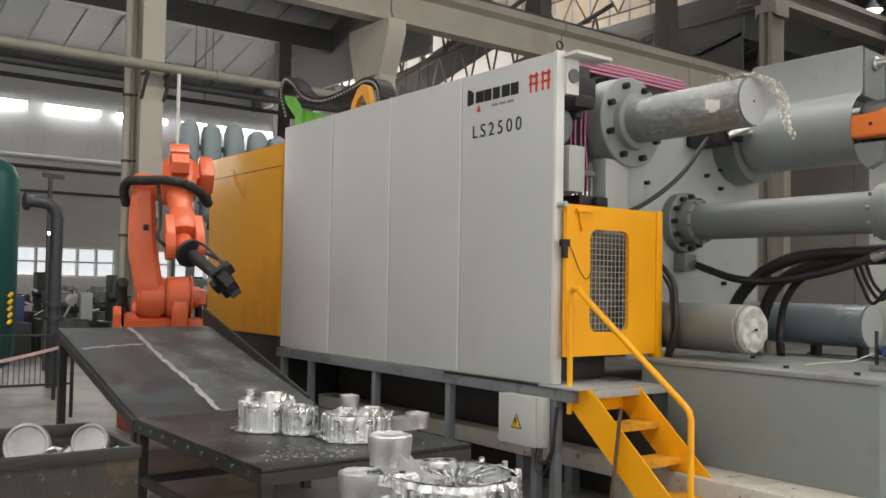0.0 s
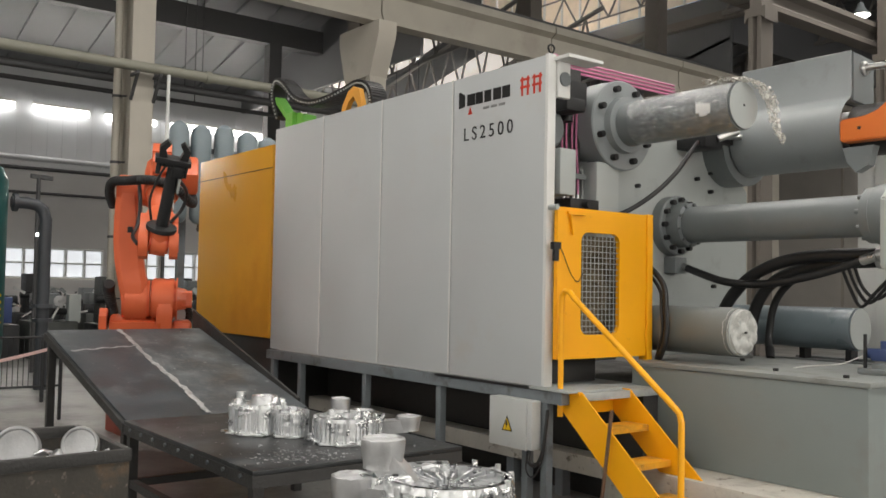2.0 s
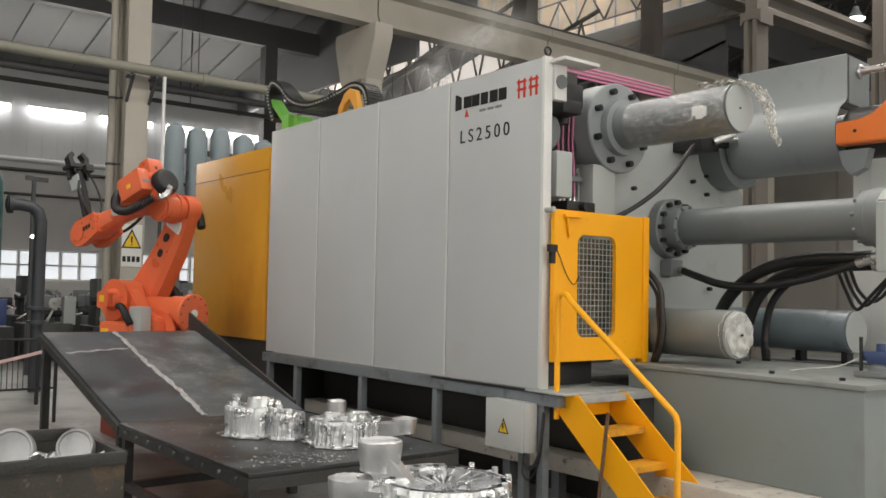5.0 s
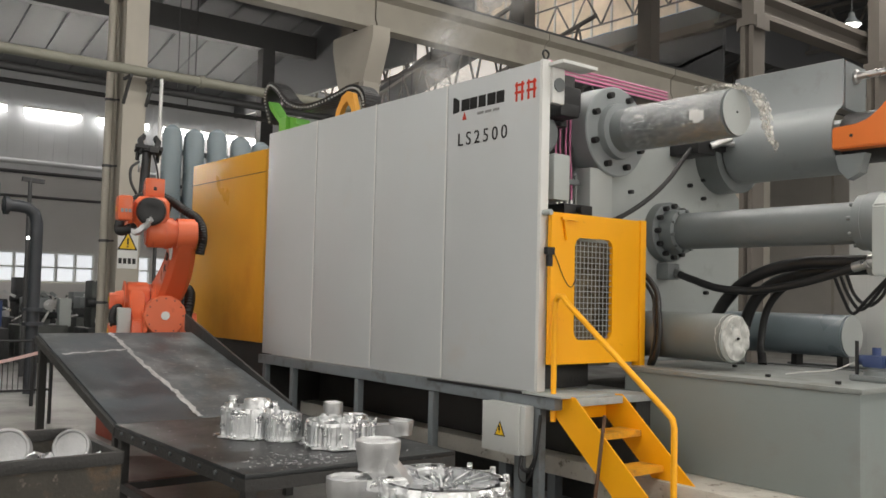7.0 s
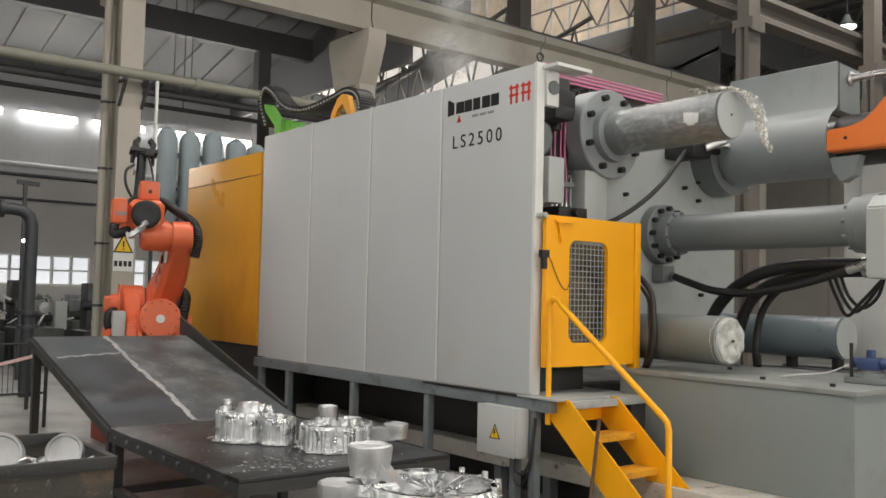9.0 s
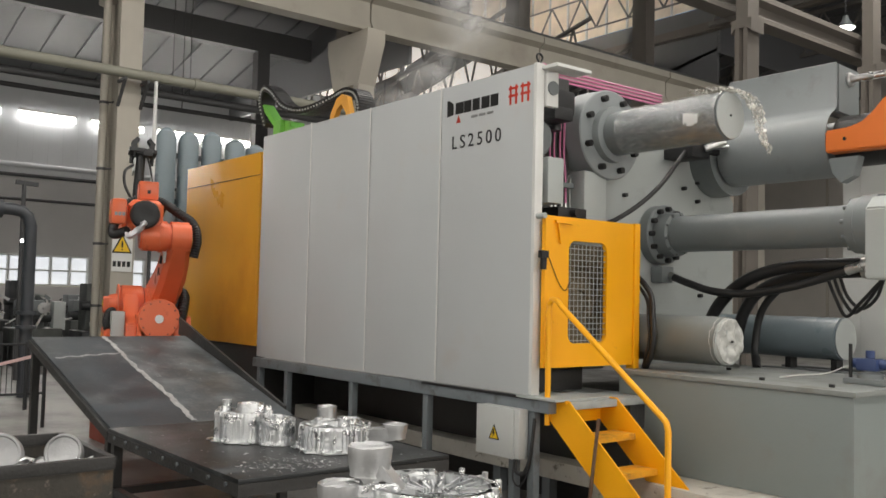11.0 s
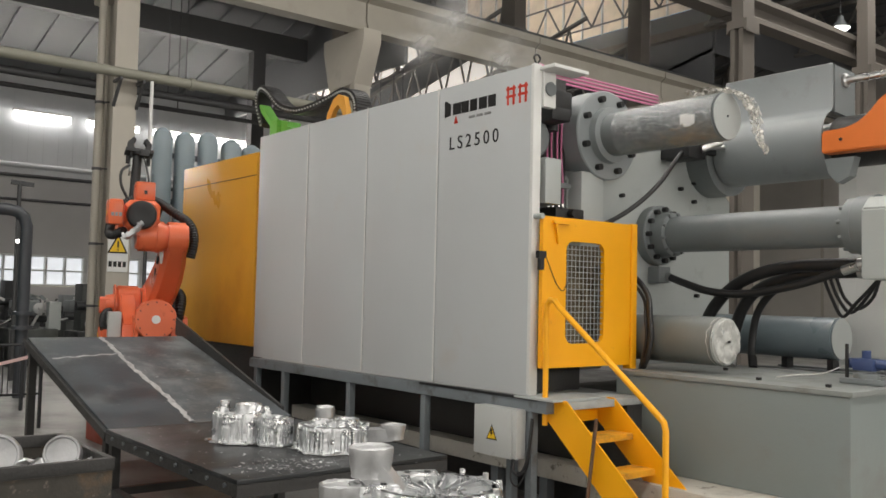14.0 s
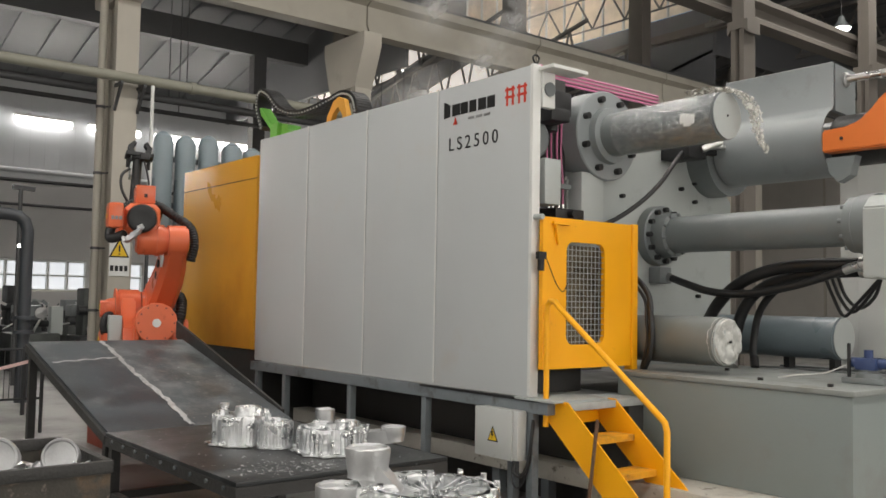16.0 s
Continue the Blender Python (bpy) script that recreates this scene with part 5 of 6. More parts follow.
# ---------- castings ----------
def ring_wall(bm, c, r_out, r_in, z0, z1, seg=40, wob=0.0, rng=None):
    """An upright ring wall, its outline a little uneven."""
    cx, cy = c
    k = [1 + (rng.uniform(-wob, wob) if rng else 0) for _ in range(seg)]
    def ring(r, z):
        return [bm.verts.new((cx + r * k[i] * math.cos(2 * math.pi * i / seg), cy + r * k[i] * math.sin(2 * math.pi * i / seg), z)) for i in range(seg)]
    a, b, d, e = ring(r_out, z0), ring(r_out * 0.97, z1), ring(r_in, z1), ring(r_in * 1.02, z0)
    for p, q in ((a, b), (b, d), (d, e), (e, a)):
        for i in range(seg):
            bm.faces.new((p[i], p[(i + 1) % seg], q[(i + 1) % seg], q[i]))


def biscuit(bm, x, y, z0, z1, r, rng):
    """The round slug left by the plunger, with a torn top edge."""
    seg = 28
    rings = []
    for h, k in ((0, 0.92), (0.1, 0.9), (0.55, 1.0), (0.85, 1.04), (1.0, 1.03), (1.04, 0.9), (0.97, 0.78), (0.98, 0.3)):
        rings.append([bm.verts.new((x + r * k * math.cos(2 * math.pi * i / seg), y + r * k * math.sin(2 * math.pi * i / seg),
                                    z0 + (z1 - z0) * (h + (rng.uniform(-0.018, 0.018) if h > 0.9 else 0)))) for i in range(seg)])
    for p, q in zip(rings, rings[1:]):
        for i in range(seg):
            bm.faces.new((p[i], p[(i + 1) % seg], q[(i + 1) % seg], q[i]))
    bm.faces.new(rings[0][::-1])
    bm.faces.new(rings[-1])


def casting(cx, cy, z, r, h, slugs, seed, label, open_face=False, hub=0.35, towers=()):
    """A die cast gear housing with its runners and slugs still on."""
    rng = random.Random(seed)
    c = thing("aluminium_casting", (cx, cy, z), label, "casting", "raw castings")
    bm = bm_new()
    ring_wall(bm, (cx, cy), r, r * 0.9, z, z + h, 48, 0.02, rng)
    ring_wall(bm, (cx, cy), r * 1.08, r * 0.88, z, z + 0.025, 48, 0.05, rng)
    ring_wall(bm, (cx, cy), r * 1.04, r * 0.88, z + h - 0.02, z + h, 48, 0.04, rng)
    part("wall", bm, ALU, c)
    n = 34
    for i in range(n):
        a = 2 * math.pi * i / n + rng.uniform(-0.05, 0.05)
        u = Vector((math.cos(a), math.sin(a), 0))
        bm = bm_new()
        p = Vector((cx, cy, 0)) + u * r * 1.0
        top = h * rng.uniform(0.7, 1.05)
        bar(bm, p + Vector((0, 0, z + 0.01)), p + Vector((0, 0, z + top)), r * 0.035, r * rng.uniform(0.12, 0.24), up=u)
        part("fin", bm, ALU, c)
    for i in range(13):
        a = 2 * math.pi * i / 13 + rng.uniform(-0.12, 0.12)
        bm = bm_new()
        x, y = cx + r * 1.03 * math.cos(a), cy + r * 1.03 * math.sin(a)
        lathe(bm, (x, y, z), (0, 0, 1), [(0, r * 0.07), (h * 0.5, r * 0.055), (h * rng.uniform(0.85, 1.12), r * 0.05)], 12)
        part("boss", bm, ALU, c)
    for i in range(7):
        a = rng.uniform(0, 2 * math.pi)
        u = Vector((math.cos(a), math.sin(a), 0))
        p = Vector((cx, cy, 0)) + u * r * rng.uniform(0.55, 1.0)
        s1, s2 = r * rng.uniform(0.12, 0.3), r * rng.uniform(0.1, 0.22)
        bm = bm_new()
        top = h * (rng.uniform(0.5, 0.98) if open_face else rng.uniform(0.9, 1.3))
        box(bm, p.x - s1 / 2, p.x + s1 / 2, p.y - s2 / 2, p.y + s2 / 2, z + h * 0.45, z + top, r * 0.025)
        part("pad", bm, ALU, c)
    bm = bm_new()
    fz = z + h * (0.7 if open_face else 0.78)
    ring_wall(bm, (cx, cy), r * 0.92, r * 0.17, fz, fz + 0.015, 40)
    part("floor_web", bm, ALUD, c)
    bm = bm_new()
    ring_wall(bm, (cx, cy), r * 0.24, r * 0.17, fz - 0.02, z + h * (0.8 if open_face else 1.12), 28)
    part("hub", bm, ALU, c)
    for i in range(22):
        a = 2 * math.pi * i / 22 + rng.uniform(-0.05, 0.05)
        u = Vector((math.cos(a), math.sin(a), 0))
        bm = bm_new()
        p = Vector((cx, cy, fz + h * 0.08))
        bar(bm, p + u * r * 0.24, p + u * r * 0.9 + Vector((0, 0, h * 0.1)), r * 0.03, h * (0.2 if open_face else 0.12))
        part("rib", bm, ALU, c)
    if open_face:
        # flat shoulder beside the slugs, its cored holes painted as black discs
        bm = bm_new()
        arc = [radians(140 + 9 * k) for k in range(14)]
        prism(bm, [(cx + r * 1.05 * math.cos(a), cy + r * 1.05 * math.sin(a)) for a in arc] + [(cx + r * (0.62 + 0.05 * math.sin(5 * a)) * math.cos(a), cy + r * (0.62 + 0.05 * math.sin(5 * a)) * math.sin(a)) for a in arc[::-1]], "z", z + h * 0.8, z + h * 1.06)
        bmesh.ops.bevel(bm, geom=bm.edges[:], offset=0.006, segments=2, affect="EDGES")
        part("shoulder", bm, ALU, c)
        for k in range(5):
            a = radians(152 + 24 * k)
            bm = bm_new()
            rod(bm, (cx + r * 0.86 * math.cos(a), cy + r * 0.86 * math.sin(a), z + h * 1.05), (cx + r * 0.86 * math.cos(a), cy + r * 0.86 * math.sin(a), z + h * 1.075), r * 0.05, seg=14)
            part("cored_hole", bm, BLACKM, c)
    for dx, dy, tr, th in towers:
        bm = bm_new()
        lathe(bm, (cx + dx, cy + dy, z + h * 0.5), (0, 0, 1), [(0, tr * 1.2), (th * 0.4, tr), (th, tr * 0.95), (th, tr * 0.7), (th * 0.8, tr * 0.65)], 22)
        part("bearing_tower", bm, ALU, c)
    for x, y, z0, z1, rr in slugs:
        bm = bm_new()
        biscuit(bm, x, y, z0, z1, rr, rng)
        part("slug", bm, ALUD, c, "matt round casting slug")
        bm = bm_new()
        zz = max(z0 + 0.03, z + h * 0.3)
        bar(bm, (x, y, zz), (cx + (x - cx) * 0.45, cy + (y - cy) * 0.45, z + h * 0.55), rr * 1.6, 0.075)
        part("runner", bm, ALUD, c)
    if not open_face:
        # thin torn sheet of flash under the wall
        bm = bm_new()
        rim = [(r * rng.uniform(1.1, 1.38), 2 * math.pi * k / 40) for k in range(40)]
        prism(bm, [(cx + q * math.cos(a), cy + q * math.sin(a)) for q, a in rim], "z", z + 0.004, z + 0.012)
        part("flash_sheet", bm, ALU, c, smooth=False)
    # ragged flash round the foot
    bm = bm_new()
    for i in range(46):
        a = rng.uniform(0, 2 * math.pi)
        p = Vector((cx + r * 1.06 * math.cos(a), cy + r * 1.06 * math.sin(a), z + rng.uniform(0.004, 0.03)))
        vs = [bm.verts.new(p + Vector((rng.uniform(-1, 1), rng.uniform(-1, 1), rng.uniform(-0.1, 0.35))) * r * 0.17) for _ in range(4)]
        for f in ((0, 1, 2), (0, 2, 3), (0, 3, 1), (1, 3, 2)):
            bm.faces.new([vs[k] for k in f])
    ob = part("flash", bm, ALU, c, smooth=False)
    ob["kind"] = "stuff"
    return c


def foreground():
    casting(-0.72, -1.79, 0.612, 0.165, 0.18, [], 3, "raw aluminium gear housing casting lying on the black table",
            towers=((-0.12, -0.06, 0.03, 0.15), (0.03, 0.03, 0.085, 0.14)))
    casting(-0.15, -1.47, 0.612, 0.2, 0.15, [(-0.4, -1.38, 0.68, 0.83, 0.06), (0.06, -1.18, 0.68, 0.765, 0.072)], 5,
            "raw aluminium bell housing casting with slugs on the table", towers=((0.05, 0.06, 0.075, 0.11), (-0.09, -0.02, 0.07, 0.09)))
    casting(2.33, -2.655, 0.802, 0.19, 0.168, [(2.195, -2.803, 0.99, 1.078, 0.066), (2.17, -2.89, 0.88, 0.972, 0.066)], 9,
            "large ribbed aluminium transmission housing casting with matt slugs", open_face=True, towers=((-0.13, -0.15, 0.075, 0.085), (-0.04, -0.15, 0.045, 0.08)))
    casting(-0.48, -1.68, 0.612, 0.1, 0.16, [], 13, "small aluminium cover casting between larger castings on the table")
    s = thing("steel_stillage", (2.35, -2.65, 0), "dark steel stillage carrying a casting", "stand")
    bm = bm_new()
    box(bm, 2.0, 2.75, -3.02, -2.3, 0.76, 0.8, 0.005)
    part("top", bm, DARK, s)
    for x in (2.05, 2.7):
        for y in (-2.97, -2.35):
            bm = bm_new()
            box(bm, x - 0.03, x + 0.03, y - 0.03, y + 0.03, 0, 0.76)
            part("leg", bm, DARK, s)
    # chips on the table
    rng = random.Random(21)
    bm = bm_new()
    for i in range(320):
        near = rng.random() < 0.65
        x = rng.gauss(0.15, 0.13) if near else rng.uniform(-1.5, 0.3)
        y = rng.gauss(-1.95, 0.16) if near else rng.uniform(-2.28, -1.1)
        if not (-1.58 < x < 0.34 and -2.32 < y < -1.02):
            continue
        s_ = rng.uniform(0.004, 0.016)
        vs = [bm.verts.new((x + rng.uniform(-1, 1) * s_, y + rng.uniform(-1, 1) * s_, 0.611 + (0.0 if k else rng.uniform(0.15, 0.4) * s_))) for k in range(4)]
        for f in ((0, 1, 2), (0, 2, 3), (0, 3, 1), (1, 3, 2)):
            bm.faces.new([vs[k] for k in f])
    solid("metal_chips", bm, ALUD, "scattered bright aluminium chips on the table", "chips", kind="stuff", smooth=False)
    # scrap bin with slugs
    b = thing("scrap_bin", (-0.2, -3.5, 0), "rusty open steel bin holding aluminium slugs", "bin")
    x0, x1, y0, y1, h = -0.66, 0.2, -4.3, -2.9, 0.75
    for nm, q in (("wall", (x0, x0 + 0.02, y0, y1)), ("wall", (x1 - 0.02, x1, y0, y1)), ("wall", (x0 + 0.02, x1 - 0.02, y1 - 0.02, y1)), ("wall", (x0 + 0.02, x1 - 0.02, y0, y0 + 0.02))):
        bm = bm_new()
        box(bm, *q, 0.08, h - 0.06)
        part(nm, bm, RUST, b)
    for q in ((x0 - 0.01, x0 + 0.03, y0, y1), (x1 - 0.025, x1 + 0.012, y0, y1), (x0, x1, y1 - 0.025, y1 + 0.012), (x0, x1, y0 - 0.01, y0 + 0.03)):
        bm = bm_new()
        box(bm, *q, h - 0.058, h, 0.004)
        part("rim", bm, DARK, b)
    bm = bm_new()
    box(bm, x0, x1, y0, y1, 0.04, 0.078)
    part("bottom", bm, RUST, b)
    for x in (x0 + 0.1, x1 - 0.1):
        bm = bm_new()
        box(bm, x - 0.05, x + 0.05, y0, y1, 0.0, 0.04)
        part("skid", bm, DARK, b)
    bm = bm_new()
    rng = random.Random(4)
    n = 16
    g = [[bm.verts.new((x0 + 0.03 + (x1 - x0 - 0.06) * i / n, y0 + 0.03 + (y1 - y0 - 0.06) * j / n, 0.6 + rng.uniform(-0.04, 0.04))) for j in range(n + 1)] for i in range(n + 1)]
    for i in range(n):
        for j in range(n):
            bm.faces.new((g[i][j], g[i + 1][j], g[i + 1][j + 1], g[i][j + 1]))
    ret = bmesh.ops.extrude_face_region(bm, geom=bm.faces[:])
    for v in [e for e in ret["geom"] if isinstance(e, bmesh.types.BMVert)]:
        v.co.z = 0.1
    solid("scrap_fill", bm, ALUD, "heap of dull aluminium scrap in the bin", "scrap", kind="stuff", smooth=False)
    for (x, y, z, r, d) in ((-0.05, -3.34, 0.755, 0.102, (0.78, -0.3, 0.25)), (-0.1, -3.04, 0.735, 0.088, (0.8, -0.35, 0.3)), (-0.35, -3.25, 0.66, 0.09, (0.3, 0.2, 0.9))):
        s = thing("casting_slug", (x, y, z - r), "round dull aluminium slug in the scrap bin", "slug", "slugs in the bin")
        bm = bm_new()
        lathe(bm, Vector((x, y, z)) - Vector(d).normalized() * 0.06, d, [(0, r * 0.9), (0.02, r), (0.085, r * 1.0), (0.1, r * 0.94), (0.1, r * 0.85), (0.088, r * 0.8), (0.085, r * 0.3)], 32)
        part("disc", bm, ALUD, s)
    for i, (x, y, z) in enumerate(((0.05, -3.25, 0.70), (-0.02, -3.6, 0.72), (0.02, -2.99, 0.67))):
        s = thing("flash_scrap", (x, y, z), "crumpled aluminium flash in the scrap bin", "scrap", "flash pieces")
        bm = bm_new()
        bmesh.ops.create_icosphere(bm, subdivisions=2, radius=0.05, matrix=Matrix.Translation((x, y, z)))
        for v in bm.verts:
            v.co += Vector((rng.uniform(-1, 1), rng.uniform(-1, 1), rng.uniform(-1, 1))) * 0.022
        part("piece", bm, ALU, s, smooth=False)
    # chute extras: raised side plate and bright smears
    def slope(x):
        return 1.11 - (x + 3.72) * (0.5 / 2.12)
    c = bpy.data.objects["casting_chute"]
    bm = bm_new()
    prism(bm, [(-3.9, 1.28), (-1.75, 0.66), (-1.75, 0.6), (-3.75, 1.07), (-3.9, 1.12)], "y", -0.945, -0.925)
    part("side_plate", bm, DARK, c)
    rng = random.Random(8)
    for pts in ([(x, -1.72 + 0.008 * math.sin(x * 5) + 0.006 * math.sin(x * 23)) for x in np.linspace(-3.7, -1.62, 50)],):
        bm = bm_new()
        prev = None
        for x, y in pts:
            w = rng.uniform(0.012, 0.03)
            a, b2 = bm.verts.new((x, y - w, slope(x) + 0.004)), bm.verts.new((x, y + w, slope(x) + 0.004))
            t2 = bm.verts.new((x, y, slope(x) + 0.008))
            if prev:
                bm.faces.new((prev[0], a, t2, prev[2]))
                bm.faces.new((prev[2], t2, b2, prev[1]))
            prev = (a, b2, t2)
        part("smear", bm, WELD, c, "bright aluminium smear along the seam")
    bm = bm_new()
    prev = None
    for k in range(24):
        y = -2.28 + k * 0.024
        x = -3.12 + 0.012 * math.sin(k) - 0.004 * k
        w = rng.uniform(0.008, 0.02)
        a, b2 = bm.verts.new((x - w, y, slope(x - w) + 0.005)), bm.verts.new((x + w, y, slope(x + w) + 0.005))
        if prev:
            bm.faces.new((prev[0], a, b2, prev[1]))
        prev = (a, b2)
    part("smear", bm, WELD, c)
    # clutter under the guard
    p = thing("wooden_pallet", (-1.3, -0.35, 0), "rust brown pallet and scrap bars under the platform", "pallet")
    for k in range(5):
        bm = bm_new()
        box(bm, -1.9, -0.9, -0.55 + k * 0.12, -0.47 + k * 0.12, 0.12, 0.15, 0.004)
        part("slat", bm, BROWN, p)
    for x in (-1.85, -1.4, -0.95):
        bm = bm_new()
        box(bm, x - 0.04, x + 0.04, -0.56, 0.02, 0.0, 0.119)
        part("runner", bm, BROWN, p)
    for k in range(4):
        bm = bm_new()
        hose(bm, [(-1.9, -0.4 + 0.08 * k, 0.17), (-1.5, -0.45 + 0.06 * k, 0.2 + 0.01 * k), (-1.05, -0.42 + 0.1 * k, 0.18)], 0.012, 8)
        part("scrap_bar", bm, DARK, p)


# ---------- hoses, covers and fittings at the machine end ----------
def fittings():
    m = bpy.data.objects["die_casting_machine"]
    # sheet cover over the rear tie bar
    bm = bm_new()
    prof = [(2.60, 3.52), (2.60, 3.16)]
    for k in range(15):
        a = radians(115 + k * 11)
        prof.append((2.70 + 0.285 * math.cos(a), 2.87 + 0.285 * math.sin(a)))
    back = [(y + 0.012, z + 0.006) for y, z in prof][::-1]
    prism(bm, prof + back, "x", -0.18, 0.82)
    cv = part("sheet_cover", bm, GREYM, m)
    bm = bm_new()
    prism(bm, [(2.622, 3.51), (2.622, 3.12), (2.95, 3.1), (2.95, 3.49)], "x", 0.79, 0.83)
    part("end_plate", bm, GREY, cv)
    bm = bm_new()
    lathe(bm, (0.79, 2.78, 3.4), (1, 0, 0), [(0, 0.06), (0.06, 0.06), (0.07, 0.04), (0.1, 0.03), (1.2, 0.03)], 20)
    part("guide_rod", bm, STEEL, cv, "polished guide rod")
    bm = bm_new()
    rod(bm, (-0.3, 2.7, 2.87), (1.7, 2.7, 2.87), 0.172, seg=32)
    part("tie_bar", bm, GREYD, m)
    cl = thing("clamp_collar", (1.2, 2.4, 2.72), "orange painted clamp collar on the rear tie bar", "clamp")
    bm = bm_new()
    prism(bm, [(0.84, 2.92), (1.03, 2.93), (1.13, 2.96), (1.22, 3.03), (1.3, 3.12), (1.4, 3.18), (1.75, 3.2), (1.75, 2.74), (0.84, 2.745)], "y", 2.38, 2.52)
    bmesh.ops.bevel(bm, geom=bm.edges[:], offset=0.012, segments=2, affect="EDGES")
    part("band", bm, CLAMP, cl)
    # pin hole drawn as a black stud, its depth only in the colour
    bm = bm_new()
    rod(bm, (1.0, 2.375, 2.84), (1.0, 2.4, 2.84), 0.014, seg=10)
    part("pin_hole", bm, BLACKM, cl)
    bm = bm_new()
    lathe(bm, (0.84, 2.7, 2.87), (1, 0, 0), [(0, 0.21), (0.85, 0.21)], 40)
    part("core", bm, DARK, cl)
    bm = bm_new()
    prism(bm, [(0.86, 2.7), (1.1, 2.7), (1.06, 2.55), (0.96, 2.5), (0.89, 2.58)], "y", 2.4, 2.5)
    part("lug", bm, GREY, cl)
    po = thing("end_housing", (0.9, 3.3, 0.34), "tall pale grey housing at the machine end", "machine housing")
    bm = bm_new()
    box(bm, 0.56, 0.72, 3.2, 3.6, 0.332, 2.66, 0.01)
    part("side", bm, WHITE_EDGE, po)
    bm = bm_new()
    box(bm, 0.724, 1.7, 3.18, 3.6, 0.332, 2.82, 0.01)
    part("body", bm, WHITE_EDGE, po)
    # pressure hoses
    for nm, pts, r in (("pressure_hose", [(-0.34, 1.95, 1.77), (-0.1, 1.9, 1.70), (0.15, 1.92, 1.63), (0.45, 1.98, 1.62), (0.85, 2.0, 1.69), (1.3, 2.0, 1.82)], 0.032),
                       ("pressure_hose", [(1.4, 2.05, 1.84), (0.75, 2.05, 1.83), (0.35, 2.05, 1.72), (0.1, 2.05, 1.52), (-0.02, 2.05, 1.28), (-0.05, 2.05, 1.0)], 0.05),
                       ("pressure_hose", [(1.35, 2.15, 1.80), (0.8, 2.15, 1.77), (0.45, 2.15, 1.66), (0.28, 2.15, 1.48), (0.2, 2.15, 1.22), (0.3, 1.95, 1.04)], 0.048),
                       ("pressure_hose", [(0.95, 2.2, 1.75), (0.62, 2.22, 1.7), (0.4, 2.22, 1.5), (0.33, 2.22, 1.2), (0.42, 2.1, 1.04)], 0.03),
                       ("loop_hose", [(-0.12, 1.0, 1.80), (0.0, 1.1, 1.74), (0.14, 1.11, 1.6), (0.225, 1.04, 1.42), (0.24, 1.03, 1.27), (0.21, 1.035, 1.13), (0.12, 1.09, 1.04)], 0.022),
                       ("loop_hose", [(-0.12, 1.0, 1.74), (0.0, 1.1, 1.68), (0.12, 1.1, 1.55), (0.185, 1.035, 1.41), (0.2, 1.03, 1.27), (0.17, 1.035, 1.13), (0.1, 1.09, 1.04)], 0.013),
                       ("feed_hose", [(-0.3, 0.9, 2.08), (-0.28, 1.22, 2.2), (-0.25, 1.5, 2.36), (-0.22, 1.72, 2.54), (-0.2, 1.9, 2.74), (-0.2, 2.05, 2.86), (-0.2, 2.3, 2.93)], 0.02)):
        h = thing(nm, pts[0], "thick black rubber hydraulic hose at the machine end" if r > 0.025 else "thin black rubber hose at the platen", "hose", "hydraulic hoses")
        bm = bm_new()
        hose(bm, pts, r, 12)
        part("sleeve", bm, RUBBER, h)
        for a, b in ((pts[0], pts[1]), (pts[-1], pts[-2])):
            a, b = Vector(a), Vector(b)
            d = (b - a).normalized()
            bm = bm_new()
            rod(bm, a - d * 0.02, a + d * 0.09, r * 1.15, seg=14)
            part("coupling", bm, STEEL if r > 0.03 else BLACKM, h)
    # drooping cable loops on the end block
    for k in range(3):
        h = thing("signal_cable", (1.1, 2.1, 1.7), "thin black cable drooping below the end block", "cable", "signal cables")
        bm = bm_new()
        hose(bm, [(1.48, 2.0, 1.74), (1.38 - 0.06 * k, 2.1, 1.6 - 0.02 * k), (1.25 - 0.06 * k, 2.15, 1.52 - 0.03 * k), (1.12 - 0.05 * k, 2.2, 1.6), (1.08 - 0.05 * k, 2.15, 1.76)], 0.013, 8)
        part("sleeve", bm, RUBBER, h)
    # hose block below the cylinder flange and valve above
    bm = bm_new()
    box(bm, -0.42, -0.3, 1.82, 1.98, 1.7, 1.84, 0.01)
    part("hose_block", bm, GREYD, m)
    bm = bm_new()
    box(bm, -0.42, -0.12, 1.98, 2.22, 2.78, 2.95, 0.01)
    box(bm, -0.3, -0.15, 2.22, 2.45, 2.84, 2.98, 0.01)
    part("valve_block", bm, BLACKM, m)
    bm = bm_new()
    rod(bm, (-0.12, 2.15, 2.86), (-0.02, 2.3, 2.93), 0.03, seg=12)
    rod(bm, (-0.16, 2.3, 2.9), (-0.05, 2.4, 2.9), 0.025, seg=12)
    part("valve_fitting", bm, STEEL, m)
    # pink hoses
    for k in range(4):
        y = 0.56 + 0.045 * k + (0.02 if k > 1 else 0)
        h = thing("pink_hose", (-0.4, y, 2.3), "thin pink pneumatic hose clipped behind the guard", "hose", "pink hoses")
        bm = bm_new()
        hose(bm, [(-0.4, y, 2.96), (-0.4, y - 0.005, 2.7), (-0.4, y + 0.015, 2.5), (-0.4, y + 0.02, 2.32), (-0.4, y + 0.02, 2.27)], 0.0085, 8)
        part("tube", bm, PINK, h)
        bm = bm_new()
        rod(bm, (-0.4, y + 0.02, 2.25), (-0.4, y + 0.02, 2.29), 0.011, seg=8)
        part("tip", bm, STEEL, h)
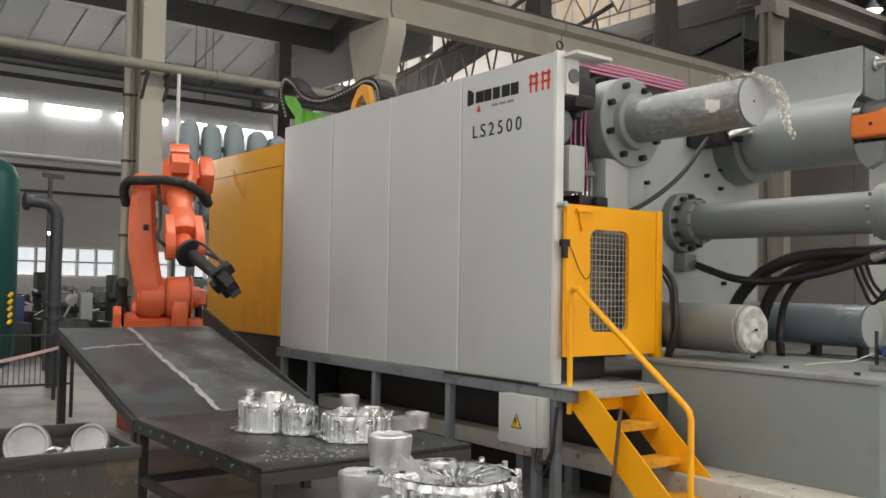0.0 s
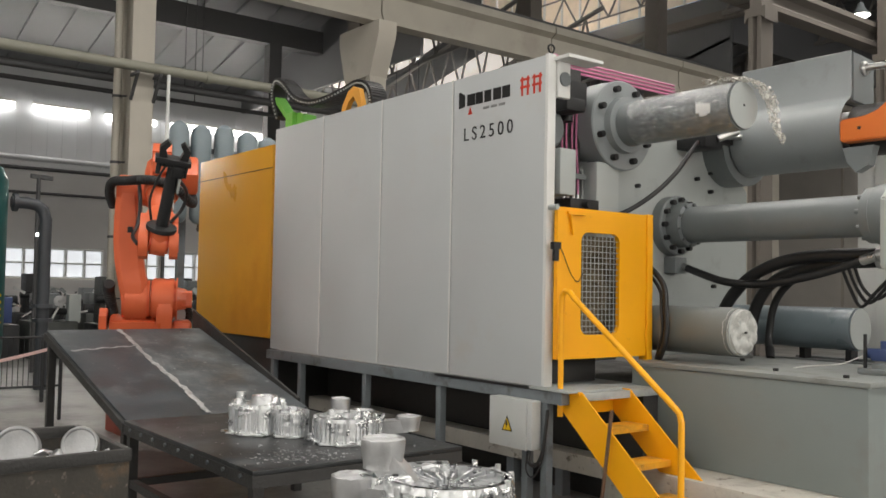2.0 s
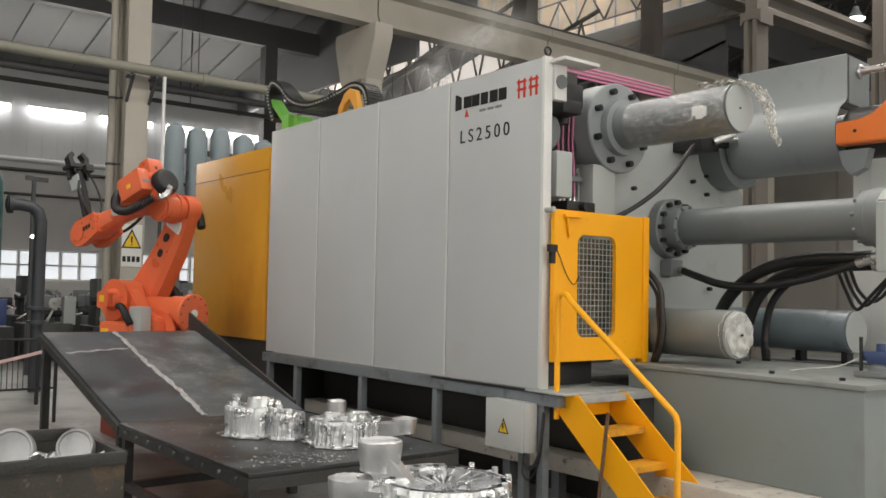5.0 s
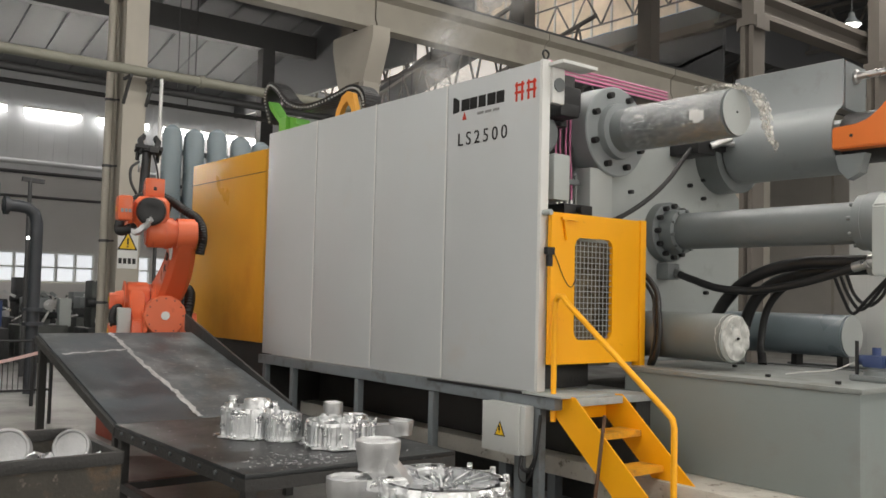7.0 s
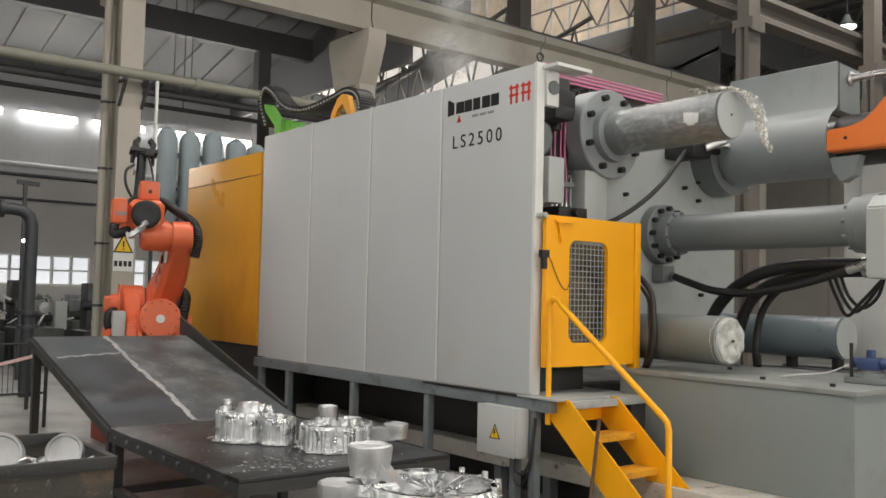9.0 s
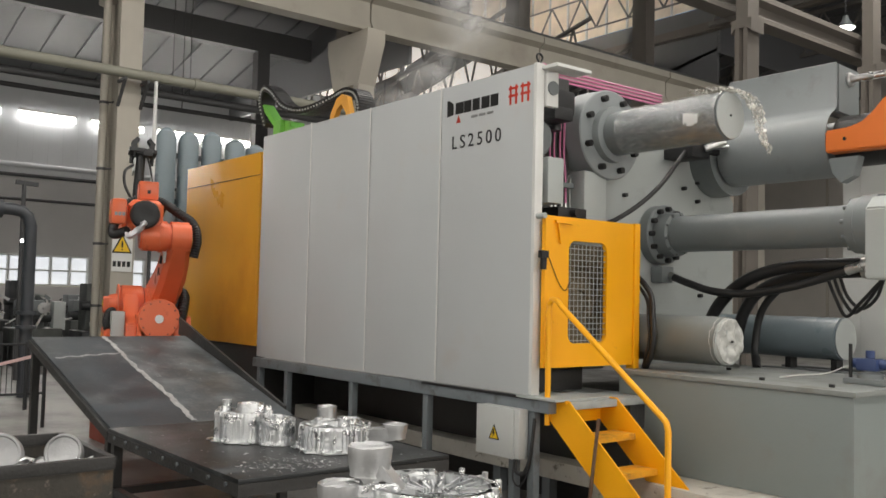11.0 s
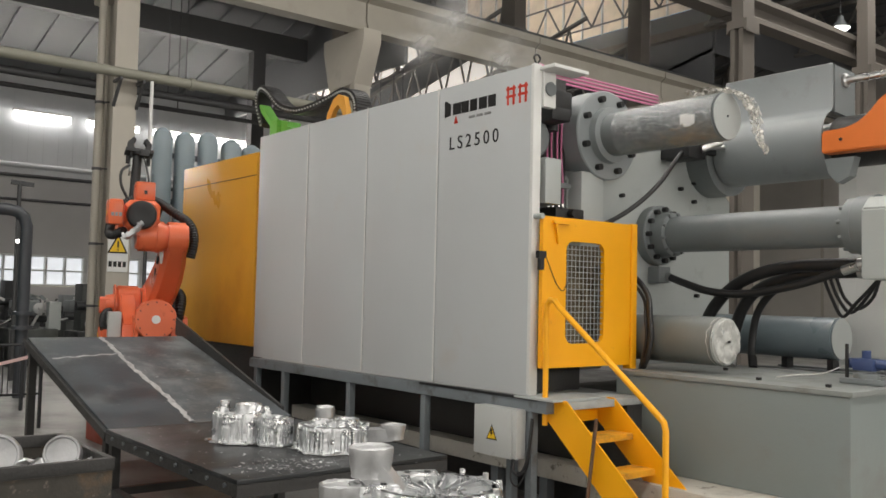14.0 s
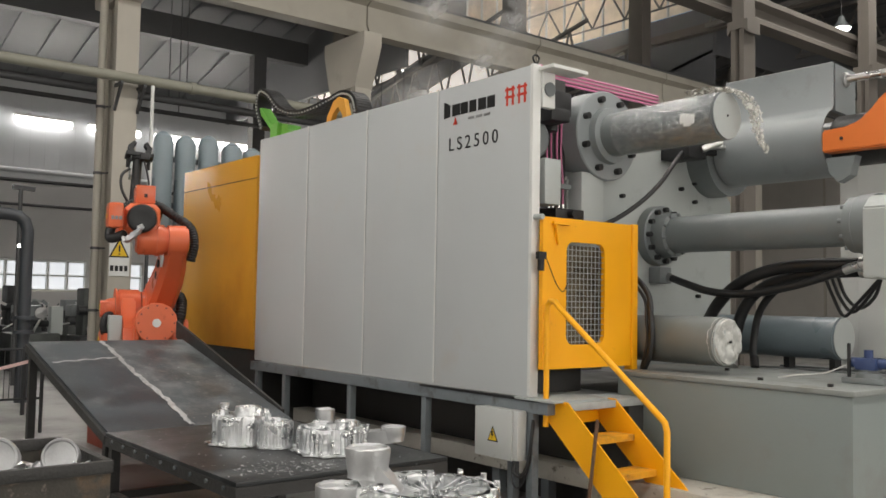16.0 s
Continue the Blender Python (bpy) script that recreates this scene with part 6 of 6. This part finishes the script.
    for k in range(4):
        h = thing("pink_hose", (-0.7, 0.9, 3.4), "thin pink pneumatic hose running over the platen", "hose", "pink hoses")
        bm = bm_new()
        z = 3.44 - 0.03 * k
        hose(bm, [(-0.55, 0.55, z - 0.16), (-0.6, 0.65, z - 0.02), (-0.7, 0.9, z), (-0.7, 1.5, z), (-0.7, 2.3, z)], 0.0095, 8)
        part("tube", bm, PINK, h)
    bm = bm_new()
    box(bm, -0.44, -0.37, 0.52, 0.8, 2.41, 2.45, 0.003)
    part("hose_clip", bm, GREYD, m)
    # column coloured near black for the shaded interior behind the gate mesh
    bm = bm_new()
    box(bm, -0.75, -0.42, 0.42, 0.78, 0.86, 3.28, 0.01)
    part("side_column", bm, DARK, m)
    bm = bm_new()
    box(bm, -0.5, -0.2, 0.4, 0.62, 2.93, 3.12, 0.02)
    rod(bm, (-0.3, 0.5, 2.82), (-0.3, 0.5, 2.95), 0.05, seg=14)
    box(bm, -0.3, -0.1, 0.3, 0.5, 2.86, 2.96, 0.02)
    part("valve_island", bm, BLACKM, m)
    bm = bm_new()
    box(bm, -0.4, -0.05, 0.3, 0.6, 2.13, 2.21, 0.01)
    rod(bm, (-0.05, 0.45, 2.17), (0.0, 0.45, 2.17), 0.03, seg=12)
    part("sensor_block", bm, BLACKM, m)
    bm = bm_new()
    box(bm, -0.3, 0.0, 0.14, 0.3, 2.22, 2.55, 0.01)
    part("small_box", bm, GREYL, m)
    bm = bm_new()
    lathe(bm, (-0.45, 0.32, 2.75), (1, -0.2, 0), [(0, 0.16), (0.15, 0.16), (0.17, 0.14)], 28)
    part("side_flange", bm, GREY, m)
    # stretch film on the tie bars
    bm = bm_new()
    lathe(bm, (-0.08, 1.1, 2.86), (1, 0, 0), [(0, 0.177), (0.2, 0.179), (0.5, 0.178), (0.8, 0.18), (0.9, 0.177)], 48, caps=False)
    part("film_wrap", bm, WRAP, m, "clear wrinkled stretch film")
    rng = random.Random(31)
    bm = bm_new()
    for q in range(3):
        o = Vector((0.012 * q, 0.018 * q - 0.02, 0.004 * q))
        path = smooth_path([Vector(p) + o for p in ((0.62 + 0.05 * q, 0.98 + 0.05 * q, 3.025), (0.76, 1.05 + 0.03 * q, 3.05), (0.88, 1.15, 3.02), (0.93, 1.22, 2.94), (0.945, 1.26, 2.85), (0.955, 1.28, 2.75 - 0.02 * q), (0.99, 1.3, 2.64 - 0.03 * q))], 9)
        rows = []
        for i, p in enumerate(path):
            u = i / (len(path) - 1)
            w = 0.075 * (1 - 0.7 * u)
            rows.append([bm.verts.new(p + Vector((0.03 * noise.noise((i * 0.35, k * 0.9, q * 3.0)), (k / 6 - 0.5) * 2 * w + 0.02 * noise.noise((i * 0.3, k, q + 9.0)), 0.03 * noise.noise((i * 0.4 + 5, k * 0.8, q * 2.0))))) for k in range(7)])
        for a, b in zip(rows, rows[1:]):
            for k in range(6):
                bm.faces.new((a[k], a[k + 1], b[k + 1], b[k]))
    part("film_tail", bm, LOOSE, m, "crumpled hanging film tail")
    bm = bm_new()
    n, rr = 30, 9
    ctr = bm.verts.new((0.761, 1.25, 1.263))
    rings = []
    for j in range(1, rr + 1):
        r = 0.178 * j / rr
        rings.append([bm.verts.new((0.752 + 0.03 * noise.noise((r * 16 * math.cos(2 * math.pi * k / n), r * 16 * math.sin(2 * math.pi * k / n), 3.1)) - (0.06 if j == rr else 0), 1.25 + r * math.cos(2 * math.pi * k / n), 1.263 + r * math.sin(2 * math.pi * k / n))) for k in range(n)])
    for k in range(n):
        bm.faces.new((ctr, rings[0][k], rings[0][(k + 1) % n]))
        for a, b in zip(rings, rings[1:]):
            bm.faces.new((a[k], b[k], b[(k + 1) % n], a[(k + 1) % n]))
    part("film_cap", bm, FILM, m, "crumpled film over the tie bar end")
    bm = bm_new()
    for k, (x, a) in enumerate(((0.6, -62), (0.63, -70), (0.66, -66))):
        ca, sa = math.cos(radians(180 + a + 40)), math.sin(radians(180 + a + 40))
        y, z = 1.1 - 0.184 * math.cos(radians(a + 60)), 2.86 + 0.184 * math.sin(radians(a + 60))
        box(bm, x - 0.03, x + 0.03, y - 0.004, y + 0.002, z - 0.04, z + 0.03)
    part("paper_tag", bm, SIGNW, m, "torn white paper tag")
    # socket bolts of the tie face
    for z in (2.86, 1.263):
        # black stud painting the dark of the centre hole
        bm = bm_new()
        rod(bm, (0.737, 1.25, z) if z < 2 else (0.838, 1.1, z), (0.769, 1.25, z) if z < 2 else (0.842, 1.1, z), 0.009, seg=10)
        part("centre_hole", bm, BLACKM, m)
    # blue pump on the tank lid
    b = thing("blue_pump", (1.42, 1.45, 1.03), "small dark blue valve with grey base on the tank lid", "valve")
    bm = bm_new()
    box(bm, 1.5, 1.78, 1.38, 1.56, 1.032, 1.07, 0.01)
    lathe(bm, (1.64, 1.47, 1.07), (0, 0, 1), [(0, 0.08), (0.03, 0.08), (0.04, 0.055), (0.07, 0.055)], 20)
    part("base", bm, GREY, b)
    bm = bm_new()
    box(bm, 1.57, 1.71, 1.41, 1.53, 1.12, 1.2, 0.015)
    rod(bm, (1.53, 1.47, 1.165), (1.78, 1.47, 1.165), 0.034, seg=16)
    rod(bm, (1.64, 1.47, 1.2), (1.64, 1.47, 1.25), 0.028, seg=16)
    part("body", bm, BLUEV, b)
    bm = bm_new()
    rod(bm, (1.53, 1.43, 1.07), (1.53, 1.43, 1.29), 0.012, seg=10)
    part("lever", bm, BLACKM, b)
    bm = bm_new()
    hose(bm, [(1.53, 1.4, 1.15), (1.4, 1.36, 1.09), (1.2, 1.34, 1.06), (1.1, 1.3, 1.04)], 0.0035, 6)
    part("wire", bm, SIGNW, b)
    for x, y in ((1.12, 1.05), (1.62, 1.02), (0.5, 1.6)):
        n = thing("loose_nut", (x, y, 1.03), "small dark nut lying on the tank lid", "nut", "loose nuts")
        bm = bm_new()
        rod(bm, (x, y, 1.031), (x, y, 1.05), 0.018, seg=6)
        part("ring", bm, BLACKM, n)
    # bearers behind the tie bars
    r = thing("slide_rail", (0.8, 2.7, 0.34), "dark steel bearer rails on the machine bed", "rail")
    for y in (2.35, 2.62, 3.0):
        bm = bm_new()
        box(bm, 0.1, 2.4, y, y + 0.12, 0.332, 0.98 + 0.03 * (y > 2.5), 0.01)
        part("beam", bm, GREYD, r)
    for x in (0.35, 0.75):
        bm = bm_new()
        box(bm, x, x + 0.05, 2.64, 2.74, 1.012, 1.1)
        part("pad", bm, BLACKM, r)


# ---------- far side: bottles, tank, machine tools, fence ----------
def far_side():
    f = thing("bottle_rack", (-7.6, 0.7, 0), "grey steel rack for gas bottles behind the enclosure", "rack")
    for y in (0.41, 1.75):
        bm = bm_new()
        box(bm, -7.82, -7.72, y - 0.05, y + 0.05, 0, 3.6)
        part("post", bm, FRAMEG, f)
    for z in (2.75, 3.4):
        bm = bm_new()
        box(bm, -7.72, -7.66, 0.25, 1.8, z, z + 0.07)
        part("crossbar", bm, FRAMEG, f)
    for y, z0, z1, r in ((0.24, 2.36, 3.78, 0.135), (0.56, 2.36, 3.76, 0.14), (0.9, 2.4, 3.8, 0.14), (1.26, 2.4, 3.74, 0.15), (1.58, 2.4, 3.7, 0.15)):
        b = thing("gas_bottle", (-7.5, y, z0), "blue grey nitrogen accumulator bottle in the rack", "bottle", "accumulator bottles")
        bm = bm_new()
        lathe(bm, (-7.5, y, z0), (0, 0, 1), [(0, 0.03), (0.02, r * 0.6), (0.07, r * 0.92), (0.13, r), (z1 - z0 - 0.15, r), (z1 - z0 - 0.06, r * 0.85), (z1 - z0, r * 0.3)], 28)
        part("shell", bm, TANKG, b)
        bm = bm_new()
        rod(bm, (-7.5, y, z0 - 0.1), (-7.5, y, z0 + 0.01), 0.025, seg=10)
        rod(bm, (-7.56, y, z0 - 0.06), (-7.44, y, z0 - 0.06), 0.015, seg=8)
        part("valve", bm, BLACKM, b)
        bm = bm_new()
        box(bm, -7.68, -7.6, y - 0.05, y + 0.05, 2.77, 2.83)
        part("clip", bm, BLACKM, b)
    # lower end of the pipe drop
    d = thing("conduit_pole", (-11.72, 1.62, 0), "thin dark conduit pole beside the column", "conduit")
    bm = bm_new()
    rod(bm, (-11.72, 1.62, 0), (-11.72, 1.62, 3.0), 0.035, seg=10)
    part("pole", bm, PURLIN, d)
    dp = thing("downpipe", (-12.5, 0.93, 0), "beige downpipe clipped to the column side", "pipe")
    bm = bm_new()
    rod(bm, (-12.5, 0.93, 0), (-12.5, 0.93, 8.0), 0.075, seg=16)
    part("tube", bm, BEIGE, dp)
    for z in (1.2, 2.35, 3.75, 5.0):
        bm = bm_new()
        rod(bm, (-12.5, 0.93, z), (-12.5, 0.93, z + 0.05), 0.088, seg=16)
        bar(bm, (-12.5, 0.93, z + 0.025), (-12.3, 1.1, z + 0.025), 0.03, 0.03)
        part("clip", bm, PURLIN, dp)
    # teal tank with its pipe
    t = thing("pressure_tank", (-9.0, -2.15, 0), "dark teal upright pressure tank with hazard stripe", "tank")
    bm = bm_new()
    lathe(bm, (-9.0, -2.2, 0.25), (0, 0, 1), [(0, 0.35), (0.12, 0.55), (0.3, 0.6), (2.65, 0.6), (2.82, 0.52), (2.92, 0.35), (2.98, 0.1)], 40)
    part("shell", bm, TEAL, t)
    for a in (30, 150, 270):
        bm = bm_new()
        x, y = -9.0 + 0.45 * math.cos(radians(a)), -2.12 + 0.45 * math.sin(radians(a))
        box(bm, x - 0.05, x + 0.05, y - 0.05, y + 0.05, 0, 0.5)
        part("foot", bm, BLACKM, t)
    for k in range(5):
        bm = bm_new()
        bar(bm, (-8.48, -1.79, 0.93 + 0.09 * k), (-8.51, -1.74, 0.98 + 0.09 * k), 0.03, 0.035)
        part("stripe", bm, SIGNY, t)
    p = thing("bent_pipe", (-9.0, -1.1, 0), "dark grey bent pipe rising beside the pressure tank", "pipe")
    bm = bm_new()
    hose(bm, [(-9.0, -1.55, 2.62), (-9.0, -1.35, 2.62), (-9.0, -1.22, 2.6), (-9.0, -1.13, 2.53), (-9.0, -1.09, 2.4), (-9.0, -1.09, 2.2), (-9.0, -1.09, 0.0)], 0.085, 16, sharp=True)
    part("tube", bm, PIPEM, p)
    for z in (0.95, 1.15):
        bm = bm_new()
        rod(bm, (-9.0, -1.09, z), (-9.0, -1.09, z + 0.05), 0.14, seg=18)
        part("flange", bm, PIPEM, p)
    bm = bm_new()
    rod(bm, (-9.0, -1.53, 2.62), (-9.0, -1.47, 2.62), 0.13, seg=18)
    part("flange", bm, PIPEM, p)
    # pole lamp
    l = thing("signal_post", (-11.5, -0.62, 0), "thin dark post with a small lit indicator", "post")
    bm = bm_new()
    rod(bm, (-11.5, -0.62, 0), (-11.5, -0.62, 3.3), 0.035, seg=10)
    bar(bm, (-11.5, -0.75, 3.28), (-11.5, -0.4, 3.26), 0.06, 0.07)
    part("pole", bm, PURLIN, l)
    bm = bm_new()
    bmesh.ops.create_icosphere(bm, subdivisions=2, radius=0.03, matrix=Matrix.Translation((-11.46, -0.62, 2.3)))
    part("indicator", bm, LAMP, l)
    # rows of machine tools
    rng = random.Random(17)
    for row, (x, count, ys) in enumerate(((-14.6, 9, -4.6), (-17.0, 9, -4.2), (-19.6, 9, -3.5))):
        for k in range(count):
            y = ys + k * 1.25 + rng.uniform(-0.15, 0.15)
            h = rng.uniform(1.25, 1.7)
            mt = thing("machine_tool", (x, y, 0), "dark oily machine tool in the far bay", "machine", "far machine tools")
            bm = bm_new()
            box(bm, x - 0.5, x + 0.5, y - 0.45, y + 0.45, 0, rng.uniform(0.6, 0.85), 0.03)
            part("base", bm, rng.choice((MTOOL, MTOOLB)), mt)
            bm = bm_new()
            box(bm, x - 0.4, x + 0.1, y - 0.28, y + 0.2, 0.6, h, 0.03)
            part("head", bm, rng.choice((MTOOL, MTOOLB, GREYD)), mt)
            bm = bm_new()
            rod(bm, (x + 0.15, y - 0.4, h * 0.72), (x + 0.15, y + 0.45, h * 0.72), rng.uniform(0.05, 0.12), seg=12)
            part("spindle", bm, MTOOLB, mt)
            bm = bm_new()
            rod(bm, (x + 0.3, y + rng.uniform(-0.3, 0.3), 0.6), (x + 0.3, y + rng.uniform(-0.3, 0.3), rng.uniform(1.1, 1.5)), 0.025, seg=8)
            part("lever", bm, STEEL, mt)
            bm = bm_new()
            ya = y + rng.uniform(-0.3, 0.3)
            box(bm, x + 0.1, x + 0.35, ya, ya + rng.uniform(0.15, 0.35), 0.7, rng.uniform(0.9, 1.3), 0.02)
            part("control_box", bm, rng.choice((MTOOL, GREY, GREYL, BLUEV)), mt)
            for q in range(3):
                bm = bm_new()
                yb, zb = y + rng.uniform(-0.4, 0.4), rng.uniform(0.7, 1.2)
                lathe(bm, (x + 0.36, yb, zb), (1, 0, 0), [(0, 0.11), (0.04, 0.11), (0.05, 0.03), (0.12, 0.03)], 14)
                part("handwheel", bm, rng.choice((MTOOLB, ALUD)), mt)
            for q in range(4):
                bm = bm_new()
                ya, za = y + rng.uniform(-0.5, 0.5), rng.uniform(0.75, 1.45)
                bar(bm, (x + 0.4, ya, za), (x + 0.4, ya + rng.uniform(-0.3, 0.3), za + rng.uniform(-0.12, 0.2)), 0.03, rng.uniform(0.02, 0.09))
                part("fitting", bm, rng.choice((ALUD, GREYL, GREY, MTOOL, STEEL)), mt)
    # fence and tape by the tank
    f = thing("mesh_fence", (-8.0, -2.2, 0), "low dark wire fence panel", "fence")
    for y in (-3.2, -2.3, -1.4):
        bm = bm_new()
        rod(bm, (-7.6, y, 0), (-7.6, y, 0.85), 0.025, seg=8)
        part("post", bm, MTOOLB, f)
    for z in (0.2, 0.82):
        bm = bm_new()
        rod(bm, (-7.6, -3.3, z), (-7.6, -1.2, z), 0.015, seg=8)
        part("rail", bm, MTOOLB, f)
    for k in range(34):
        bm = bm_new()
        y = -3.3 + k * 0.062
        rod(bm, (-7.6, y, 0.2), (-7.6, y, 0.82), 0.005, seg=5)
        part("wire", bm, MTOOLB, f)
    t = thing("barrier_tape", (-6.0, -2.4, 0.6), "sagging red and white barrier tape", "tape")
    bm = bm_new()
    for k in range(12):
        ya, yb = -3.4 + k * 0.15, -3.4 + (k + 1) * 0.15
        za, zb = 0.5 + 0.012 * k + 0.004 * k * k * 0.3, 0.5 + 0.012 * (k + 1) + 0.004 * (k + 1) ** 2 * 0.3
        bar(bm, (-6.0, ya, za), (-6.0, yb, zb), 0.004, 0.035)
    part("band", bm, TAPE, t)
    for y in (-3.4, -1.6):
        bm = bm_new()
        rod(bm, (-6.0, y, 0), (-6.0, y, 0.75), 0.02, seg=8)
        part("stake", bm, MTOOLB, t)


def second_row():
    for y in (12.0, 17.3, 22.6):
        column("column", -5.8, y - 0.17, "slim dark concrete crane column with corbel", 0.3, 0.1, DARKC, 7.2)
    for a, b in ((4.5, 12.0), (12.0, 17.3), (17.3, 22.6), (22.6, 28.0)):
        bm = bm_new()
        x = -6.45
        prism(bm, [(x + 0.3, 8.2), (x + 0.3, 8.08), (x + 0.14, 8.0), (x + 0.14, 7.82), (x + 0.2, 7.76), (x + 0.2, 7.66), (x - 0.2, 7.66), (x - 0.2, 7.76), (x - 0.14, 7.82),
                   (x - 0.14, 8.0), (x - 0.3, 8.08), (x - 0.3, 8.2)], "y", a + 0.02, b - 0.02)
        solid("crane_beam", bm, DARKC, "dark brown concrete crane runway beam", "beam", "crane beams")


foreground()
fittings()
far_side()
second_row()
high_bay(-7.8, 19.5, 9.25, 12.0)


# ---------- steam over the guard ----------
def steam_material():
    m = bpy.data.materials.new("thin steam")
    m.use_nodes = True
    nt = m.node_tree
    nt.nodes.remove(nt.nodes["Principled BSDF"])
    mix, tr, df = (nt.nodes.new(n) for n in ("ShaderNodeMixShader", "ShaderNodeBsdfTransparent", "ShaderNodeBsdfTranslucent"))
    df.inputs["Color"].default_value = (0.9, 0.9, 0.9, 1)
    co, mp, gr, ns = (nt.nodes.new(n) for n in ("ShaderNodeTexCoord", "ShaderNodeMapping", "ShaderNodeTexGradient", "ShaderNodeTexNoise"))
    mp.inputs["Scale"].default_value = (1.0, 0.0, 1.0)
    gr.gradient_type = "QUADRATIC_SPHERE"
    ns.inputs["Scale"].default_value, ns.inputs["Detail"].default_value = 2.2, 4
    cut = nt.nodes.new("ShaderNodeMapRange")
    cut.inputs[1].default_value, cut.inputs[2].default_value, cut.inputs[4].default_value = 0.35, 0.75, 0.72
    mul = nt.nodes.new("ShaderNodeMath")
    mul.operation = "MULTIPLY"
    nt.links.new(co.outputs["Object"], mp.inputs[0])
    nt.links.new(mp.outputs[0], gr.inputs[0])
    nt.links.new(co.outputs["Object"], ns.inputs["Vector"])
    nt.links.new(ns.outputs[0], cut.inputs[0])
    nt.links.new(cut.outputs[0], mul.inputs[0])
    nt.links.new(gr.outputs[1], mul.inputs[1])
    nt.links.new(mul.outputs[0], mix.inputs[0])
    nt.links.new(tr.outputs[0], mix.inputs[1])
    nt.links.new(df.outputs[0], mix.inputs[2])
    nt.links.new(mix.outputs[0], nt.nodes["Material Output"].inputs[0])
    return m


def steam():
    """Billows of thin steam, each a curved sheet of two layers that rises from inside the guard."""
    m = steam_material()
    rng = random.Random(44)
    out = []
    for i in range(10):
        bm = bm_new()
        for layer in (0.0, 0.12):
            g = [[bm.verts.new(((u / 5 - 1) * 1.05, layer + 0.14 * noise.noise((u * 0.3, v * 0.3, i * 3.7 + layer)), (v / 5 - 1) * 1.05)) for v in range(11)] for u in range(11)]
            for u in range(10):
                for v in range(10):
                    bm.faces.new((g[u][v], g[u + 1][v], g[u + 1][v + 1], g[u][v + 1]))
        me = finish(bm, "steam_billow", m)
        ob = tagged(new("steam_billow", me), "faint white steam billow rising above the guard", "steam", "steam billows", "stuff")
        ob.visible_shadow = False
        out.append((ob, rng.uniform(-2.6, -0.9), rng.uniform(0.25, 0.6), rng.uniform(0.32, 0.5), rng.uniform(-12, 30)))
    return out


STEAM = steam()


# ---------- movement ----------
def motions():
    for i, (ob, x, y, size, lean) in enumerate(STEAM):
        ob.scale = (size * 1.3, size, size)
        rows = []
        for k in range(17):
            rise = max(0.0, k - 1.7 * i + 3.0) * 0.2
            rows.append((float(k), pose(x + 0.06 * rise, y + 0.35 * rise, 2.4 + rise, 0, lean * 0.3 * rise, 30 + lean * 0.4)))
        walk(ob, rows)
    times = [k * 0.1 for k in range(66)] + [16.0]
    poses = [(t, reach(*joints_at(t))) for t in times]
    for name, ob in ARM.items():
        walk(ob, [(t, p[name]) for t, p in poses])


motions()
